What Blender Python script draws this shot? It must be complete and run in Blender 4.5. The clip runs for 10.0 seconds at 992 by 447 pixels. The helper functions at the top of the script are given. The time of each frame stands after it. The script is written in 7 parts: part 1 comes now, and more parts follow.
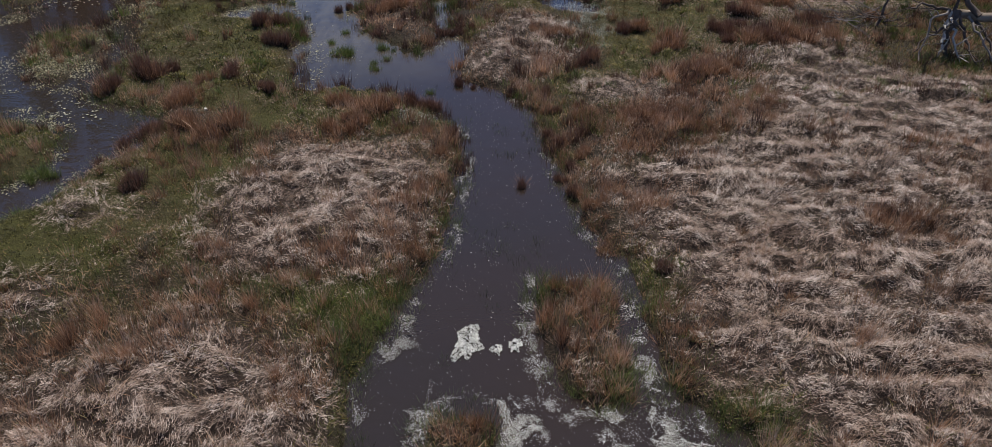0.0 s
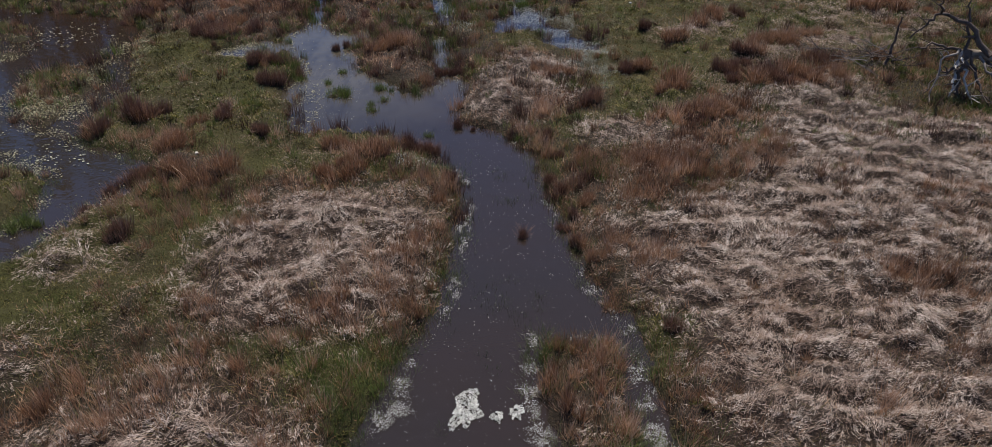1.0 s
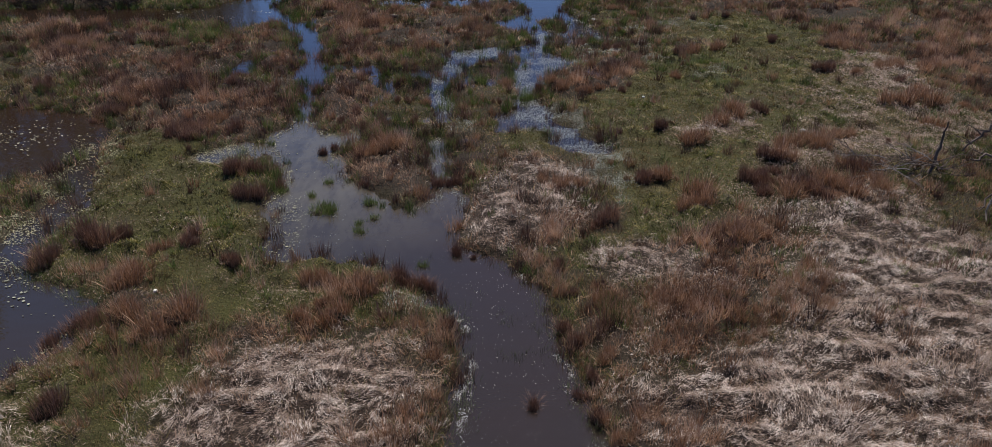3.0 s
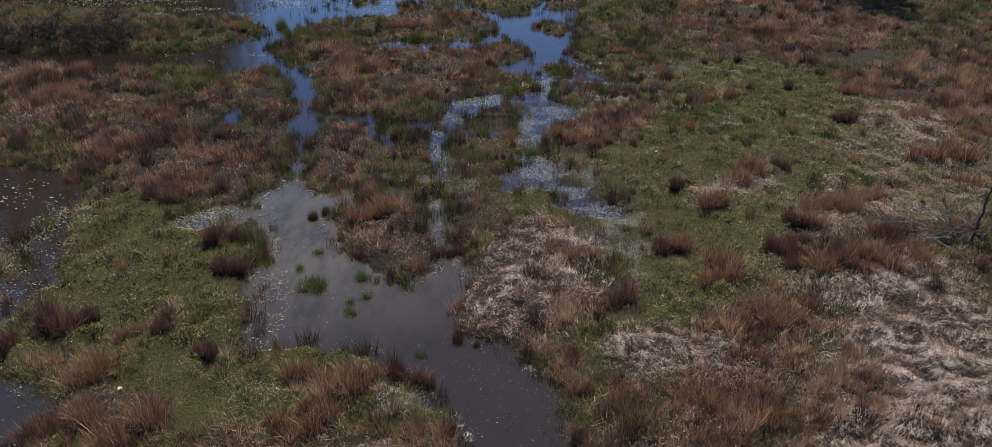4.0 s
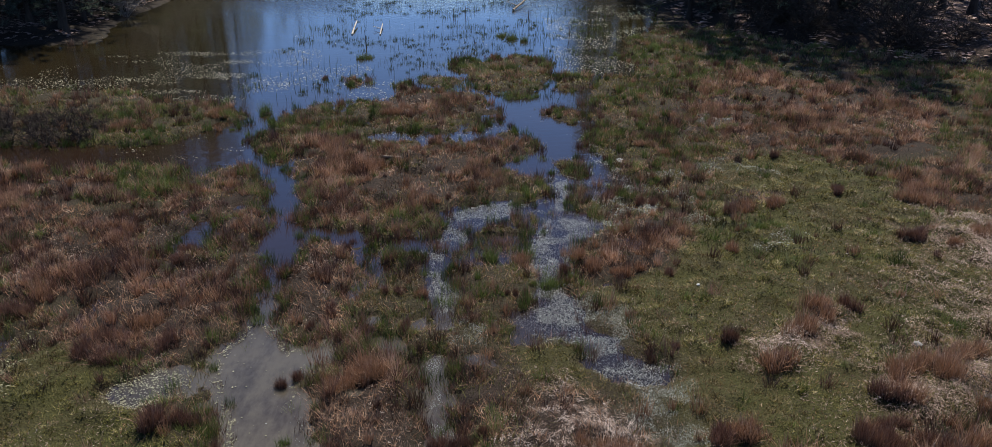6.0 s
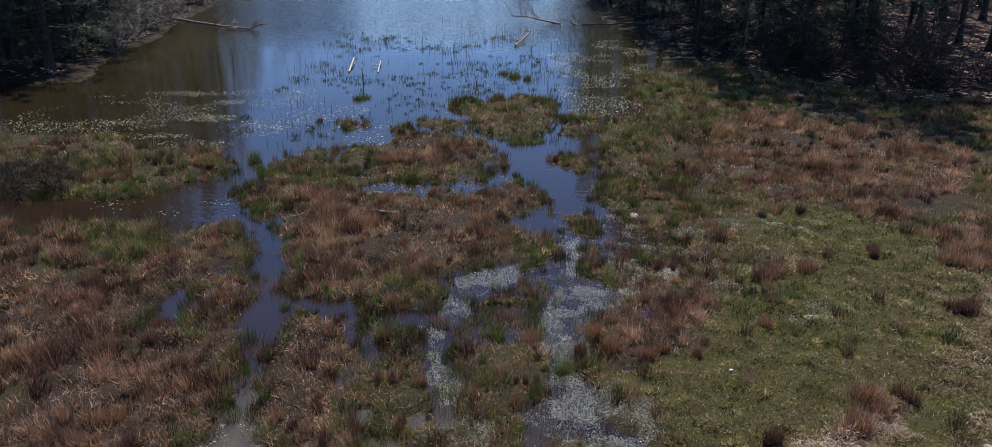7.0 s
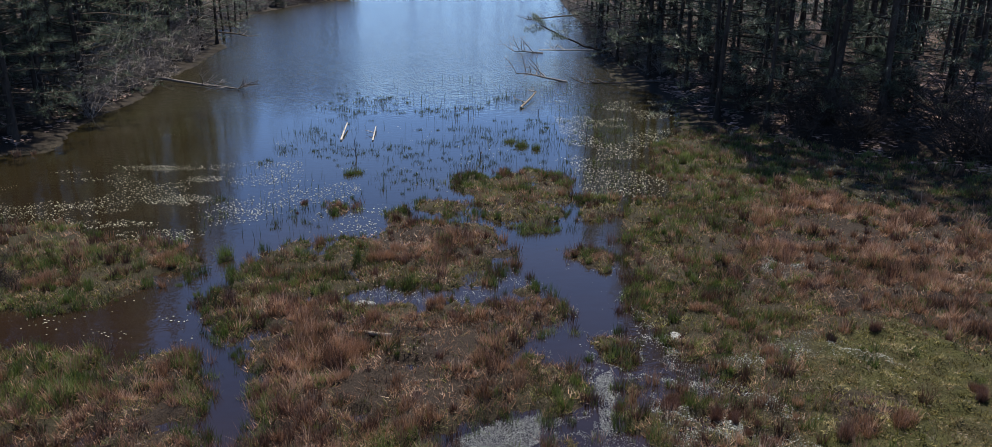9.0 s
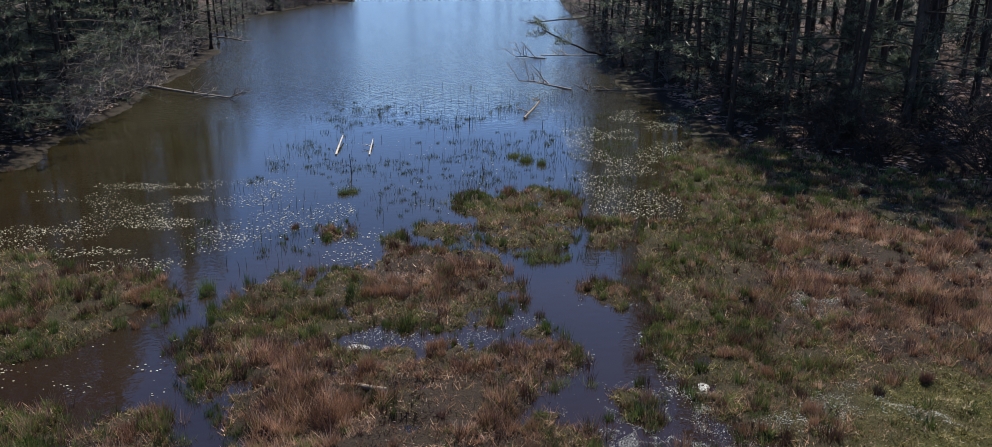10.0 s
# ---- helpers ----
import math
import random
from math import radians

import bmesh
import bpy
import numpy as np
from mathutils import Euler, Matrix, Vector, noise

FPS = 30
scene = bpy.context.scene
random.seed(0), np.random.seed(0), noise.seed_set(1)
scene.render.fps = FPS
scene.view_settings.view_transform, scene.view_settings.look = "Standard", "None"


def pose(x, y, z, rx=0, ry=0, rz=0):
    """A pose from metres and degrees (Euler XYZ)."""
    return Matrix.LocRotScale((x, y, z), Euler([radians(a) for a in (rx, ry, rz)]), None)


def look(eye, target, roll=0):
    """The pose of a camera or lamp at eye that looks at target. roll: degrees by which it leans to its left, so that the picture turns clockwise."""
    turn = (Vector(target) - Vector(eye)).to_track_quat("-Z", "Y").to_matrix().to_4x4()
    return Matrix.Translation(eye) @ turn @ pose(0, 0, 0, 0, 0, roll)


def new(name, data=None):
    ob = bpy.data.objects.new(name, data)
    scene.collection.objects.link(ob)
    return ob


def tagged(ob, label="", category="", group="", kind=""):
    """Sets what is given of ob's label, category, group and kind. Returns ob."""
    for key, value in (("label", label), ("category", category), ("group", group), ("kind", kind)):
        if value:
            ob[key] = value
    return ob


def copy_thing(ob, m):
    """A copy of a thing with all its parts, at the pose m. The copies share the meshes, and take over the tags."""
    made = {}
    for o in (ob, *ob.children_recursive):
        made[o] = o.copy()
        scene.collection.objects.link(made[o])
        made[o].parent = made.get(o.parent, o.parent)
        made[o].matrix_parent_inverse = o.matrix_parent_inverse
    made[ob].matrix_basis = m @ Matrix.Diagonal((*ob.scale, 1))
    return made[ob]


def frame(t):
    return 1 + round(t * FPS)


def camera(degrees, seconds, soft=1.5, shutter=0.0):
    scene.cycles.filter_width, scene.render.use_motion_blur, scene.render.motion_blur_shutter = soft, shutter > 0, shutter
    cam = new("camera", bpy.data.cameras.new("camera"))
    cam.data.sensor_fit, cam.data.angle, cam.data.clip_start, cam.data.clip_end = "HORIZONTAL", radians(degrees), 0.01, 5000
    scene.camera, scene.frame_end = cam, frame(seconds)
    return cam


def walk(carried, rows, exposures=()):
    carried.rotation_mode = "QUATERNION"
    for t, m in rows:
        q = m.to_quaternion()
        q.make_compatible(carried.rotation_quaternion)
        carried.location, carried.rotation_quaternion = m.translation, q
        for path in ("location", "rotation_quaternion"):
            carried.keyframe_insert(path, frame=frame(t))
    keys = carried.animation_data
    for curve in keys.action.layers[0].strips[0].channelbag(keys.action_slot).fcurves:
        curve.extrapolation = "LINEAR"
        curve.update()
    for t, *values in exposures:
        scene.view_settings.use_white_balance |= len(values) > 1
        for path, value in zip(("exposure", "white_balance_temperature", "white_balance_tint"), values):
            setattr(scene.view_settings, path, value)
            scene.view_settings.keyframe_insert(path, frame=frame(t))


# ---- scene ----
cam = camera(62.5, 10.0, soft=0.5)
METRES, EYE, TILT, LEAN, TURN = 14.68, 6.14, 0.0, 0.0, 0.0
ROWS = [
    (0.0, 0.0, 0.0, 0.0, 0.28, -33.96, -0.42),
    (0.5, -0.0003, 0.0153, 0.0001, 0.28, -33.04, -0.42),
    (1.0, -0.0005, 0.0388, 0.002, 0.28, -32.11, -0.43),
    (1.5, -0.001, 0.0684, 0.0051, 0.27, -31.17, -0.45),
    (2.0, -0.0022, 0.1032, 0.0091, 0.26, -30.25, -0.46),
    (2.5, -0.0041, 0.1423, 0.0132, 0.24, -29.33, -0.49),
    (4.0, -0.0126, 0.2826, 0.0261, 0.19, -26.6, -0.48),
    (4.5, -0.0162, 0.3351, 0.0305, 0.17, -25.7, -0.5),
    (5.0, -0.02, 0.3898, 0.0348, 0.14, -24.78, -0.5),
    (5.5, -0.0235, 0.4462, 0.0391, 0.14, -23.87, -0.49),
    (7.0, -0.0363, 0.6234, 0.053, 0.08, -21.11, -0.5),
    (7.5, -0.0414, 0.6842, 0.0579, 0.05, -20.19, -0.48),
    (8.0, -0.0461, 0.7458, 0.0633, 0.02, -19.29, -0.48),
    (8.5, -0.0506, 0.8082, 0.0678, -0.01, -18.46, -0.44),
    (9.0, -0.0554, 0.8704, 0.0724, -0.03, -18.05, -0.42),
    (9.5, -0.0603, 0.9322, 0.0768, -0.06, -18.0, -0.4),
    (10.0, -0.0655, 0.9943, 0.0817, -0.08, -17.99, -0.39),
]
walk(cam, [(t, pose(0, 0, EYE, TILT, LEAN, TURN) @ pose(METRES * x, METRES * y, METRES * z, 90 + pitch, roll, yaw)) for t, x, y, z, yaw, pitch, roll in ROWS],
     exposures=[(0.0, 0.22, 6430, 11), (5.0, 0.40, 6330, 11), (10.0, 0.64, 6310, 11)])

# ---- light ----
SUN_UP, SUN_SIDE = 60.0, 5.0   # degrees above the horizon, and right of straight ahead
world = bpy.data.worlds.new("sky")
scene.world = world
world.use_nodes = True
wn = world.node_tree
sky = wn.nodes.new("ShaderNodeTexSky")
sky.sky_type, sky.sun_disc = "NISHITA", False
sky.sun_elevation, sky.sun_rotation = radians(SUN_UP), radians(SUN_SIDE)
sky.altitude, sky.air_density, sky.dust_density, sky.ozone_density = 2000, 0.7, 0.0, 7.0
wn.links.new(sky.outputs[0], wn.nodes["Background"].inputs["Color"])
wn.nodes["Background"].inputs["Strength"].default_value = 0.125
sun = new("sun", bpy.data.lights.new("sun", "SUN"))
sun.data.energy, sun.data.angle, sun.data.color = 5.0, radians(0.53), (1.0, 0.925, 0.80)
sun.matrix_world = look((100 * math.sin(radians(SUN_SIDE)) * math.cos(radians(SUN_UP)),
                         100 * math.cos(radians(SUN_SIDE)) * math.cos(radians(SUN_UP)),
                         100 * math.sin(radians(SUN_UP))), (0, 0, 0))


# ---- materials ----
def nodes_of(name):
    m = bpy.data.materials.new(name)
    m.use_nodes = True
    nt = m.node_tree
    return m, nt, nt.nodes["Principled BSDF"]


def add(nt, kind, **props):
    n = nt.nodes.new(kind)
    for k, v in props.items():
        if k == "op":
            n.operation = v
        elif k == "blend":
            n.blend_type = v
        elif k == "dtype":
            n.data_type = v
    return n


def ramp(nt, source, stops):
    n = nt.nodes.new("ShaderNodeValToRGB")
    e = n.color_ramp.elements
    while len(e) < len(stops):
        e.new(0.5)
    for el, (p, c) in zip(e, stops):
        el.position, el.color = p, (*c, 1)
    nt.links.new(source, n.inputs[0])
    return n.outputs[0]


def noise_at(nt, scale, detail=3.0, rough=0.55, stretch=None):
    co = nt.nodes.new("ShaderNodeNewGeometry").outputs["Position"]
    if stretch:
        mp = nt.nodes.new("ShaderNodeMapping")
        mp.inputs["Scale"].default_value = stretch
        nt.links.new(co, mp.inputs["Vector"])
        co = mp.outputs[0]
    n = nt.nodes.new("ShaderNodeTexNoise")
    n.inputs["Scale"].default_value, n.inputs["Detail"].default_value, n.inputs["Roughness"].default_value = scale, detail, rough
    nt.links.new(co, n.inputs["Vector"])
    return n.outputs["Fac"]


def mix(nt, fac, a, b, blend="MIX"):
    n = nt.nodes.new("ShaderNodeMix")
    n.data_type, n.blend_type = "RGBA", blend
    for sock, v in ((n.inputs[0], fac), (n.inputs[6], a), (n.inputs[7], b)):
        if isinstance(v, (int, float)):
            sock.default_value = v
        elif isinstance(v, tuple):
            sock.default_value = (*v, 1)
        else:
            nt.links.new(v, sock)
    return n.outputs[2]


def bump(nt, bsdf, height, strength=0.4, dist=0.02):
    b = nt.nodes.new("ShaderNodeBump")
    b.inputs["Strength"].default_value, b.inputs["Distance"].default_value = strength, dist
    nt.links.new(height, b.inputs["Height"])
    nt.links.new(b.outputs[0], bsdf.inputs["Normal"])


def blade_material(name, stops, patch, patch_scale=1.3, rough=0.6, thin=0.25, patch_amount=0.6, broad=None):
    """Grass blades: every blade its own shade, and broad drifts of a second shade."""
    m, nt, bsdf = nodes_of(name)
    att = nt.nodes.new("ShaderNodeAttribute")
    att.attribute_name = "tone"
    own = ramp(nt, att.outputs["Fac"], stops)
    drift = ramp(nt, noise_at(nt, patch_scale, 4.0), [(0.42, (0, 0, 0)), (0.62, (patch_amount,) * 3)])
    col = mix(nt, drift, own, patch)
    if broad:
        col = mix(nt, ramp(nt, noise_at(nt, 0.33, 5.0, 0.6), [(0.45, (0, 0, 0)), (0.64, (0.75,) * 3)]), col, broad)
    nt.links.new(col, bsdf.inputs["Base Color"])
    bsdf.inputs["Roughness"].default_value = rough
    bsdf.inputs["Specular IOR Level"].default_value = 0.3
    tr = nt.nodes.new("ShaderNodeBsdfTranslucent")
    nt.links.new(col, tr.inputs["Color"])
    ms = nt.nodes.new("ShaderNodeMixShader")
    ms.inputs[0].default_value = thin
    nt.links.new(bsdf.outputs[0], ms.inputs[1])
    nt.links.new(tr.outputs[0], ms.inputs[2])
    nt.links.new(ms.outputs[0], nt.nodes["Material Output"].inputs["Surface"])
    return m


def plain_material(name, stops, scale=6.0, rough=0.8, relief=0.4, stretch=None, island=False):
    m, nt, bsdf = nodes_of(name)
    f = noise_at(nt, scale, 5.0, 0.6, stretch)
    col = ramp(nt, f, stops)
    if island:
        rnd = nt.nodes.new("ShaderNodeNewGeometry").outputs["Random Per Island"]
        col = mix(nt, 0.75, col, ramp(nt, rnd, [(0.0, (0.45, 0.45, 0.45)), (1.0, (1.3, 1.3, 1.3))]), "MULTIPLY")
    nt.links.new(col, bsdf.inputs["Base Color"])
    bsdf.inputs["Roughness"].default_value = rough
    bsdf.inputs["Specular IOR Level"].default_value = 0.25
    bump(nt, bsdf, f, relief)
    return m


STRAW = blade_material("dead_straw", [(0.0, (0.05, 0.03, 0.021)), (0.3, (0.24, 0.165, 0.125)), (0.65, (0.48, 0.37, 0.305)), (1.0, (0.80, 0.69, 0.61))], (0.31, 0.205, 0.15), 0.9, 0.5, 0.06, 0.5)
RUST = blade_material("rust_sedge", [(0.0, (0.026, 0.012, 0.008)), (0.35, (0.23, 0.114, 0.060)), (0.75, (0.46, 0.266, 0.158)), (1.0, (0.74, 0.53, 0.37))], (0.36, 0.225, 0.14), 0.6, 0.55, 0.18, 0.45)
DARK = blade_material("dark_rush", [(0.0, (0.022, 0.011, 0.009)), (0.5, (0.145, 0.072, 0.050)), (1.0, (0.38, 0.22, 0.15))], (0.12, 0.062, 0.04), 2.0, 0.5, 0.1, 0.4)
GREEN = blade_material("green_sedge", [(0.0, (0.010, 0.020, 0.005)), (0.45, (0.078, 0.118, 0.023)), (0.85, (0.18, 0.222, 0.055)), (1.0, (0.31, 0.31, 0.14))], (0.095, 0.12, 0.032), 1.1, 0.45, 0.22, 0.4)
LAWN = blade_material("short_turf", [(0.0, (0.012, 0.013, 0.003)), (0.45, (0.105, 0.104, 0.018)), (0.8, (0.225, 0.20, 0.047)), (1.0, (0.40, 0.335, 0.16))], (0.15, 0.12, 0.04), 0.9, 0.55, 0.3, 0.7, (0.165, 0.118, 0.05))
NEEDLES = blade_material("pine_needles", [(0.0, (0.024, 0.036, 0.022)), (0.6, (0.095, 0.128, 0.085)), (1.0, (0.24, 0.275, 0.205))], (0.11, 0.145, 0.12), 0.5, 0.35, 0.4, 0.5)
BARK = plain_material("pine_bark", [(0.35, (0.02, 0.015, 0.012)), (0.65, (0.07, 0.052, 0.042))], 5.0, 0.9, 0.8, (1, 1, 0.25))
TWIG = plain_material("grey_twigs", [(0.3, (0.12, 0.10, 0.09)), (0.7, (0.27, 0.24, 0.22))], 9.0, 0.85, 0.3)
BLEACHED = plain_material("bleached_wood", [(0.3, (0.28, 0.245, 0.21)), (0.7, (0.55, 0.51, 0.46))], 8.0, 0.75, 0.5, (1, 1, 3))
OLD_WOOD = plain_material("old_wood", [(0.3, (0.10, 0.075, 0.055)), (0.7, (0.30, 0.25, 0.20))], 7.0, 0.85, 0.6)
DEAD_WOOD = plain_material("dark_dead_wood", [(0.3, (0.035, 0.025, 0.02)), (0.7, (0.13, 0.10, 0.085))], 8.0, 0.85, 0.6)
LEAVES = plain_material("leaf_litter", [(0.35, (0.18, 0.11, 0.085)), (0.65, (0.58, 0.41, 0.35))], 9.0, 0.8, 0.3, None, True)
FOAM = plain_material("white_foam", [(0.35, (0.42, 0.42, 0.38)), (0.65, (0.78, 0.78, 0.74))], 14.0, 0.65, 0.3, None, True)
SCUM = plain_material("floating_scum", [(0.35, (0.22, 0.235, 0.215)), (0.65, (0.38, 0.40, 0.37))], 14.0, 0.7, 0.3, None, True)
WEED = plain_material("pale_weed", [(0.35, (0.14, 0.135, 0.07)), (0.65, (0.34, 0.32, 0.21))], 9.0, 0.7, 0.3, None, True)
PAD = plain_material("lily_pads", [(0.35, (0.20, 0.195, 0.12)), (0.65, (0.44, 0.44, 0.34))], 3.0, 0.4, 0.2, None, True)
ROCK = plain_material("grey_stone", [(0.3, (0.10, 0.095, 0.085)), (0.7, (0.28, 0.27, 0.25))], 14.0, 0.8, 0.6)
STONE = plain_material("pale_stone", [(0.3, (0.5, 0.48, 0.44)), (0.7, (0.8, 0.78, 0.74))], 20.0, 0.7, 0.4)


def ground_material():
    m, nt, bsdf = nodes_of("marsh_soil")
    att = nt.nodes.new("ShaderNodeAttribute")
    att.attribute_name = "cover"
    sep = nt.nodes.new("ShaderNodeSeparateColor")
    nt.links.new(att.outputs["Color"], sep.inputs[0])
    fine = noise_at(nt, 14.0, 6.0, 0.65)
    broad = noise_at(nt, 0.9, 4.0)
    peat = ramp(nt, noise_at(nt, 40.0, 6.0, 0.75), [(0.36, (0.008, 0.006, 0.005)), (0.57, (0.028, 0.020, 0.013)), (0.72, (0.10, 0.07, 0.045))])
    moss = ramp(nt, noise_at(nt, 55.0, 6.0, 0.75), [(0.39, (0.018, 0.018, 0.005)), (0.53, (0.044, 0.044, 0.010)), (0.69, (0.115, 0.10, 0.036))])
    thatch = ramp(nt, noise_at(nt, 45.0, 6.0, 0.75), [(0.38, (0.013, 0.009, 0.007)), (0.57, (0.038, 0.025, 0.018)), (0.74, (0.14, 0.095, 0.066))])
    moss = mix(nt, ramp(nt, broad, [(0.45, (0, 0, 0)), (0.68, (0.5, 0.5, 0.5))]), moss, thatch)
    litter = ramp(nt, fine, [(0.34, (0.02, 0.014, 0.011)), (0.54, (0.085, 0.057, 0.045)), (0.72, (0.31, 0.215, 0.175))])
    col = mix(nt, sep.outputs[0], peat, moss)
    col = mix(nt, sep.outputs[1], col, thatch)
    col = mix(nt, sep.outputs[2], col, litter)
    nt.links.new(col, bsdf.inputs["Base Color"])
    bsdf.inputs["Roughness"].default_value = 0.9
    bsdf.inputs["Specular IOR Level"].default_value = 0.2
    bump(nt, bsdf, fine, 1.0, 0.06)
    return m


def water_material():
    m, nt, bsdf = nodes_of("murky_water")
    pos = nt.nodes.new("ShaderNodeSeparateXYZ")
    place = nt.nodes.new("ShaderNodeNewGeometry").outputs["Position"]
    nt.links.new(place, pos.inputs[0])
    silt = noise_at(nt, 0.12, 4.0)
    upper = nt.nodes.new("ShaderNodeMapRange")
    upper.inputs[1].default_value, upper.inputs[2].default_value = 14.0, 22.0
    nt.links.new(pos.outputs[1], upper.inputs[0])
    # brown silt in the channels, olive in the open lake
    out = nt.nodes.new("ShaderNodeMapRange")
    out.inputs[1].default_value, out.inputs[2].default_value = 26.0, 48.0
    nt.links.new(pos.outputs[1], out.inputs[0])
    col = mix(nt, out.outputs[0], mix(nt, upper.outputs[0], ramp(nt, silt, [(0.4, (0.0235, 0.0188, 0.0155)), (0.6, (0.029, 0.0195, 0.0138))]), ramp(nt, silt, [(0.4, (0.012, 0.008, 0.007)), (0.6, (0.020, 0.011, 0.007))])), ramp(nt, silt, [(0.4, (0.019, 0.015, 0.006)), (0.6, (0.023, 0.020, 0.008))]))
    # a pale film of pollen on the sheltered pool
    dist = nt.nodes.new("ShaderNodeVectorMath")
    dist.operation = "DISTANCE"
    dist.inputs[1].default_value = (-3.2, 17.0, 0.0)
    nt.links.new(place, dist.inputs[0])
    near = nt.nodes.new("ShaderNodeMapRange")
    near.inputs[1].default_value, near.inputs[2].default_value, near.inputs[3].default_value, near.inputs[4].default_value = 1.4, 4.2, 0.5, 0.0
    nt.links.new(dist.outputs["Value"], near.inputs[0])
    film = nt.nodes.new("ShaderNodeMath")
    film.operation = "MULTIPLY"
    nt.links.new(near.outputs[0], film.inputs[0])
    nt.links.new(ramp(nt, noise_at(nt, 1.6, 8.0, 0.72, (1.3, 0.5, 1.0)), [(0.28, (0, 0, 0)), (0.55, (0.85, 0.85, 0.85)), (0.7, (1, 1, 1))]), film.inputs[1])
    col = mix(nt, film.outputs[0], col, (0.15, 0.135, 0.10))
    nt.links.new(col, bsdf.inputs["Base Color"])
    still = nt.nodes.new("ShaderNodeMapRange")
    still.inputs[1].default_value, still.inputs[2].default_value, still.inputs[3].default_value, still.inputs[4].default_value = 30.0, 70.0, 0.03, 0.16
    nt.links.new(pos.outputs[1], still.inputs[0])
    nt.links.new(still.outputs[0], bsdf.inputs["Roughness"])
    bsdf.inputs["IOR"].default_value = 1.5
    ripple = noise_at(nt, 2.6, 3.0, 0.5, (1.1, 1.7, 1.0))
    # the open lake is ruffled by wind, the sheltered channels lie still
    wind = nt.nodes.new("ShaderNodeMapRange")
    wind.inputs[1].default_value, wind.inputs[2].default_value, wind.inputs[3].default_value, wind.inputs[4].default_value = 50.0, 62.0, 0.05, 0.95
    nt.links.new(pos.outputs[1], wind.inputs[0])
    b = nt.nodes.new("ShaderNodeBump")
    b.inputs["Distance"].default_value = 0.09
    nt.links.new(wind.outputs[0], b.inputs["Strength"])
    nt.links.new(ripple, b.inputs["Height"])
    nt.links.new(b.outputs[0], bsdf.inputs["Normal"])
    return m


SOIL, WATER = ground_material(), water_material()

# ---- the plan, in metres: x to the right of the flight line, y along it ----
SHORE = {   # the lake"s outline, in four stretches
    "marsh": [(-11.01, 25.84), (-10.89, 26.6), (-10.21, 26.91), (-9.2, 26.85), (-8.6, 26.94), (-8.15, 26.88), (-7.46, 27.11), (-6.85, 26.98), (-6.3, 27.29), (-6.86, 28.51), (-7.26, 29.22), (-6.95, 30.09), (-7.05, 31.48), (-6.8, 32.42), (-6.89, 31.38), (-6.67, 32.27), (-6.31, 33.03), (-5.65, 33.51), (-4.91, 33.74), (-4.48, 33.53), (-3.97, 33.8), (-3.87, 34.73), (-3.3, 35.03), (-2.29, 34.95), (-0.95, 34.88), (-0.59, 34.13), (-0.64, 32.91), (-0.03, 32.33), (-0.13, 31.41), (-0.6, 30.99), (-0.67, 30.56), (0.01, 30.73), (0.65, 29.46), (0.98, 28.97), (0.73, 28.4), (0.33, 28.15), (0.04, 27.38), (0.23, 26.86), (0.37, 26.42), (1.13, 25.87)],
    "east": [(3.3, 25.89), (2.69, 26.29), (2.57, 27.09), (2.3, 27.93), (2.16, 28.41), (1.97, 29.25), (2.18, 31.09), (2.42, 32.96), (2.72, 34.84), (3.34, 37.34), (4, 37.6), (4.61, 37.8), (5.13, 39.33), (4.65, 40.94), (5.27, 43.34), (5.53, 45.51), (7.08, 47.21), (7.93, 51.84), (8.27, 54.05), (7.94, 58.84), (6.37, 60.93), (6.58, 68.78)],
    "far": [(9.11, 95.82), (9.7, 134.56), (10.8, 166.88), (12.6, 190), (20, 330), (-60, 330), (-24.5, 159.85), (-28.75, 151.27), (-30.94, 138.93), (-31.88, 122.41), (-29.12, 99.95), (-25.08, 87.38), (-22.53, 80.55), (-22.1, 75.93), (-21.03, 68.97), (-20.62, 62.12), (-19.4, 56.79), (-18.84, 54.1), (-19.25, 51.69), (-18.85, 48.26), (-17.73, 43.69), (-18.3, 42.48), (-32, 42), (-32, 36)],
    "west": [(-13.76, 34.56), (-12.51, 34.68), (-11.26, 33.16), (-9.92, 33.27), (-8.88, 32.58), (-7.89, 31.58), (-7.86, 30.37), (-8.6, 30.17), (-8.77, 29.4), (-9.21, 28.77), (-10.24, 28.45), (-30, 28.4), (-11.6, 26.88)],
}
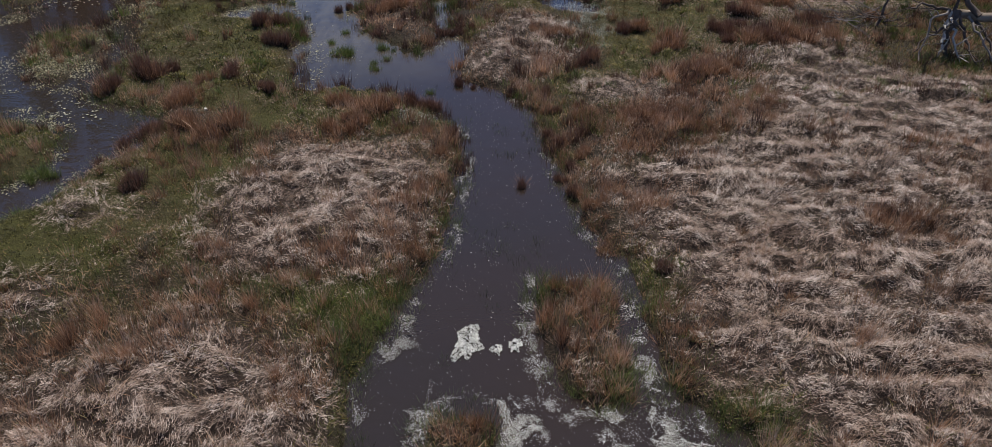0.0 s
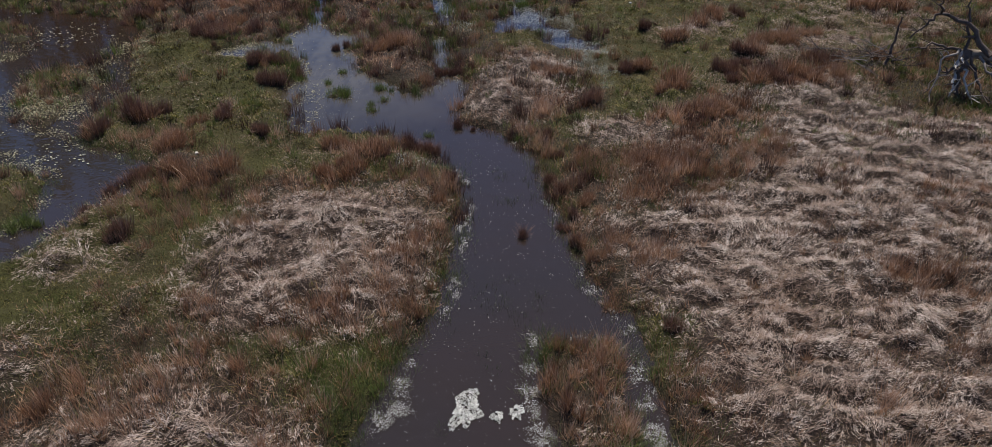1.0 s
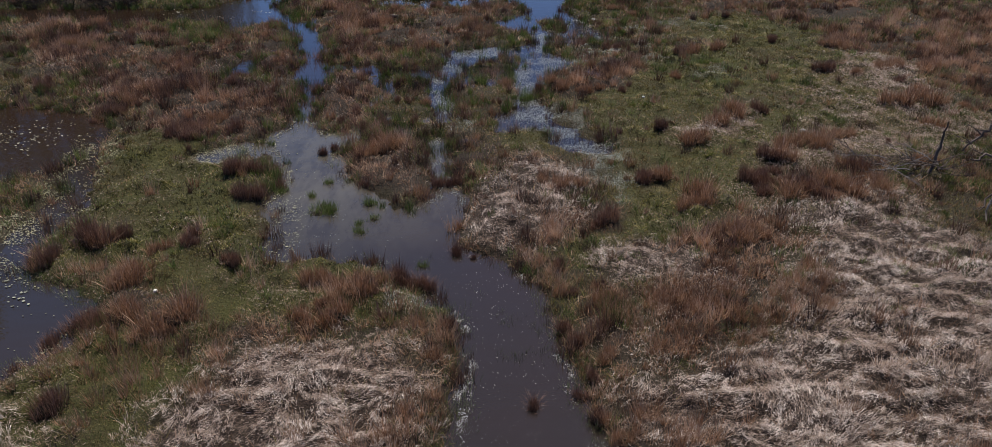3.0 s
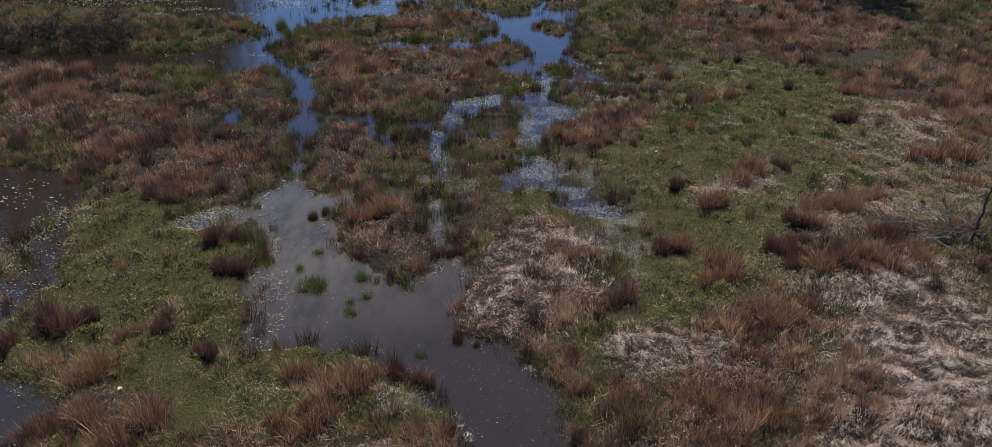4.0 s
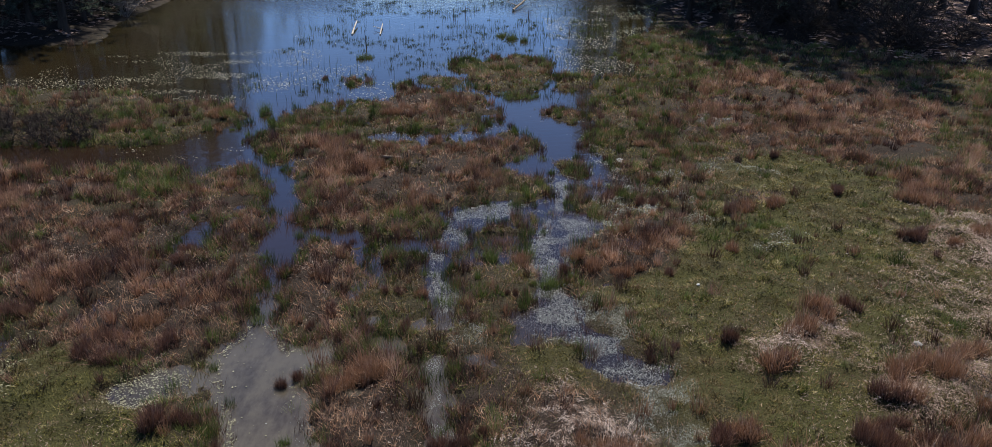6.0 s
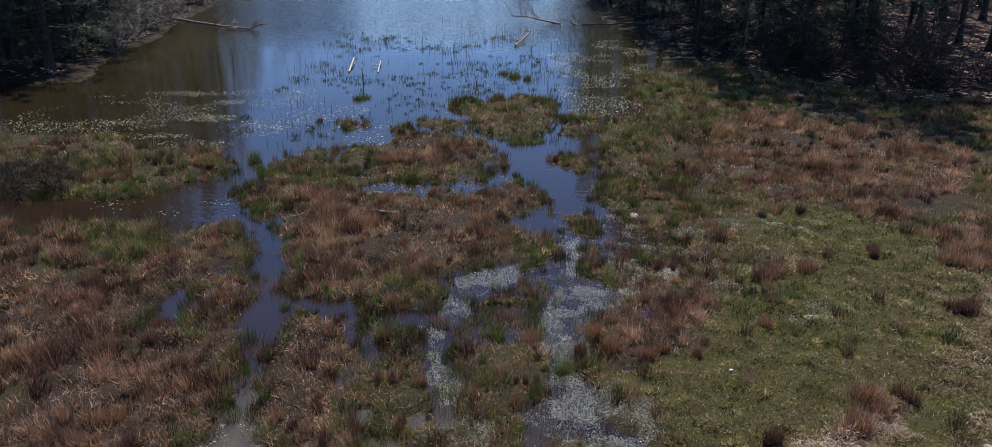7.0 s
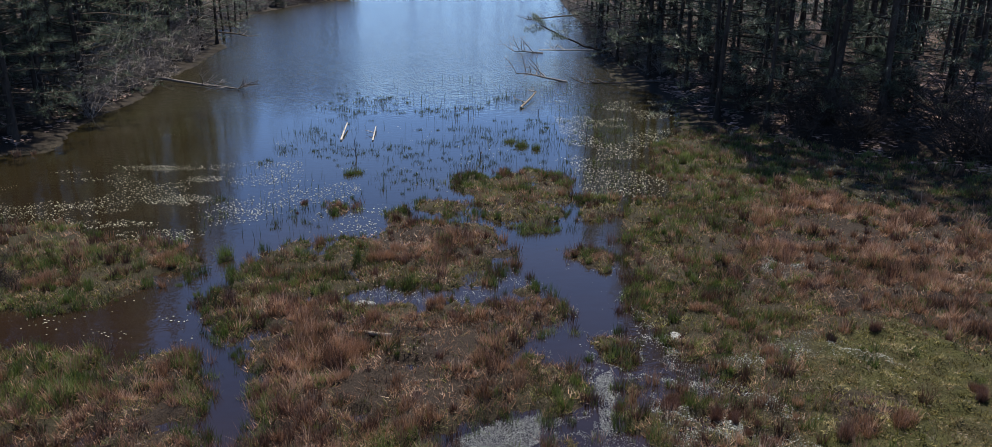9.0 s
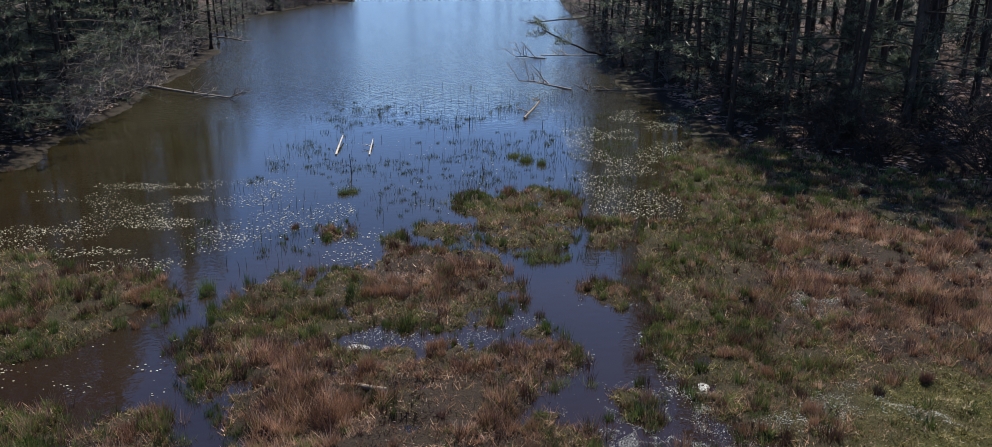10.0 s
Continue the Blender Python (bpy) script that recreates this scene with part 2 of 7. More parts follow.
WET = {
    "lake": SHORE["marsh"] + SHORE["east"] + SHORE["far"] + SHORE["west"],
    "channel": [(-1.32, 5.28), (-1.41, 5.81), (-1.45, 6.12), (-1.29, 6.36), (-1.22, 6.63), (-1.1, 6.95), (-1.03, 7.28), (-0.87, 7.68), (-0.72, 8.13), (-0.57, 8.64), (-0.54, 9.31), (-0.47, 9.97), (-0.46, 10.89), (-0.53, 11.67), (-0.66, 12.16), (-0.85, 12.27), (-0.95, 13.13), (-0.46, 13.46), (0.16, 13.08), (0.5, 12.61), (0.62, 11.85), (0.75, 11.01), (0.88, 10.29), (1.04, 9.57), (1.16, 9), (1.31, 8.53), (1.5, 8.3), (1.6, 7.93), (1.64, 7.34), (1.7, 6.74), (1.75, 6.21), (1.78, 5.81), (2.07, 5.68), (2.39, 5.32), (2.6, 3.5), (2.2, -8), (-1, -8), (-1.3, 3.5)],
    "pool": [(-4.46, 19.4), (-4.39, 18.82), (-4.59, 18.23), (-4.51, 17.63), (-4.25, 16.89), (-3.96, 16.27), (-3.85, 15.76), (-4.01, 15.11), (-3.77, 14.57), (-3.62, 14.17), (-3.6, 13.74), (-3.52, 13.39), (-2.69, 13.46), (-2.19, 13.38), (-1.67, 13.19), (-1.61, 13.12), (-1.4, 12.57), (-1.01, 12.39), (-0.99, 12.11), (-0.66, 12.07), (-0.16, 11.83), (0.32, 12.78), (-0.29, 13.41), (-0.81, 13.81), (-0.72, 14.87), (-0.69, 15.47), (-0.8, 15.85), (-1.13, 16.52), (-1.21, 17.41), (-1.23, 18.01), (-1.38, 18.09), (-1.29, 16.95), (-1.17, 15.92), (-1.11, 15.46), (-1.53, 14.88), (-1.91, 15.01), (-2.21, 15.44), (-2.54, 15.71), (-2.87, 16.05), (-3.03, 16.49), (-3.18, 17.14), (-3.21, 17.75), (-2.95, 18.16), (-2.99, 18.58), (-3.27, 18.31), (-3.6, 18.22), (-3.85, 18.56), (-4.02, 19), (-4.18, 19.41)],
    "narrows": [(-7.66, 25.2), (-7.61, 26.07), (-7.52, 26.67), (-6.97, 26.9), (-6.37, 26.69), (-6.04, 25.93), (-5.67, 24.99), (-5.3, 23.87), (-5.14, 23), (-5.16, 22.48), (-4.77, 21.61), (-4.57, 20.7), (-4.44, 20.08), (-4.37, 19.46), (-4.45, 19.28), (-4.11, 19.29), (-4.2, 19.77), (-4.26, 20.42), (-4.37, 20.87), (-4.4, 21.38), (-4.21, 21.78), (-4.4, 22.71), (-4.72, 23.42), (-4.67, 23.93), (-4.74, 24.71), (-5.06, 25.47), (-5.47, 26.29), (-5.72, 27), (-6.3, 27.29), (-7.68, 27.73), (-8.11, 26.95)],
    "gap": [(-4.47, 22.78), (-4.18, 23.09), (-3.73, 22.84), (-3.22, 22.8), (-3.02, 22.73), (-3.1, 22.14), (-3.33, 22.2), (-3.65, 22.46), (-4.15, 22.72)],
    "inlet": [(-4.09, 29.32), (-3.81, 29.9), (-3.33, 30.21), (-2.77, 29.91), (-1.98, 29.77), (-1.2, 29.93), (-0.67, 30.56), (0.01, 30.73), (-0.01, 30.34), (-0.69, 29.73), (-1.07, 29.35), (-1.7, 29.32), (-2.06, 29.18), (-2.69, 29.2), (-3.31, 29.13), (-3.64, 28.86)],
    "right_arm": [(-0.26, 34.18), (0.41, 33.99), (1.2, 35.85), (1.85, 36.27), (2.67, 35.13), (2.53, 32.44), (2.51, 30.48), (1.99, 29.35), (2.13, 28.29), (2.33, 27.25), (2.55, 26.45), (2.95, 25.78), (3.07, 25.28), (2.77, 25.4), (2.36, 26.1), (1.83, 26.16), (1.52, 26.43), (1.31, 25.75), (1.08, 25.12), (0.95, 24.25), (0.69, 23.46), (0.56, 23.46), (0.66, 24.06), (0.23, 23.97), (-0.38, 23.39), (-0.75, 23.59), (-1.01, 23.29), (-0.81, 22.95), (-1.11, 22.81), (-1.43, 23.18), (-1.5, 23.89), (-0.85, 23.98), (-0.37, 24.23), (0.49, 24.38), (0.86, 25.11), (0.97, 26.01), (0.76, 26.48), (0.09, 27.05), (0.56, 27.84), (1, 28.96), (0.49, 29.59), (0.12, 30.37), (-0.18, 31.66), (-0.09, 32.67)],
    "scum_pool": [(-0.09, 19.32), (0.48, 19.88), (0.51, 21.23), (0.16, 21.77), (0.52, 23), (0.92, 24.15), (1.04, 25.96), (1.4, 26.25), (1.18, 24.25), (1.55, 23.79), (2.22, 23.58), (1.47, 22.81), (1.12, 21.99), (0.79, 21.41), (0.66, 20.53), (1.01, 19.89), (1.07, 18.86), (1.49, 18.59), (1.58, 18.07), (2.21, 17.83), (2.06, 17.56), (1.3, 17.77), (1.07, 17.93), (1.17, 18.53), (0.56, 18.71), (0.01, 18.98)],
    "scum_arm": [(-1.4, 22.95), (-1.41, 23.94), (-0.46, 24.59), (0.02, 24.71), (-0.07, 23.84), (-1, 23), (-0.91, 22.34), (-1.37, 21.93), (-1.38, 20.72), (-1.03, 20.39), (-0.94, 19.78), (-1.24, 19.47), (-1.43, 20.09), (-1.64, 21.17), (-1.64, 22.12)],
    "ditch": [(-2.15, 22.64), (-1.49, 22.67), (-1.46, 22.17), (-1.53, 21.66), (-1.48, 20.91), (-1.31, 20.09), (-1.41, 19.93), (-1.59, 20.91), (-1.63, 21.66), (-1.96, 21.85), (-2.48, 21.84), (-2.59, 22.26)],
    "creek": [(-6.66, 9.09), (-6.36, 9.54), (-6.14, 10.05), (-6.08, 10.79), (-5.72, 11.09), (-5.53, 11.51), (-5.72, 12.06), (-6.16, 12.4), (-6.84, 12.63), (-7.24, 13), (-7.23, 14.09), (-7.09, 14.86), (-7.46, 16.02), (-7.94, 17.13), (-8.14, 18.66), (-9.08, 19.3), (-9.97, 19.58), (-14, 20.5), (-14, 9)],
    "puddle": [(-6.58, 21.72), (-6.68, 22.81), (-6.6, 23.38), (-6.23, 23.04), (-6.11, 22)],
    "wet_spot": [(-5.89, 17.13), (-5.51, 17.44), (-5.26, 17.68), (-4.99, 17.81), (-4.84, 17.45), (-5.08, 17.1), (-5.44, 16.91)],
    "gutter": [(-2.81, 21.64), (-2.73, 21.64), (-2.57, 20.9), (-2.65, 20.81)],
}
ISLES = {
    "right": [(0.48, 7.92), (0.41, 7.55), (0.38, 6.99), (0.43, 6.58), (0.54, 6.29), (0.64, 6.01), (0.79, 5.8), (1.07, 5.71), (1.39, 5.78), (1.56, 5.85), (1.57, 6.21), (1.52, 6.59), (1.5, 7), (1.52, 7.57), (1.41, 7.83), (1.13, 7.95), (0.67, 7.92)],
    "front": [(-0.76, 5.28), (-0.79, 5.55), (-0.65, 5.78), (-0.44, 5.8), (-0.2, 5.82), (0.02, 5.74), (0.12, 5.64), (0.13, 5.29), (0.2, 4.8), (-0.85, 4.8)],
    "north": [(-2.36, 39.45), (-1.69, 40.64), (-0.96, 39.91), (-0.54, 40.82), (0.74, 41.01), (1.8, 39.97), (1.72, 37.43), (1.03, 34.62), (0.34, 34.05), (-0.3, 34.36), (-0.95, 34.83), (-1.22, 36.22), (-1.61, 37.67), (-2.2, 38.3)],
    "a": [(-3.23, 36.98), (-2.44, 37.35), (-1.47, 37.13), (-1.39, 35.32), (-2.05, 35.26), (-2.5, 35.66), (-3.03, 35.76)],
    "b": [(-6.05, 37.04), (-5.27, 37.18), (-4.91, 35.62), (-5.66, 35.5)],
    "c": [(-4.01, 35.95), (-3.44, 36.4), (-3.02, 35.04), (-3.25, 34.55), (-3.8, 34.35)],
    "d": [(1.08, 32.71), (1.3, 32.76), (2.02, 32.78), (2.32, 32.13), (2.1, 31), (1.7, 31.26), (1.21, 31.7)],
    "e": [(1.07, 27.84), (1.59, 27.88), (1.94, 27.24), (1.95, 26.51), (1.43, 26.29), (1.12, 26.6), (1.04, 27.34)],
    "f": [(1.68, 37.8), (2.52, 37.69), (3.27, 37.71), (2.93, 35.66), (2.35, 35.23), (1.66, 35.12)],
    "fringe": [(-7.27, 28.95), (-7.2, 29.59), (-6.56, 29.77), (-6.19, 28.88), (-6.11, 27.84), (-6.42, 27.83), (-6.61, 28.62)],
    "mud": [(-8.46, 13.64), (-8.95, 14.5), (-9.31, 15.69), (-8.82, 16.16), (-8.41, 16.43), (-8.29, 17.32), (-8.16, 17.45), (-7.58, 15.6), (-7.62, 14.53), (-7.66, 13.52), (-7.76, 13.12)],
    "corner": [(-10.32, 16.31), (-9.89, 16.77), (-10.07, 17.9), (-10.69, 18.77), (-11.56, 18.74)],
    "west_lawn": [(-8.2, 12.13), (-7.6, 12.07), (-6.82, 11.49), (-6.59, 10.68), (-6.72, 10.13), (-7.03, 9.82), (-9.5, 9.5), (-9.5, 12.2)],
}
MATTED = {
    "east": [(1.32, 10), (1.63, 9.5), (1.79, 8.74), (1.95, 7.94), (2.16, 7.58), (2.02, 7.01), (1.84, 6.59), (2.17, 5.86), (2.85, 5.86), (2.94, 5.33), (2.9, 3.5), (2.6, -7), (16, -7), (16, 14.6), (9.11, 14.02), (8.02, 13.85), (7.29, 14.35), (6.26, 14.84), (4.94, 14.01), (4.09, 12.68), (3.6, 11.47), (2.88, 11.05), (2.24, 10.7), (1.65, 10.51)],
    "west": [(-3.76, 8.25), (-3.9, 9.26), (-3.69, 10.09), (-3.43, 10.93), (-2.79, 11.09), (-2.24, 11.38), (-1.42, 11.13), (-0.89, 10.46), (-0.82, 9.46), (-1, 8.7), (-1.1, 8.02), (-1.4, 7.74), (-1.86, 7.79), (-2.31, 7.73), (-2.78, 7.77), (-3.35, 7.93)],
    "south_west": [(-5.08, 5.99), (-4.62, 6.41), (-3.92, 6.93), (-3.64, 7.38), (-3.29, 7.3), (-2.83, 6.84), (-2.14, 6.54), (-1.67, 6.17), (-1.56, 5.73), (-1.55, 5.28), (-1.6, 3.5), (-1.4, -7), (-14, -7), (-14, 7)],
    "heap": [(-5.92, 7.64), (-5.28, 7.74), (-4.9, 7.25), (-5.17, 7), (-5.59, 7), (-6.5, 7.2)],
    "tuft": [(-5.92, 9.07), (-5.94, 9.38), (-5.52, 9.42), (-5.03, 9.16), (-5.33, 8.96)],
    "islet": [(0.54, 6.29), (0.7, 6.99), (0.92, 7.1), (1.26, 6.59), (1.03, 6.02), (0.77, 5.93)],
    "peninsula": [(-0.57, 15.03), (-0.15, 15.75), (0.27, 16.76), (0.61, 17.44), (0.79, 16.77), (1.31, 15.78), (1.33, 15.06), (0.82, 14.41), (0.43, 13.82), (0.09, 13.68), (-0.33, 13.96), (-0.55, 14.32)],
    "bank": [(1.54, 13.31), (2.1, 13.71), (2.55, 13.52), (3.08, 13.33), (2.9, 12.72), (2.24, 12.83), (1.68, 12.71)],
    "knoll": [(4.58, 14.79), (5.69, 15.48), (6.64, 16.06), (7.32, 15.51), (6.77, 14.51), (5.18, 13.89)],
}
TURF = {
    "west": [(-6.62, 9.03), (-6.16, 9.87), (-5.92, 10.64), (-5.47, 11.36), (-4.81, 11.31), (-3.82, 10.93), (-3.69, 10.09), (-3.92, 9.18), (-3.88, 8.38), (-4.56, 8.04), (-5.28, 7.9), (-6.01, 7.83), (-6.4, 8)],
    "south": [(-2.88, 7.57), (-2.29, 7.61), (-1.38, 7.62), (-1.03, 7.53), (-1.23, 6.66), (-1.48, 6.14), (-1.71, 6.45), (-1.97, 6.75), (-2.55, 7.11)],
    "meadow": [(-6.84, 12.63), (-6.5, 14.41), (-7.07, 16.76), (-6.92, 17.98), (-5.3, 17.2), (-4.22, 15.41), (-3.78, 14.47), (-3.43, 13.34), (-2.87, 12.12), (-3.56, 11.48), (-4.53, 11.38), (-5.66, 12.02)],
    "north_meadow": [(-7.63, 17.76), (-7.18, 18.28), (-6.01, 17.31), (-5.28, 16.77), (-4.03, 15.32), (-3.67, 14.05), (-3.52, 13.24), (-4.73, 13.89), (-6.02, 14.31), (-6.89, 14.29), (-7.22, 15.63)],
    "pool_bank": [(-3.42, 13.29), (-1.73, 13.11), (-1.47, 12.19), (-0.67, 11.82), (-0.86, 11.6), (-1.9, 11.8), (-3.14, 11.88)],
    "lawn_isle": [(-8.14, 12.01), (-7.56, 11.98), (-6.89, 11.49), (-6.7, 10.78), (-6.81, 10.21), (-7.09, 9.94)],
    "east": [(1.33, 20.22), (2.69, 21.1), (3.92, 23.31), (5.56, 27.27), (7.46, 28.3), (8.16, 27.05), (9.31, 25.93), (9.19, 23.68), (9.4, 22.01), (8.35, 20.06), (7.25, 19.13), (5.58, 17.54), (4.68, 16.02), (4.49, 15.2), (3.46, 14.69), (2.84, 14), (2.12, 13.85), (1.57, 13.57), (1.12, 13.18), (1.11, 13.84), (2.03, 14.28), (2.18, 15.43), (2.05, 16.79), (2.32, 17.84), (1.98, 18.74)],
    "patch": [(-0.04, 18.37), (1.07, 18.45), (1, 17.5), (0.29, 17.62)],
    "bank_slip": [(1.64, 7.94), (2.09, 8.07), (2.02, 7.46), (1.7, 7), (1.58, 7.22)],
    "bank_foot": [(1.77, 6.54), (2.09, 6.6), (2.16, 6.12), (1.82, 6.07)],
    "bank_end": [(2.15, 5.77), (2.88, 5.86), (2.79, 5.32), (2.3, 5.32)],
    "east_edge": [(8.27, 24.12), (9.74, 23.93), (10.61, 23.49), (9.91, 21.26), (9.86, 20.23), (10.43, 19.61), (9.14, 17.46), (8.26, 17.44), (6.88, 17.3), (5.72, 16.83), (4.77, 16.49), (3.9, 16.68), (4.75, 18.91)],
}
RUSTY = {
    "brush": [(5.98, 17.63), (6.8, 17.6), (7.16, 18.41), (6.33, 18.53)],
    "centre": [(-2.97, 16.28), (-3.07, 17.25), (-2.91, 17.9), (-2.29, 17.92), (-1.37, 17.64), (-1.23, 16.32), (-1.15, 15.37), (-1.54, 15.02), (-1.95, 15.27), (-2.4, 15.75)],
    "peninsula": [(-0.64, 15.65), (-0.36, 16.43), (0.07, 17.31), (0.72, 17.33), (1.59, 16.47), (1.47, 15.41), (2, 15.16), (1.98, 14.51), (1.67, 14.2), (1.04, 13.97), (0.73, 13.3), (0.47, 13.05), (0.09, 13.48), (-0.41, 13.81), (-0.64, 14.39)],
    "spit": [(-1.14, 17.41), (-1.07, 18.27), (-0.04, 18.29), (0.18, 17.55), (-0.36, 16.54), (-0.7, 16.03), (-1, 16.12)],
    "east_bed": [(1.23, 21.43), (1.72, 23.16), (3.52, 23.66), (3.54, 22.45), (2.69, 21.1), (1.31, 20.72)],
    "centre_west": [(-3.95, 19.03), (-4.36, 21.11), (-4.31, 22.33), (-2.98, 22.08), (-2.76, 20.45), (-2.92, 19.05), (-3.46, 18.68)],
    "west": [(-6.75, 17.53), (-7.41, 19.7), (-9.04, 19.98), (-9.71, 21.34), (-9.24, 23.86), (-7.25, 23.91), (-7.66, 25.97), (-6.3, 26.3), (-5.53, 24.45), (-4.88, 21.84), (-4.45, 19.77), (-4.7, 18.46), (-5.55, 17.56)],
    "far_west": [(-10.92, 21.31), (-13.69, 26.36), (-12.41, 27.63), (-10.07, 25.89), (-9.45, 23.62), (-10.31, 22.29)],
    "isle": [(-4.65, 23.62), (-5.35, 26.12), (-5.67, 28.84), (-4.38, 29.01), (-3.5, 28.33), (-1.87, 28.8), (-0.94, 29.09), (0.18, 29.68), (0.76, 28.68), (0.03, 27.51), (-0.34, 26.39), (-0.42, 24.65), (-1.59, 24.34), (-2.32, 24.33), (-2.98, 23.78), (-3.59, 23.27), (-4.45, 23.5)],
    "isle_top": [(-3.98, 33), (-3.43, 34.79), (-2.21, 34.4), (-0.65, 33.76), (-0.28, 32.06), (-2.03, 31.44), (-3.44, 31.57)],
    "river_bank": [(-7.62, 24.95), (-7.16, 26.25), (-6.32, 26.27), (-5.66, 24.7), (-5.22, 23.07), (-5.62, 22.83), (-7, 23.33)],
    "river_foot": [(-6.35, 21.49), (-5.75, 22.25), (-5.08, 22.22), (-4.6, 20.87), (-4.4, 19.9), (-5.77, 19.88)],
    "west_edge": [(-11.2, 26.17), (-10.13, 26.47), (-9.17, 25.07), (-9.99, 24.05)],
    "far_east": [(4.59, 29.22), (4.64, 32.99), (7.03, 36.03), (8.81, 38.49), (10.49, 36.96), (12.3, 36.2), (14.14, 33.26), (11.35, 28.37), (9.09, 27.39), (7.88, 28), (6.62, 28.69), (5.94, 30.07)],
    "east_tuft": [(4.25, 23.78), (4.78, 25.34), (6.47, 25.53), (6.08, 24.34)],
    "far_wall": [(8.72, 24.87), (9.48, 24.4), (10.23, 24.67), (10.8, 24.19), (10.4, 22.62), (10.74, 21.84), (12.26, 21.32), (16.72, 28.33), (12.91, 28.88), (10.8, 27.48), (9.56, 26.83)],
    "east_mid": [(2.27, 13.32), (2.89, 13.86), (3.44, 14.3), (4.21, 14.78), (4.46, 14.47), (4.21, 13.35), (3.69, 12.55), (2.93, 12.54)],
    "bank_west": [(-0.76, 8.43), (-0.81, 9.96), (-0.93, 11.18), (-0.59, 11.19), (-0.47, 9.97), (-0.57, 9.31), (-0.62, 8.64), (-0.74, 8.16), (-0.94, 7.71), (-1.16, 7.65), (-0.98, 8.29)],
    "bank_east": [(0.94, 8.45), (1.32, 9.5), (1.32, 10.54), (0.96, 11.63), (1.23, 12.55), (1.86, 12.44), (1.67, 10.73), (1.8, 9.84), (1.81, 8.89), (1.79, 8.2), (1.56, 8.19)],
    "shelf": [(1.78, 6.59), (1.84, 7.45), (2.38, 7.58), (2.4, 6.6), (2.56, 5.86), (2.03, 5.77), (1.74, 5.94)],
    "mat_band": [(4.41, 6.63), (4.88, 7.98), (5.41, 8.52), (5.58, 7.99), (4.89, 6.63)],
    "mat_ridge": [(4.45, 8.79), (4.83, 9.39), (6.02, 9.34), (5.85, 8.6), (5, 8.51)],
    "slope": [(1.67, 10.73), (2.32, 12.69), (3.66, 14.04), (4.83, 14.97), (4.11, 12.98), (3.38, 11.57), (2.57, 10.94)],
    "islet": [(0.49, 7.21), (0.55, 7.79), (1.27, 7.8), (1.47, 7.45), (1.4, 6.59), (1.41, 5.93), (1.07, 5.8), (1.21, 6.49), (0.85, 7.1)],
    "front": [(-0.55, 5.29), (-0.55, 5.74), (-0.39, 5.73), (-0.07, 5.73), (0.07, 5.62), (0.09, 5.29), (0.1, 5), (-0.55, 5)],
    "south": [(-5.15, 6.12), (-5.41, 6.91), (-4.68, 7.03), (-4, 6.93), (-4.32, 6.51), (-4.76, 6.13)],
    "south_mid": [(-4.64, 7.85), (-4.74, 8.51), (-4.3, 8.65), (-4.03, 7.86)],
    "seam": [(-3.41, 7.86), (-3.35, 7.38), (-2.37, 6.95), (-1.66, 6.55), (-1.45, 6.08), (-1.72, 6.07), (-2.36, 6.59), (-2.86, 6.95)],
    "meadow_spots": [(-5.49, 11.84), (-5.71, 12.78), (-4.99, 12.55), (-4.12, 12.09), (-3.95, 11.44), (-4.58, 11.53)],
    "meadow_tail": [(-3.88, 11.54), (-3.22, 11.77), (-0.96, 11.6), (-0.84, 11.18), (-2.25, 11.47), (-3.36, 11.03)],
    "brush_low": [(4.91, 16.29), (4.95, 15.35), (6.43, 15.46), (7.05, 16.33), (6.12, 16.52), (5.6, 16.51)],
    "brush_side": [(6.28, 16.41), (6.89, 16.43), (7.32, 17.3), (6.61, 17.18)],
}
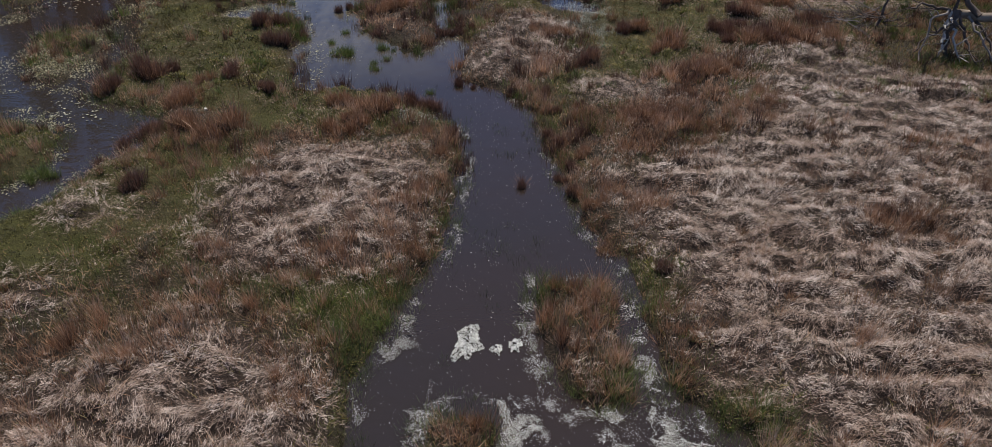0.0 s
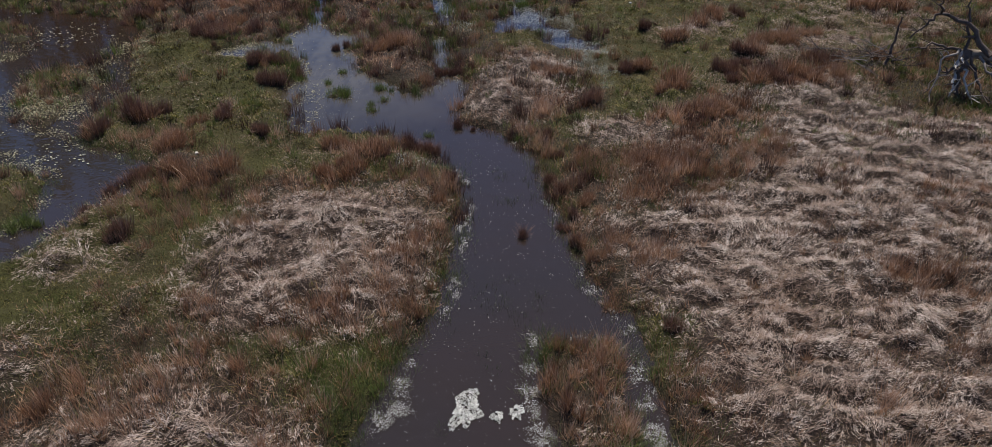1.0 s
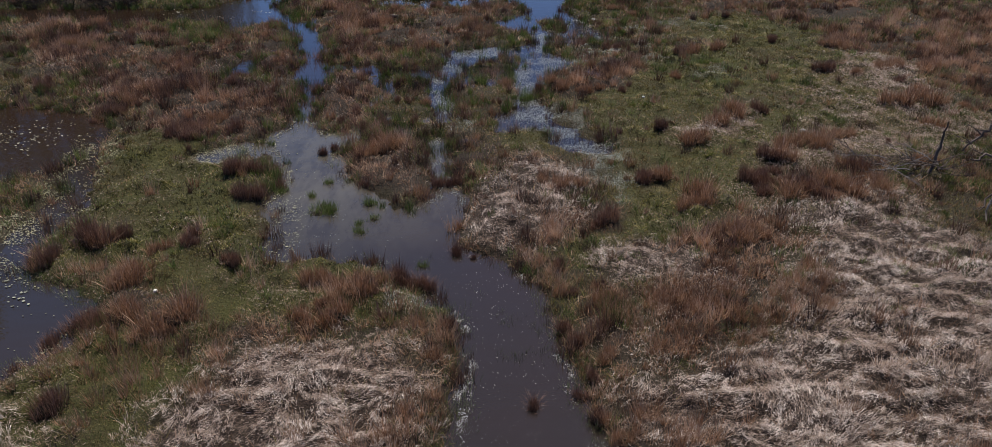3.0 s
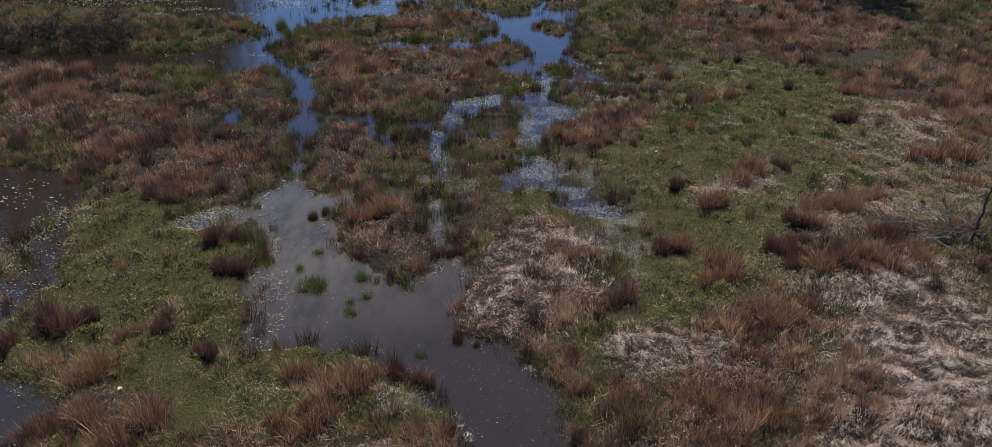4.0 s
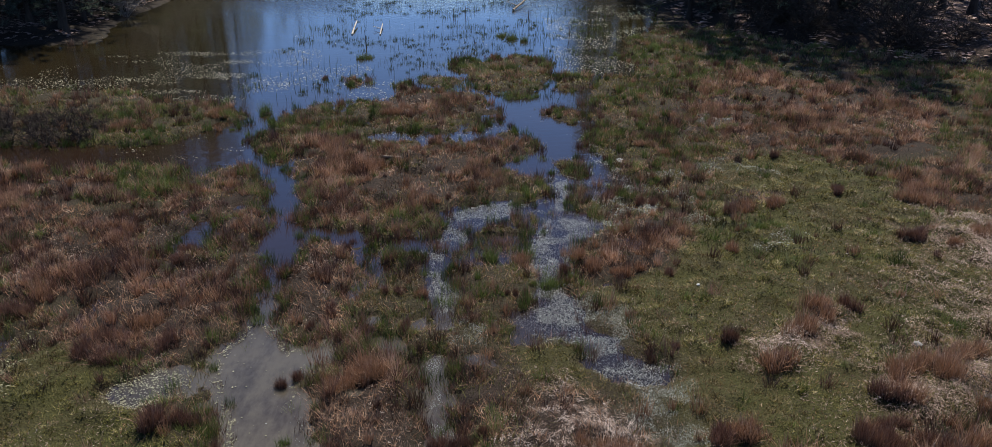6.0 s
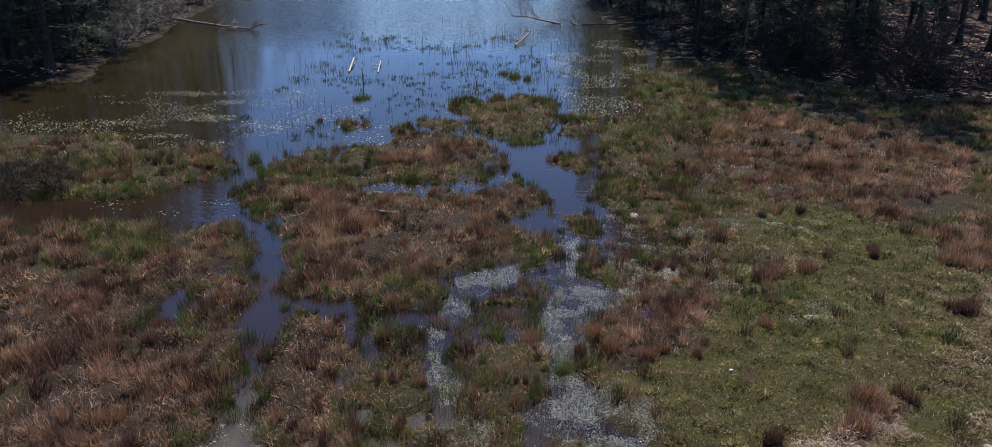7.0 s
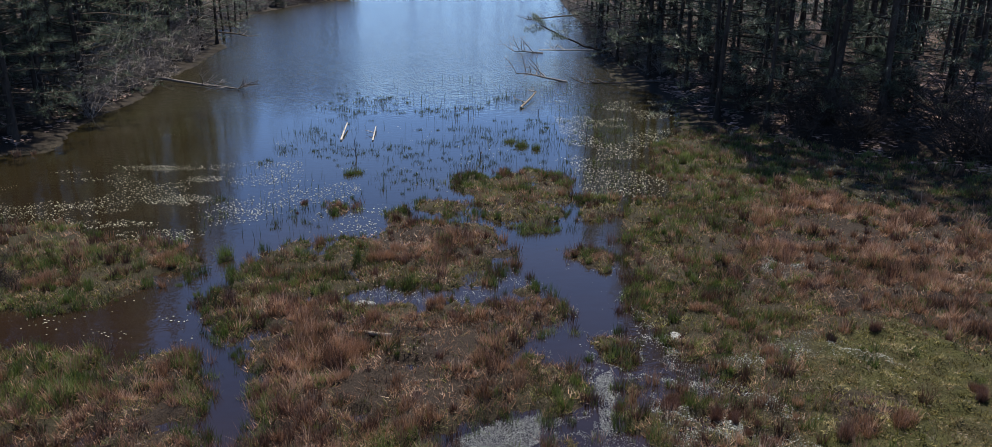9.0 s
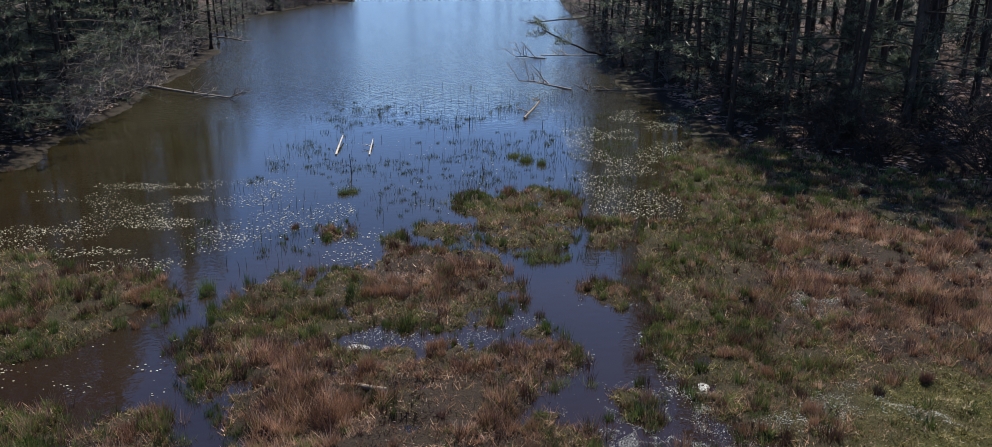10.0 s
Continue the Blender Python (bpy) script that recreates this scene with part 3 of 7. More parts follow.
GREENS = {
    "arm": [(-0.94, 22.34), (0, 22.99), (0.3, 20.19), (-0.53, 19.7), (-0.97, 20.66)],
    "islet_rim": [(0.34, 7.73), (0.54, 8.11), (0.6, 7.44), (0.48, 6.58), (0.37, 6.78)],
    "islet_foot": [(1.18, 6.2), (1.51, 6.39), (1.55, 5.89), (1.32, 5.76), (1.11, 5.8)],
    "bank_slip": [(1.64, 7.94), (2.09, 8.07), (2.02, 7.46), (1.7, 7), (1.58, 7.22)],
    "bank_foot": [(1.77, 6.54), (2.09, 6.6), (2.16, 6.12), (1.82, 6.07)],
    "bank_end": [(2.15, 5.77), (2.88, 5.86), (2.79, 5.32), (2.3, 5.32)],
    "west_bank_foot": [(-2.27, 7.51), (-1.37, 7.55), (-1.07, 7.41), (-1.27, 6.71), (-1.47, 6.21), (-1.83, 6.75)],
    "isle_north": [(-6.25, 29.29), (-6.78, 31.32), (-6.45, 32.49), (-3.96, 32.88), (-3.5, 30.08), (-4.41, 29.19), (-5.8, 29.07)],
    "east_bank": [(2.62, 32.44), (4.88, 36.77), (8.4, 38.66), (7.32, 34.2), (5.44, 32.83), (6.1, 30.07), (5.72, 28.24), (3.93, 27.02), (3.07, 27), (2.38, 28.17), (2.23, 29.97)],
    "marsh": [(-3.2, 22.35), (-1.44, 21.96), (0.36, 24.24), (0.49, 22.52), (0, 21.3), (-1.38, 20.92), (-1.41, 19.93), (-2.58, 19.92)],
    "marsh_low": [(-2.4, 17.86), (-2.81, 21.89), (-1.55, 21.92), (-1.29, 18.14)],
    "bay": [(-9.3, 25.07), (-9.79, 26.62), (-8.28, 26.65), (-7.64, 25.74), (-7.91, 24.8)],
    "west_bank": [(-12.11, 29.14), (-13.45, 32), (-9.44, 32.72), (-8.24, 31.28), (-9.27, 29.93), (-9.68, 28.97)],
    "outer_bank": [(-10.46, 28.83), (-12.94, 33.13), (-10.5, 31.61), (-8.09, 31.65), (-8.65, 30.29), (-9.25, 28.85)],
    "tip": [(-0.36, 24.51), (-0.09, 25.72), (0.87, 26.07), (0.77, 24.82), (0.25, 24.38)],
    "arm_isle": [(1.02, 24.12), (1.34, 25.43), (1.93, 25.93), (2.81, 25.62), (2.69, 24.28), (2.03, 24)],
    "fringe": [(-7.24, 28.95), (-7.14, 29.42), (-6.49, 29.57), (-6.21, 28.88), (-6.12, 27.88), (-6.43, 27.88)],
    "creek_top": [(-9.84, 19.34), (-10.72, 20.95), (-9.84, 21.34), (-8.29, 19.99), (-8.24, 19.08)],
    "far_bank": [(3.04, 35.76), (5.11, 38.78), (6.17, 44.5), (9.37, 45.61), (10.1, 41.07), (7.28, 38.82), (5.71, 34.8), (3.1, 31.81)],
}
SCUMMY = {
    "mud_rim": [(-8.45, 13.51), (-8.99, 14.5), (-9.42, 15.79), (-9.25, 15.97), (-8.7, 14.66), (-7.78, 13.8), (-7.67, 13.04)],
    "mud": [(-8.37, 14.07), (-7.93, 14.68), (-8.09, 15.65), (-8, 16.74), (-8.32, 17.94), (-7.9, 17.95), (-7.53, 16.38), (-6.91, 14.7), (-7.16, 13.67), (-7.21, 13), (-7.6, 12.99)],
    "bank_rim": [(-7.19, 14.52), (-7.31, 15.63), (-7.41, 16.62), (-7.62, 17.52), (-7.87, 18.53), (-7.7, 18.67), (-7.35, 17.64), (-7.3, 16.84), (-7.21, 16.01), (-7.05, 14.6)],
    "lawn_rim": [(-8.26, 12.24), (-7.69, 12.26), (-6.77, 11.49), (-6.51, 10.63), (-6.64, 10.04), (-6.96, 9.69), (-7.03, 9.82), (-6.74, 10.16), (-6.65, 10.74), (-6.86, 11.42), (-7.59, 11.98), (-8.14, 12.01)],
    "corner": [(-10.32, 16.31), (-9.85, 16.69), (-10.07, 17.9), (-11.34, 18.3)],
    "flat": [(-0.09, 19.11), (0.37, 20.2), (0.2, 21.78), (0.92, 23.45), (2.34, 24.04), (1.92, 22.91), (1.14, 22.19), (0.88, 20.21), (1.83, 19.45), (1.94, 18.88), (1.48, 18.4), (2.25, 17.76), (1.98, 17.42), (1.07, 17.64), (1.2, 18.53), (0.56, 18.65)],
    "tail": [(1.5, 17.6), (2.3, 17.5), (2.35, 16.5), (2.4, 15.7), (1.75, 15.6), (1.55, 16.5)],
    "thread": [(1.95, 15.79), (2.1, 15.79), (2.11, 14.75), (2.01, 14.67)],
    "string": [(1.89, 25.02), (3.06, 24.7), (3.73, 23.99), (4.21, 23.63), (4.08, 23.23), (3.1, 23.88), (1.97, 24.18)],
    "north_string": [(2.77, 26.29), (4.25, 26.93), (5.47, 27.71), (6.66, 26.41), (6.55, 25.96), (5.45, 26.79), (3.95, 26.16), (2.86, 25.63)],
    "lawn_fleck": [(4.62, 22.16), (5.62, 22.92), (5.87, 22.51), (4.92, 21.93)],
    "lawn_fleck_two": [(4.92, 22.37), (5.54, 22.83), (5.84, 22.5), (5.06, 22.16)],
    "far_fleck": [(9.57, 28.5), (11.58, 29.27), (12.16, 28.46), (10.88, 27.63), (9.51, 27.84)],
    "shore": [(2.28, 29.73), (2.43, 27.96), (2.86, 26.63), (3.25, 25.79), (4.07, 24.88), (4.53, 24.32), (3.83, 24.44), (2.96, 25), (2.52, 26.28), (2.18, 27.75)],
    "sedge_gap": [(5.44, 31.36), (6.2, 32.24), (6.84, 31.4), (6.01, 30.32)],
    "spit": [(-1.15, 18.54), (-1.06, 19.09), (-0.51, 18.96), (-0.62, 18.47)],
    "wet_spot": [(-5.91, 17.04), (-5.54, 17.51), (-5.23, 17.76), (-4.95, 17.81), (-4.82, 17.38), (-5.06, 17.06), (-5.42, 16.87)],
    "pool_west": [(-3.53, 13.37), (-4.04, 15.15), (-3.51, 15.51), (-2.88, 14.36), (-2.03, 13.41)],
    "pool_low": [(-1.5, 11.92), (-1.55, 12.42), (-0.9, 12.27), (-0.73, 11.93)],
    "woods_edge": [(10.63, 41.89), (12.11, 42.78), (12.18, 39.62), (12.55, 37.65), (10.84, 36.45), (10.55, 38.23)],
    "bay": [(-14.84, 32.57), (-16.83, 36.06), (-15.2, 35.32), (-12.98, 35.78), (-13.93, 32.91)],
}
PALE = {
    "peninsula": [(-0.57, 15.03), (-0.15, 15.75), (0.27, 16.98), (0.61, 17.44), (0.98, 16.56), (1.37, 15.41), (0.99, 14.42), (0.43, 13.69), (0.09, 13.68), (-0.33, 13.96)],
    "centre": [(-2.77, 16.19), (-2.78, 17.14), (-2.22, 17.39), (-1.76, 17.16), (-1.68, 16.31), (-2.14, 16)],
    "river_foot": [(-6.13, 20.85), (-6.2, 21.49), (-5.9, 21.79), (-5.59, 21.22), (-5.81, 20.77)],
    "centre_west": [(-4.07, 20.05), (-4.1, 21.24), (-3.48, 21.63), (-3.19, 20.72), (-3.43, 20.06)],
    "west": [(-9.33, 20.3), (-9.44, 21.34), (-8.45, 21.94), (-8, 20.84), (-8.67, 19.99)],
    "west_low": [(-5.64, 18.85), (-5.73, 19.74), (-5.07, 19.6), (-4.81, 18.87)],
    "far_west": [(-11.02, 21.49), (-12.14, 23.54), (-11.25, 23.57), (-10.31, 22.29)],
    "isle": [(-3.02, 26.87), (-2.67, 27.65), (-1.78, 27.47), (-1.99, 26.36)],
    "isle_top": [(-3.52, 32.27), (-3.33, 33.88), (-2.14, 33.25), (-2.4, 31.71)],
    "far_east": [(9.48, 29.91), (10.72, 32.67), (13.85, 32.75), (11.99, 29.49)],
    "far_bank": [(5.36, 30.8), (6.07, 32.04), (6.73, 31.5), (5.93, 30.49)],
    "east_slope": [(1.45, 12.71), (2.04, 13.85), (2.82, 13.59), (3.56, 13.34), (4.64, 14.47), (5.54, 15.13), (6.84, 15.87), (7.32, 15.51), (6.16, 13.37), (4.78, 13.36), (3.69, 12.55)],
    "south_meadow": [(-5.26, 13.74), (-5.59, 14.31), (-4.8, 14.33), (-4.26, 13.76), (-4.53, 13.35)],
    "bank_top": [(1.06, 9.49), (1.34, 10.73), (1.87, 12.09), (2.92, 13.08), (4.18, 13.77), (3.63, 11.37), (1.99, 10.28), (1.57, 9.42)],
    "east_thatch": [(9.22, 24.15), (10.76, 23.5), (10.59, 21.57), (10, 19.31), (8.36, 19.72), (8.8, 21.52), (8.4, 22.37)],
    "east_thatch_low": [(5.19, 17.74), (5.88, 17.51), (7.33, 18.28), (8.87, 18.39), (8.92, 17.45), (6.62, 16.95), (5.39, 16.5), (4.79, 16.7)],
    "lawn_thatch": [(3.48, 18.6), (4.26, 18.9), (5.66, 19.51), (5.26, 18.64), (4.33, 17.84), (3.4, 17.7)],
}
PETALS = {
    "front_east": [(0.09, 5.83), (0.43, 5.75), (0.54, 5.3), (0.12, 5.29)],
    "front_west": [(-0.79, 5.28), (-0.82, 5.65), (-0.59, 5.95), (-0.14, 6.08), (0.09, 5.83), (-0.2, 5.91), (-0.58, 5.78), (-0.66, 5.29)],
    "islet_rim": [(0.26, 7.55), (0.48, 8.05), (0.51, 7.44), (0.45, 6.58), (0.6, 6.19), (0.45, 6.19), (0.33, 6.57), (0.31, 7.21)],
    "streak": [(0.47, 5.92), (0.63, 5.84), (0.78, 5.67), (0.74, 5.59), (0.56, 5.75)],
    "south": [(1.03, 5.67), (1.14, 5.8), (1.45, 5.72), (1.45, 5.31), (1.02, 5.3)],
    "south_east": [(1.52, 5.76), (2.07, 5.67), (2.33, 5.32), (1.45, 5.31)],
    "gully": [(1.59, 7.81), (1.66, 7.22), (1.78, 6.21), (1.75, 5.81), (1.59, 5.85), (1.53, 6.59)],
    "west_rim": [(-1.5, 6.06), (-1.3, 6.41), (-1.2, 6.71), (-1.05, 7.32), (-0.93, 7.25), (-0.95, 6.68), (-1.16, 6.51), (-1.33, 6.12)],
}
WOODS_RIGHT = [(20.5, 332), (11.5, 184), (8.6, 111), (7.8, 77.6), (8.4, 68.8), (8.9, 54.2), (10.0, 46), (12.0, 44), (14, 42.5), (17.0, 40), (26, 33), (90, 20), (200, 60), (200, 500), (20, 500)]
WOODS_LEFT = [(-90, 30), (-30, 40), (-19.2, 43.4), (-19.6, 49.8), (-20.2, 57), (-21.4, 62), (-22.8, 74.0), (-25.8, 87), (-29.8, 100), (-32.6, 122), (-31.5, 139), (-29.2, 152), (-25, 160.5), (-60, 332), (21, 332), (21, 500), (-200, 500), (-200, 60)]


def value_noise(x, y, size, seed=0):
    """Smooth noise in 0..1 with lumps of the given size."""
    x, y = x / size, y / size
    ix, iy = np.floor(x), np.floor(y)
    fx, fy = x - ix, y - iy
    fx, fy = fx * fx * (3 - 2 * fx), fy * fy * (3 - 2 * fy)

    def h(a, b):
        s = np.sin(a * 127.1 + b * 311.7 + seed * 74.7) * 43758.5453
        return s - np.floor(s)
    return (h(ix, iy) * (1 - fx) + h(ix + 1, iy) * fx) * (1 - fy) + (h(ix, iy + 1) * (1 - fx) + h(ix + 1, iy + 1) * fx) * fy


def fbm(x, y, size, seed=0):
    return (value_noise(x, y, size, seed) + 0.5 * value_noise(x, y, size / 2, seed + 1) + 0.25 * value_noise(x, y, size / 4, seed + 2)) / 1.75


def inside(poly, x, y):
    """Distance to a polygon's edge, positive inside."""
    p = np.array(poly, float)
    d = np.full(x.shape, 1e9)
    odd = np.zeros(x.shape, bool)
    for (ax, ay), (bx, by) in zip(p, np.roll(p, -1, 0)):
        ex, ey = bx - ax, by - ay
        k = np.clip(((x - ax) * ex + (y - ay) * ey) / (ex * ex + ey * ey + 1e-9), 0, 1)
        d = np.minimum(d, (x - ax - k * ex) ** 2 + (y - ay - k * ey) ** 2)
        odd ^= ((ay > y) != (by > y)) & (x < (bx - ax) * (y - ay) / (by - ay + 1e-12) + ax)
    return np.where(odd, 1, -1) * np.sqrt(d)


def most(polys, x, y):
    out = np.full(x.shape, -1e3)
    for p in polys:
        out = np.maximum(out, inside(p, x, y))
    return out


def step(v, lo, hi):
    k = np.clip((v - lo) / (hi - lo), 0, 1)
    return k * k * (3 - 2 * k)


def plan(x, y):
    """wet (distance into water, negative on land), matted, turf, rusty, woods: how far inside each, at every place."""
    far = np.clip(y / 25, 0.5, 1.3)
    wx = x + far * (0.16 * (fbm(x, y, 1.0, 3) - 0.5) + 0.22 * (fbm(x, y, 0.35, 5) - 0.5) + 0.22 * (value_noise(x, y, 0.15, 7) - 0.5))
    wy = y + far * (0.24 * (fbm(x, y, 1.0, 13) - 0.5) + 0.34 * (fbm(x, y, 0.35, 15) - 0.5) + 0.34 * (value_noise(x, y, 0.15, 17) - 0.5))
    wet = most(WET.values(), wx, wy)
    wet = np.minimum(wet, -most(ISLES.values(), wx, wy))
    zx, zy = x + 0.5 * (fbm(x, y, 0.9, 23) - 0.5), y + 0.7 * (fbm(x, y, 0.9, 33) - 0.5)
    return wet, most(MATTED.values(), zx, zy), most(TURF.values(), zx, zy), most(RUSTY.values(), zx, zy), most([WOODS_RIGHT, WOODS_LEFT], zx, zy)


def lumps_at(x, y):
    """Windrows and hollows of the matted grass."""
    return 0.3 * fbm(x + 0.4 * y, y * 2.0, 0.9, 51) + 0.7 * fbm(x + 0.2 * y, y * 1.7, 0.3, 55)


def relief(x, y, zones):
    """Height of the ground."""
    wet, mat, turf, rust, wood = zones
    land = step(-wet, -0.05, 0.35)
    z = -0.05 - 0.5 * step(wet, 0.0, 1.2) + land * (0.09 + 0.05 * fbm(x, y, 0.8, 41))
    m = step(mat, -0.5, 0.9) * land
    z = z + m * (0.03 + 0.42 * np.clip(lumps_at(x, y) - 0.36, 0, 0.5))
    z = z + step(rust, -0.2, 0.6) * land * 0.20 * np.clip(fbm(x, y, 0.7, 61) - 0.3, 0, 1)
    z = z + step(turf, -0.3, 0.2) * land * (0.18 * np.clip(value_noise(x, y, 0.27, 73) - 0.35, 0, 1) + 0.08 * np.clip(fbm(x, y, 0.9, 75) - 0.45, 0, 1))
    sog = np.maximum(step(most([GREENS["marsh"], GREENS["marsh_low"], GREENS["arm_isle"]], x, y), -0.1, 0.4) * step(fbm(x, y, 0.5, 67), 0.42, 0.56), 0.8 * step(y, 15, 18) * step(-turf, 0.0, 0.4) * step(-mat, 0, 0.4) * step(fbm(x, y, 0.6, 69), 0.6, 0.68))
    z = z - 0.15 * sog * land * step(-wood, 0, 2)
    bank = step(wood, -0.5, 4.0)
    z = z + bank * 0.75 + np.clip(wood - 3, 0, 80) * 0.035 + bank * 0.35 * (fbm(x, y, 2.5, 71) - 0.4)
    return z


def lined(edges):
    return np.unique(np.concatenate([np.arange(a, b, s) for a, b, s in edges]).round(4))


# a fine raster of the plan, from which the plants take their places
RX, RY, RS = -27.0, -6.0, 0.07
gx, gy = np.meshgrid(np.arange(RX, 25, RS), np.arange(RY, 64, RS))
ZONES = plan(gx, gy)
HEIGHT = relief(gx, gy, ZONES)


def pick(field, x, y):
    u, v = np.clip((x - RX) / RS, 0, field.shape[1] - 2), np.clip((y - RY) / RS, 0, field.shape[0] - 2)
    i, j = u.astype(int), v.astype(int)
    a, b = u - i, v - j
    return (field[j, i] * (1 - a) + field[j, i + 1] * a) * (1 - b) + (field[j + 1, i] * (1 - a) + field[j + 1, i + 1] * a) * b


def zones_at(x, y):
    return [pick(f, x, y) for f in ZONES]


def height_at(x, y):
    return float(pick(HEIGHT, np.array([x]), np.array([y]))[0])


# ---- meshes ----
def mesh_of(name, verts, faces, material, smooth=False, tone=None):
    """A mesh out of arrays; all faces have the same number of corners."""
    verts, faces = np.asarray(verts, np.float32), np.asarray(faces, np.int32)
    me = bpy.data.meshes.new(name)
    n, k = faces.shape
    me.vertices.add(len(verts))
    me.vertices.foreach_set("co", verts.ravel())
    me.loops.add(n * k)
    me.loops.foreach_set("vertex_index", faces.ravel())
    me.polygons.add(n)
    me.polygons.foreach_set("loop_start", np.arange(0, n * k, k, dtype=np.int32))
    me.polygons.foreach_set("loop_total", np.full(n, k, np.int32))
    me.polygons.foreach_set("use_smooth", np.full(n, smooth))
    me.materials.append(material)
    if tone is not None:
        me.attributes.new("tone", "FLOAT", "POINT").data.foreach_set("value", np.clip(tone, 0, 1).astype(np.float32))
    me.update()
    me.validate()
    return me


def piece(name, me, parent=None, label=""):
    ob = new(name, me)
    ob.parent = parent
    return tagged(ob, label)


def blades(base, heading, tilt, bend, length, width, two=True):
    """Blades of grass as arrays of corners and triangles: from base, leaning by tilt towards heading, the upper half by bend more."""
    n = len(base)
    hx, hy = np.cos(heading), np.sin(heading)

    def way(t):
        return np.stack([np.sin(t) * hx, np.sin(t) * hy, np.cos(t)], 1)
    turn = heading + np.pi / 2 + RNG.uniform(-0.9, 0.9, n)
    side = np.stack([np.cos(turn), np.sin(turn), np.zeros(n)], 1) * (width / 2)[:, None]
    if two:
        p1 = base + way(tilt) * (length * 0.55)[:, None]
        p2 = p1 + way(tilt + bend) * (length * 0.45)[:, None]
        v = np.stack([base - side, base + side, p1 - side * 0.85, p1 + side * 0.85, p2], 1).reshape(-1, 3)
        f = np.array([[0, 1, 3], [0, 3, 2], [2, 3, 4]])
        return v, (np.arange(n)[:, None, None] * 5 + f).reshape(-1, 3)
    p2 = base + way(tilt + bend / 2) * length[:, None]
    v = np.stack([base - side, base + side, p2], 1).reshape(-1, 3)
    return v, np.arange(n * 3).reshape(-1, 3)


def joined(lots):
    vs, fs, k = [], [], 0
    for v, f in lots:
        vs.append(v)
        fs.append(f + k)
        k += len(v)
    return np.concatenate(vs), np.concatenate(fs)


def tubes(paths, sides=5):
    """Tapered tubes along paths; each path is a list of (x, y, z, radius)."""
    lots = []
    for path in paths:
        p = np.array(path, float)
        d = np.gradient(p[:, :3], axis=0)
        d /= np.linalg.norm(d, axis=1)[:, None] + 1e-9
        ref = np.array([0.0, 0, 1]) if abs(d[0, 2]) < 0.8 else np.array([1.0, 0, 0])
        u = np.cross(d, ref)
        u /= np.linalg.norm(u, axis=1)[:, None] + 1e-9
        w = np.cross(d, u)
        a = np.arange(sides) * 2 * np.pi / sides
        ring = u[:, None, :] * np.cos(a)[None, :, None] + w[:, None, :] * np.sin(a)[None, :, None]
        v = (p[:, None, :3] + ring * p[:, None, 3:4]).reshape(-1, 3)
        m = len(p)
        i, j = np.meshgrid(np.arange(m - 1), np.arange(sides), indexing="ij")
        a0, a1 = i * sides + j, i * sides + (j + 1) % sides
        q = np.stack([a0, a1, a1 + sides, a0 + sides], -1).reshape(-1, 4)
        t = np.concatenate([q[:, [0, 1, 2]], q[:, [0, 2, 3]]])
        caps = np.array([[0, k, k + 1] for k in range(1, sides - 1)] + [[(m - 1) * sides, (m - 1) * sides + k + 1, (m - 1) * sides + k] for k in range(1, sides - 1)])
        lots.append((v, np.concatenate([t, caps])))
    return joined(lots)


RNG = np.random.default_rng(7)


def spread(x0, x1, y0, y1, per_m2):
    n = int((x1 - x0) * (y1 - y0) * per_m2)
    return RNG.uniform(x0, x1, n), RNG.uniform(y0, y1, n)


# ---- ground and water ----
def build_ground():
    xs = lined([(-700, -100, 60), (-100, -34, 6), (-34, -14, 0.5), (-14, -8, 0.2), (-8, 9, 0.1), (9, 14, 0.2), (14, 34, 0.5), (34, 100, 6), (100, 701, 60)])
    ys = lined([(-200, 0, 20), (0, 3, 1), (3, 17, 0.1), (17, 32, 0.13), (32, 48, 0.3), (48, 90, 0.8), (90, 200, 4), (200, 360, 8), (360, 900, 60)])
    x, y = np.meshgrid(xs, ys)
    zones = plan(x, y)
    z = relief(x, y, zones)
    ny, nx = x.shape
    i, j = np.meshgrid(np.arange(ny - 1), np.arange(nx - 1), indexing="ij")
    a = i * nx + j
    me = mesh_of("ground", np.stack([x, y, z], -1).reshape(-1, 3), np.stack([a, a + 1, a + nx + 1, a + nx], -1).reshape(-1, 4), SOIL, True)
    wet, mat, turf, rust, wood = zones
    land = step(-wet, 0.02, 0.3)
    col = np.stack([land * (1 - step(rust, -0.1, 0.4)) * (0.3 + 0.7 * step(turf, -0.3, 0.2)) * step(-wood, 0.3, 1.5), land * np.maximum(step(mat, -0.2, 0.3), 0.5 * step(rust, 0, 0.5)), step(wood, 0.9, 2.6), np.ones_like(x)], -1)
    at = me.attributes.new("cover", "FLOAT_COLOR", "POINT")
    at.data.foreach_set("color", col.astype(np.float32).ravel())
    tagged(new("ground", me), "mossy marsh ground of dark peat and turf", "ground", kind="structure")
    w = mesh_of("water", [(-60, -20, 0), (60, -20, 0), (60, 360, 0), (-60, 360, 0)], [[0, 1, 2, 3]], WATER)
    tagged(new("water", w), "murky brown lake and channel water reflecting sky", "water", kind="structure")


build_ground()


# ---- grasses ----
wgx, wgy = gx + 0.4 * (fbm(gx, gy, 0.7, 27) - 0.5), gy + 0.6 * (fbm(gx, gy, 0.7, 37) - 0.5)
GREENY, PALED = most(GREENS.values(), wgx, wgy), most(PALE.values(), wgx, wgy)
SCUMMED = most(SCUMMY.values(), wgx + 0.3 * (value_noise(gx, gy, 0.22, 29) - 0.5), wgy + 0.4 * (value_noise(gx, gy, 0.22, 39) - 0.5))


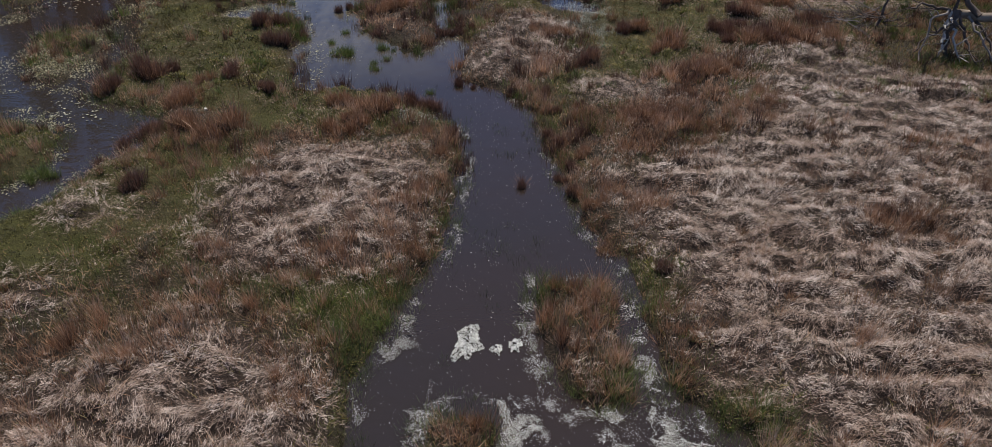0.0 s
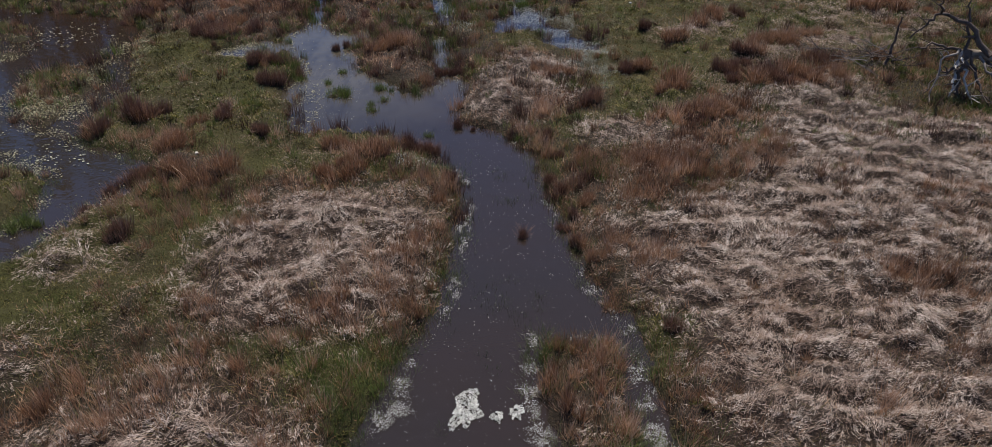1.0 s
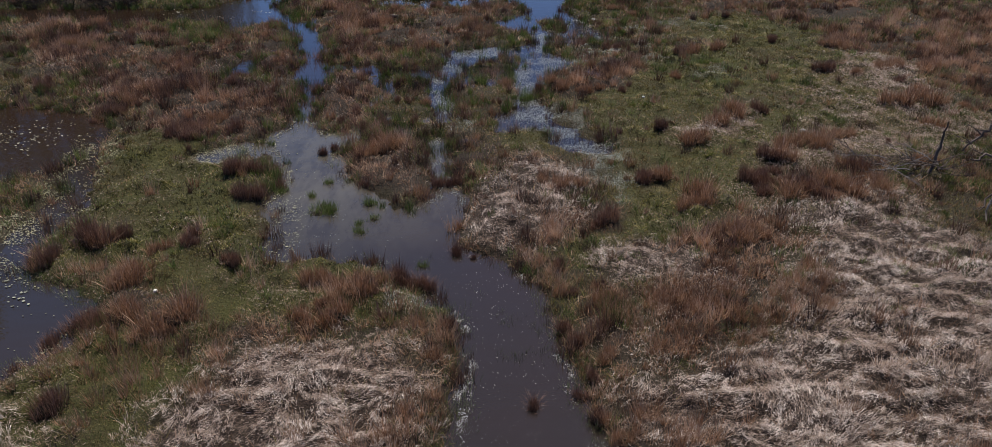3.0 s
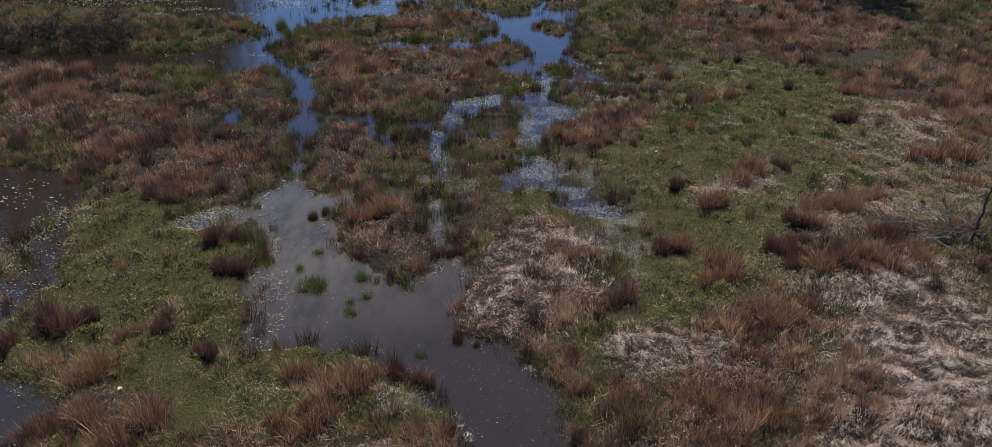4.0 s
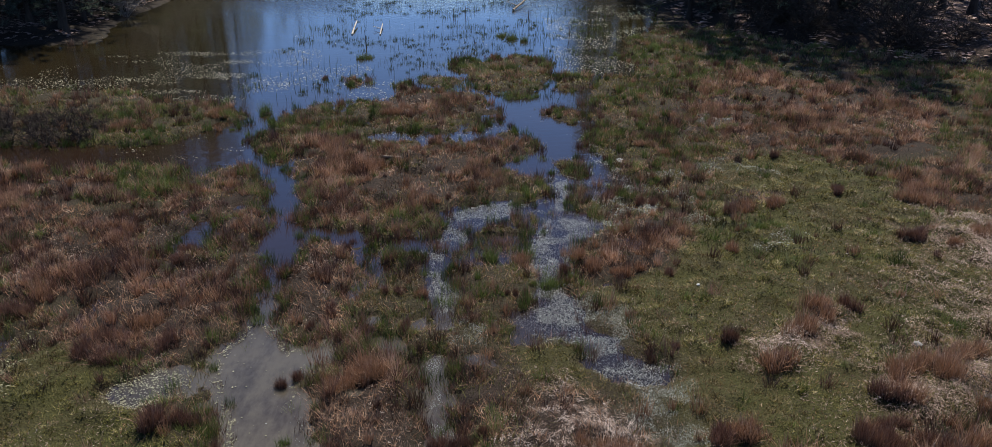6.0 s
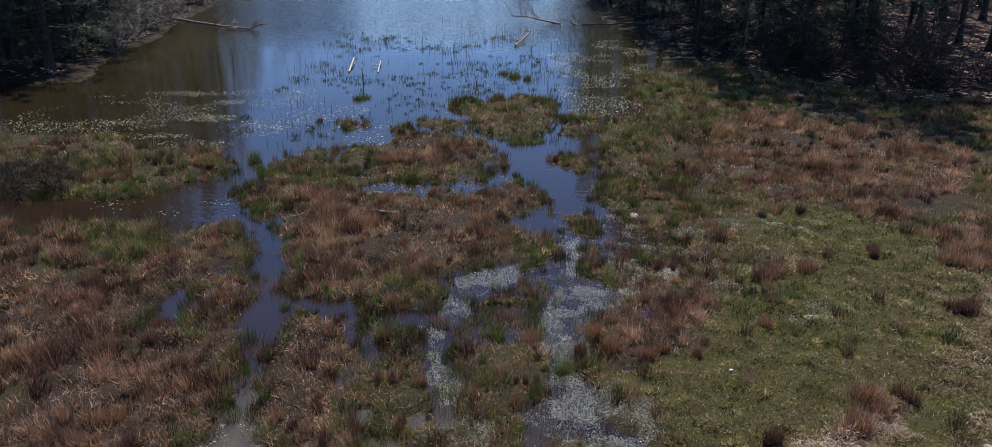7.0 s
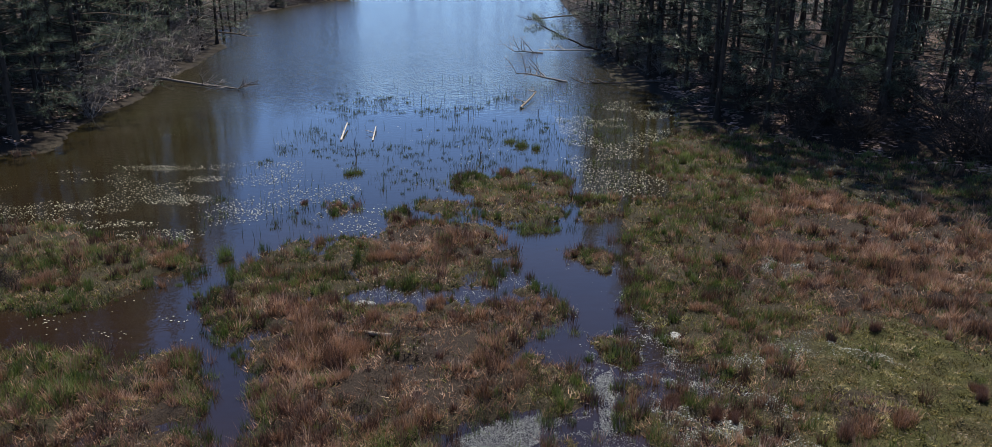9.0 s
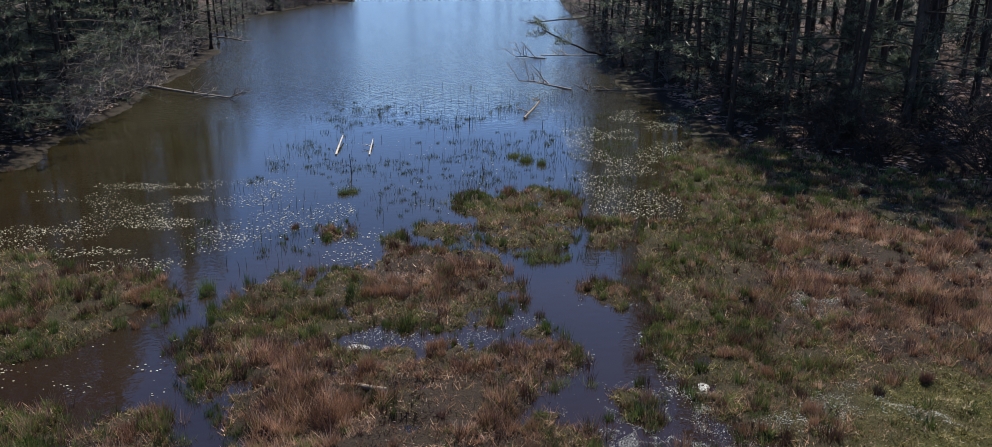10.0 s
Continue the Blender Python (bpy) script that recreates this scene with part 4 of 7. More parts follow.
def grass(name, lots, material, label):
    """One mesh of blades out of lots of (corners, triangles, tone of each corner)."""
    v, f = joined([(a, b) for a, b, _ in lots])
    tone = np.concatenate([t for _, _, t in lots])
    tagged(new(name, mesh_of(name, v, f, material, tone=tone)), label, "grass", kind="stuff")


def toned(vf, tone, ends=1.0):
    """A tone for every blade: old at the foot and darkened there by painted-in shade, bleached at the tip."""
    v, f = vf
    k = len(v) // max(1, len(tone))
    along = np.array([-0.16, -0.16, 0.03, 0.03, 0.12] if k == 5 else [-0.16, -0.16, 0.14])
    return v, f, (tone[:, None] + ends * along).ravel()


def on_ground(x, y, sink=0.02):
    return np.stack([x, y, np.maximum(pick(HEIGHT, x, y), -0.04) - sink], 1)


def tufts(x, y, count, radius, height, tone, width, two, flare=0.45, droop=0.5, sink=0.02, ends=1.0):
    """Tufts of blades at x, y: count blades each; radius, height and tone for each tuft."""
    n = len(x)
    r = np.repeat(radius, count) * np.sqrt(RNG.random(n * count))
    a = RNG.uniform(0, 6.28, n * count)
    bx, by = np.repeat(x, count) + r * np.cos(a), np.repeat(y, count) + r * np.sin(a)
    lean = np.repeat(RNG.uniform(0, 6.28, n), count)
    m = n * count
    out = r / np.repeat(radius, count)
    head = np.where(RNG.random(m) < 0.3, lean, a) + RNG.normal(0, 0.5, m)
    tilt = 0.05 + flare * out * RNG.random(m) + np.abs(RNG.normal(0, 0.1, m))
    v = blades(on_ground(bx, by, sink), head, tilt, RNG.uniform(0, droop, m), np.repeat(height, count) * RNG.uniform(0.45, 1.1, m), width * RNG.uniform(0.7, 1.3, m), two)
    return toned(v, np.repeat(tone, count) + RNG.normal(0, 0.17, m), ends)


def chaff(x, y, heading, length, width, lift, tone, pitch=0.25):
    """Broken straws lying about, one quad each."""
    n = len(x)
    c = np.stack([x, y, pick(HEIGHT, x, y) + lift], 1)
    e = RNG.normal(0, pitch, n)
    d = np.stack([np.cos(heading) * np.cos(e), np.sin(heading) * np.cos(e), np.sin(e)], 1) * (length / 2)[:, None]
    k = RNG.normal(0, 0.5, n)
    s = np.stack([-np.sin(heading) * np.cos(k), np.cos(heading) * np.cos(k), np.sin(k)], 1) * (width / 2)[:, None]
    v = np.stack([c - d - s, c - d + s, c + d], 1).reshape(-1, 3)
    return v, np.arange(n * 3).reshape(-1, 3), np.repeat(tone, 3)


def swirl_at(x, y):
    return 0.3 + 4.0 * (fbm(x, y, 1.7, 81) - 0.5) + 3.0 * (value_noise(x, y, 0.45, 83) - 0.5)


def straw():
    """Flattened pale thatch: short broken straw over everything, combed wisps, dark hollows between."""
    lots = []
    for x0, x1, y0, y1, d, wide in ((0.8, 9, 4.2, 17, 7400, 0.7), (9, 14, 8, 16, 2200, 1.2), (-6.5, -0.6, 4.2, 12, 7400, 0.7), (-9, -6.5, 4.2, 8, 1500, 1.4), (-3.2, 1.8, 12.8, 18, 5200, 0.72), (8.5, 17, -6, 15, 260, 2.4), (2, 8.5, -6, 4.2, 560, 2.6), (-14, -1, -6, 4.2, 560, 2.6), (-14, -9, 4.2, 8, 450, 2.4)):
        x, y = spread(x0, x1, y0, y1, d)
        wet, mat, trf, rst, wood = zones_at(x, y)
        lump = lumps_at(x, y)
        chance = (0.45 * step(mat, -0.5, 0.1) + 0.55 * step(mat, 0.1, 1.0)) * step(-wet, 0.05, 0.3) * (1 - 0.72 * step(rst + 0.5 * (fbm(x, y, 0.4, 87) - 0.5), -0.05, 0.25) * (y < 12.8)) * (0.28 + 0.72 * step(lump - 0.03 * ((x < -1.5) & (y < 8)), 0.33, 0.45)) * (0.15 + 0.85 * step(fbm(x, y, 0.2, 89), 0.3, 0.42))
        k = RNG.random(len(x)) < chance
        x, y, lump = x[k], y[k], lump[k]
        # two thirds lie in small combed bundles, the rest loose
        own = np.where(RNG.random(len(x)) < 0.67, RNG.integers(0, max(1, len(x) // 16), len(x)), np.arange(len(x)))
        tied = own != np.arange(len(x))
        bx, by, swirl = x[own], y[own], swirl_at(x, y)[own]
        n = len(x)
        along, across = RNG.normal(0, 0.035, n), RNG.normal(0, 0.013, n)
        x = np.where(tied, bx + along * np.cos(swirl) - across * np.sin(swirl), x)
        y = np.where(tied, by + along * np.sin(swirl) + across * np.cos(swirl), y)
        turn = np.where(tied, RNG.normal(0, 0.45, n)[own] + RNG.normal(0, 0.16, n), RNG.normal(0, 1.0, n))
        # the lump term paints shade into the hollows and lightens the heap tops
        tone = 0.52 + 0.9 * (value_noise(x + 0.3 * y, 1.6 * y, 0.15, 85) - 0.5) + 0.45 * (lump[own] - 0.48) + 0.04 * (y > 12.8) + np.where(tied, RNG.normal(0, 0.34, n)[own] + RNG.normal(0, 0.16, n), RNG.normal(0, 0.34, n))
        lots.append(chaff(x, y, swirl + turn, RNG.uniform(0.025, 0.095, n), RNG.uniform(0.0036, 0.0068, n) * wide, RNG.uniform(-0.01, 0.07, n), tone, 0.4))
    # longer wisps, laid over
    x, y = spread(-9, 12, 4.2, 18, 7)
    wet, mat, trf, rst, wood = zones_at(x, y)
    k = (mat > 0.3) & (wet < -0.2) & (lumps_at(x, y) > 0.43)
    x, y = x[k], y[k]
    n, c = len(x), 22
    head = np.repeat(swirl_at(x, y) + RNG.normal(0, 0.6, n), c) + RNG.normal(0, 0.2, n * c)
    bx, by = np.repeat(x, c) + RNG.normal(0, 0.07, n * c), np.repeat(y, c) + RNG.normal(0, 0.07, n * c)
    m = n * c
    tone = np.repeat(RNG.uniform(0.15, 0.75, n), c) + RNG.normal(0, 0.25, m)
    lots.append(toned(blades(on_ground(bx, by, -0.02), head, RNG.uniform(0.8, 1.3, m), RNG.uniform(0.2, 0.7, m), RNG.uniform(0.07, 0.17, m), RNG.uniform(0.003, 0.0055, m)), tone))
    # upright tufts of the same dead grass
    x, y = spread(-9, 12, 4.2, 18, 14)
    wet, mat, trf, rst, wood = zones_at(x, y)
    k = (RNG.random(len(x)) < step(mat, -0.5, 0.1) * step(lumps_at(x, y), 0.38, 0.46)) & (wet < -0.12)
    x, y = x[k], y[k]
    n = len(x)
    lots.append(tufts(x, y, 20, RNG.uniform(0.03, 0.09, n), RNG.uniform(0.08, 0.2, n), RNG.uniform(0.2, 0.7, n), 0.006, False, 0.9, 0.9))
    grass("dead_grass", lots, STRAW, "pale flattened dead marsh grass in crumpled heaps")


def dry_bits():
    """Scattered dry straw: over turf and meadow, and paler drifts among the rusty beds."""
    lots = []
    for x0, x1, y0, y1, d, wide in ((-9, 9, 4.2, 13, 1500, 0.6), (-12, 13, 13, 24, 800, 0.8), (-18, 18, 24, 34, 170, 1.3), (-22, 18, 34, 46, 70, 1.7)):
        x, y = spread(x0, x1, y0, y1, d)
        wet, mat, trf, rst, wood = zones_at(x, y)
        drift = fbm(x, y, 0.8, 181)
        pale = np.where((x > 3.5) & (trf > -0.2), 0.95, 0.65) * step(pick(PALED, x, y), -0.3, 0.3) * step(drift, 0.35, np.where(x > 3.5, 0.5, 0.6))
        chance = np.maximum.reduce([step(drift, 0.42, 0.66) * np.where(y < 13, 0.55, 0.28), 0.4 * step(rst, 0, 0.4) * step(drift, 0.54, 0.7), pale]) * step(-wet, 0.02, 0.2) * step(-mat, -0.1, 0.3) * step(-wood, -1, 1)
        k = RNG.random(len(x)) < chance
        x, y, pale = x[k], y[k], pale[k]
        n = len(x)
        lots.append(chaff(x, y, RNG.uniform(0, 6.28, n), RNG.uniform(0.02, 0.085, n) * wide ** 0.5, RNG.uniform(0.006, 0.011, n) * wide, RNG.uniform(0.0, 0.05, n) + 0.1 * pale, 0.34 + 0.26 * pale + RNG.normal(0, 0.2, n), 0.4))
    # short bleached thatch along the east lawn's border
    for x0, x1, y0, y1, d, wide in ((2.5, 13, 13.5, 20, 5200, 1.0), (2.5, 14, 20, 26.5, 3000, 1.35)):
        x, y = spread(x0, x1, y0, y1, d)
        wet, mat, trf, rst, wood = zones_at(x, y)
        side = step(x - 0.55 * (y - 12.0), 0.6, 4.5)
        patchy = step(fbm(x, y, 0.5, 183), 0.36, 0.58)
        chance = step(trf, -0.4, 0.1) * np.maximum(0.72 * step(pick(PALED, x, y), -0.35, 0.3) * (0.25 + 0.75 * patchy), 0.42 * side * (0.2 + 0.8 * patchy)) * step(-mat, -0.1, 0.3)
        k = RNG.random(len(x)) < chance
        x, y = x[k], y[k]
        n = len(x)
        lots.append(chaff(x, y, RNG.uniform(0, 6.28, n), RNG.uniform(0.03, 0.09, n) * wide, RNG.uniform(0.005, 0.010, n) * wide, RNG.uniform(0.005, 0.06, n), 0.23 + 0.5 * (value_noise(x, y, 0.25, 185) - 0.5) + RNG.normal(0, 0.2, n), 0.4))
    grass("dry_straw", lots, STRAW, "scattered dry straw on marsh turf")


CLUMPS = {}
# sparser cover where the marsh runs on at both sides and behind
OUTSKIRTS = ((-27, -13, 3, 25), (13, 25, 3, 25), (-27, -20, 25, 33), (19, 25, 25, 33), (-14, 16, -6, 4.4), (-13, -9, 4.2, 10.8), (9, 13, 4.2, 10.8))


def clumps():
    """The marsh beyond the channel's mouth: bushy clumps, green at the water and in wet places, rusty on the beds, with dark gaps between."""
    CLUMPS.update(rust=[], green=[], dark=[])
    for x0, x1, y0, y1, d, count, wide, big in ((-12, 13, 10.8, 19, 50, 34, 0.0095, 0.85), (-14, 14, 19, 25, 46, 30, 0.0115, 0.95), (-20, 19, 25, 33, 56, 26, 0.014, 0.95), (-26, 20, 33, 48, 36, 22, 0.020, 1.1)) + tuple((*box, 5, 20, 0.022, 1.5) for box in OUTSKIRTS):
        x, y = spread(x0, x1, y0, y1, d)
        wet, mat, trf, rst, wood = zones_at(x, y)
        grn = step(pick(GREENY, x, y), -0.4, 0.3)
        lump, mid = fbm(x, y, 0.75, 101), fbm(x, y, 1.5, 107)
        edge = 0.25 + 0.9 * fbm(x, y, 1.3, 113)
        rim = step(wet, -edge, -0.4 * edge)
        bed = step(rst, -0.3, 0.3)
        # how green this place is
        leafy = np.maximum.reduce([0.92 * rim * step(y, 15, 18) + 0.35 * rim, 0.7 * grn, (1 - bed) * step(mid, 0.38, 0.56) * 0.85, 0.16 + 0 * x])
        leafy = np.maximum(leafy, 0.32 * (y > 24)) * (1 - np.where(y > 24, 0.35, 0.75) * bed * (1 - rim) * (1 - grn))
        leafy = np.maximum(leafy, 0.85 * step(fbm(x, y, 0.8, 221), 0.57, 0.66) * (1 - 0.5 * (y > 24)))
        is_green = RNG.random(len(x)) < leafy
        stand = np.where(is_green, 0.35 + 0.65 * step(lump, 0.3, 0.5), np.maximum(bed * (0.5 + 0.5 * step(lump, 0.33, 0.46)), 0.75 * step(mid, 0.42, 0.58)))
        stand = stand * (1 - (0.95 - 0.6 * step(fbm(x, y, 0.9, 127), 0.56, 0.68)) * step(trf + 1.1 * (fbm(x, y, 0.7, 129) - 0.5), -0.35, 0.25)) * np.where((np.abs(x) < 9) & (y > 4.2), step(y, 10.8, 12.5), 1.0) * np.where(x < -15.5, step(-wood, 2.0, 4.0), 1.0) * (1 - np.where(y > 12.8, 0.6, 0.85) * step(mat, -0.3, 0.3)) * step(-wood, -1.5, 0.3)
        frayed = step(fbm(x, y, 0.8, 117), 0.44, 0.58) * np.clip(0.4 + grn, 0, 1)
        stand = stand * np.where(is_green, np.where(wet > 0, frayed * step(-wet, -0.4, -0.05) * np.where((x > 2.5) & (y > 34), 0.06, np.where(((x > 0.9) & (y > 24)) | (x < -5.0), 0.3, 1.0)), 1), step(-wet, -0.02, 0.1)) * (1 - 0.45 * step(pick(PALED, x, y), -0.2, 0.2))
        stand = stand * (1 - 0.85 * step(pick(SCUMMED, x, y), -0.05, 0.2))
        dome = value_noise(x + 0.5 * mid, y + 0.5 * lump, 0.62, 131)
        stand = stand * (0.1 + 0.9 * step(dome, 0.24, 0.46))
        k = RNG.random(len(x)) < stand
        x, y, lump, is_green, wet, mid, dome = x[k], y[k], lump[k], is_green[k], wet[k], mid[k], dome[k]
        own = RNG.random(len(x))
        tone = 0.46 + 1.25 * (value_noise(x, y, 0.42, 109) - 0.5) + 0.6 * (mid - 0.5) + RNG.normal(0, 0.32, len(x))
        muddy = (RNG.random(len(x)) < 0.08 + 0.6 * step(value_noise(x, y, 0.4, 223), 0.62, 0.76) + 0.3 * step(wet, -0.5, -0.05) + 0.3 * (1 - step(dome, 0.25, 0.5)) + 0.52 * ((x < -2.8) & (y > 15.5) & (y < 25)) + 0.25 * ((x > -2.8) & (x < 1.0) & (y > 15.5) & (y < 24))) & ~(is_green & (RNG.random(len(x)) < 0.45))
        is_green &= ~muddy
        for kind, pickk in (("green", is_green), ("rust", ~is_green & ~muddy), ("dark", muddy)):
            px, py, po, n = x[pickk], y[pickk], own[pickk], int(pickk.sum())
            tall = (0.13 + 0.15 * po) if kind == "green" else (0.15 + 0.14 * po + 0.13 * step(lump[pickk], 0.42, 0.6))
            # the closing 2.2 deepens the shade painted into the blades' feet
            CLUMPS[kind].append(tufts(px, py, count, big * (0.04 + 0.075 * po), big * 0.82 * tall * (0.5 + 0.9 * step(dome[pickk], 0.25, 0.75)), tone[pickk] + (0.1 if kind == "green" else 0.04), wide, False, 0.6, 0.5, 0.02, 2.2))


clumps()


def bunches():
    """Tall upright bunches that stand out of the sedge, dense enough to shade themselves."""
    for x0, x1, y0, y1, d, wide in ((-9, 11, 10.5, 19, 4.2, 0.009), (-13, 14, 19, 26, 4.2, 0.011), (-20, 18, 26, 34, 2.6, 0.015), (-20, 16, 34, 44, 1.2, 0.02)):
        x, y = spread(x0, x1, y0, y1, d)
        wet, mat, trf, rst, wood = zones_at(x, y)
        near_water = step(wet, -0.7, -0.1)
        want = (0.25 + 0.5 * step(fbm(x, y, 1.1, 201), 0.45, 0.6) + 0.35 * near_water) * (1 - 0.88 * step(trf, -0.1, 0.3)) * (1 - 0.6 * step(mat, -0.1, 0.3)) * step(-wet, -0.25, 0.0) * step(-wood, -0.5, 0.5)
        k = RNG.random(len(x)) < want
        x, y, wet, rst = x[k], y[k], wet[k], rst[k]
        roll = RNG.random(len(x))
        grn = step(pick(GREENY, x, y), -0.4, 0.3)
        is_green = roll < 0.55 * np.maximum(grn, step(wet, -0.4, -0.05) * (y > 15))
        is_dark = ~is_green & (RNG.random(len(x)) < 0.55)
        for kind, p in (("green", is_green), ("dark", is_dark), ("rust", ~is_green & ~is_dark)):
            n = int(p.sum())
            own = RNG.random(n)
            # besides their own shadow, shade is painted strongly into the feet (2.6)
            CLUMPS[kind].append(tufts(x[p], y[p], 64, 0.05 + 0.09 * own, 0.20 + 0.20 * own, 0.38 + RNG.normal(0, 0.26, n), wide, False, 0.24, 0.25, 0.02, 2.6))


bunches()


def rim_rushes():
    """Dark green rushes that stand along the water's edge, their feet wet."""
    for x0, x1, y0, y1, d, wide, tall in ((-5, 3.5, 10, 20, 26, 0.007, 0.22), (-10, 4, 20, 28, 22, 0.009, 0.25), (-14, 5, 28, 38, 15, 0.012, 0.3)):
        x, y = spread(x0, x1, y0, y1, d)
        wet, mat, trf, rst, wood = zones_at(x, y)
        k = RNG.random(len(x)) < step(wet, -0.22, -0.06) * step(-wet, -0.12, 0.0) * step(fbm(x, y, 0.7, 211), 0.36, 0.54) * (1 - 0.7 * step(trf, -0.1, 0.2))
        x, y = x[k], y[k]
        n = len(x)
        own = RNG.random(n)
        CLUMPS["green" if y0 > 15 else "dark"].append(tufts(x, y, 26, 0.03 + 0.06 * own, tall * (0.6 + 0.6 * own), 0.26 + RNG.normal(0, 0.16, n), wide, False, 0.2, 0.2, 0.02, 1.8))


rim_rushes()


def undergrowth():
    """Short leaning blades between the clumps: brown on the beds, olive elsewhere, so that little bare peat shows."""
    CLUMPS["olive"] = []
    for x0, x1, y0, y1, d, wide in ((-9, 9, 4.2, 10.8, 800, 0.007), (-12, 13, 10.8, 19, 760, 0.009), (-14, 14, 19, 25, 620, 0.0115), (-20, 19, 25, 33, 480, 0.015), (-26, 20, 33, 48, 230, 0.022)) + tuple((*box, 60, 0.03) for box in OUTSKIRTS):
        x, y = spread(x0, x1, y0, y1, d)
        wet, mat, trf, rst, wood = zones_at(x, y)
        k = (RNG.random(len(x)) < step(-wet, 0.0, 0.12) * step(-wood, -2.0, 0.5) * (1 - 0.8 * step(mat, -0.2, 0.3)) * (1 - 0.55 * step(trf, -0.2, 0.2)) * (1 - 0.8 * step(pick(SCUMMED, x, y), -0.05, 0.2)) * np.where(x < -15.5, step(-wood, 2.0, 4.0), 1.0)) & (value_noise(x, y, 0.3, 191) > 0.24) & ((value_noise(x + 0.5 * fbm(x, y, 1.5, 107), y + 0.5 * fbm(x, y, 0.75, 101), 0.62, 131) > 0.3) | (RNG.random(len(x)) < 0.4) | (trf > 0))
        x, y, rst, trf = x[k], y[k], rst[k], trf[k]
        grn = step(pick(GREENY, x, y), -0.4, 0.3)
        bed = np.maximum(step(rst, -0.35, 0.2), 0.75 * step(fbm(x, y, 1.5, 107), 0.44, 0.58)) * (1 - 0.6 * grn) * (1 - 0.7 * step(fbm(x, y, 0.8, 221), 0.55, 0.64))
        brown = RNG.random(len(x)) < 0.18 + 0.75 * bed + 0.45 * step(fbm(x, y, 0.5, 195), 0.5, 0.66)
        for kind, p in (("rust", brown), ("olive", ~brown)):
            n = int(p.sum())
            px, py = x[p], y[p]
            tone = (0.36 if kind == "rust" else 0.40) + 0.7 * (value_noise(px, py, 0.2, 193) - 0.5) + 0.6 * (value_noise(px, py, 0.42, 109) - 0.5) + RNG.normal(0, 0.22, n)
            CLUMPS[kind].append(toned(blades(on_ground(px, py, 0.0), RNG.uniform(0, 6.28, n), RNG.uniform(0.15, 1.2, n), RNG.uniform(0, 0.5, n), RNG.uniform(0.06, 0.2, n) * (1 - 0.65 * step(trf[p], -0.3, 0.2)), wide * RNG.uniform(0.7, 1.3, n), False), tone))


undergrowth()


def rust():
    """Upright red-brown sedge in tufts: on its own beds, fringing the banks and dotted about."""
    x, y = spread(-9, 9, 4.2, 13, 70)
    wet, mat, trf, rst, wood = zones_at(x, y)
    lump = fbm(x, y, 0.75, 101)
    fringe = step(-wet, 0.06, 0.2) * step(wet, -0.5, -0.25) * step(-trf, -0.1, 0.15) * step(lump, 0.3, 0.5) * 0.8
    beds = step(rst, -0.35, 0.3) * (0.2 + 0.8 * step(lump, 0.36, 0.5))
    meadow = 0.75 * step(fbm(x, y, 1.7, 107), 0.46, 0.6) * step(-trf, -0.1, 0.4) + 0.3 * step(lump, 0.5, 0.62)
    mat_bits = 0.35 * step(fbm(x, y, 1.1, 103) + 0.08 * ((x < -1.5) & (y < 8)), 0.5, 0.66) + 0.6 * step(-mat, -0.9, -0.2) * step(lump, 0.4, 0.55)
    chance = np.maximum.reduce([fringe, beds, np.where(mat > 0, mat_bits, meadow)]) * step(-wet, 0.04, 0.16)
    k = RNG.random(len(x)) < chance
    x, y, lump, fringe = x[k], y[k], lump[k], fringe[k]
    n = len(x)
    lots = [tufts(x, y, 40, 0.03 + 0.08 * RNG.random(n), 0.08 + 0.11 * RNG.random(n) + 0.14 * step(lump, 0.44, 0.62) + 0.05 * fringe, 0.42 + 0.7 * (value_noise(x, y, 0.45, 109) - 0.5) + 0.3 * (step(lump, 0.4, 0.64) - 0.4) + RNG.normal(0, 0.17, n), 0.0062, False, 0.42, 0.5)]
    grass("rust_grass", lots + CLUMPS["rust"], RUST, "upright red-brown sedge grass in marsh beds")
    grass("rush_grass", CLUMPS["dark"], DARK, "dark brown rushes standing in wet marsh")


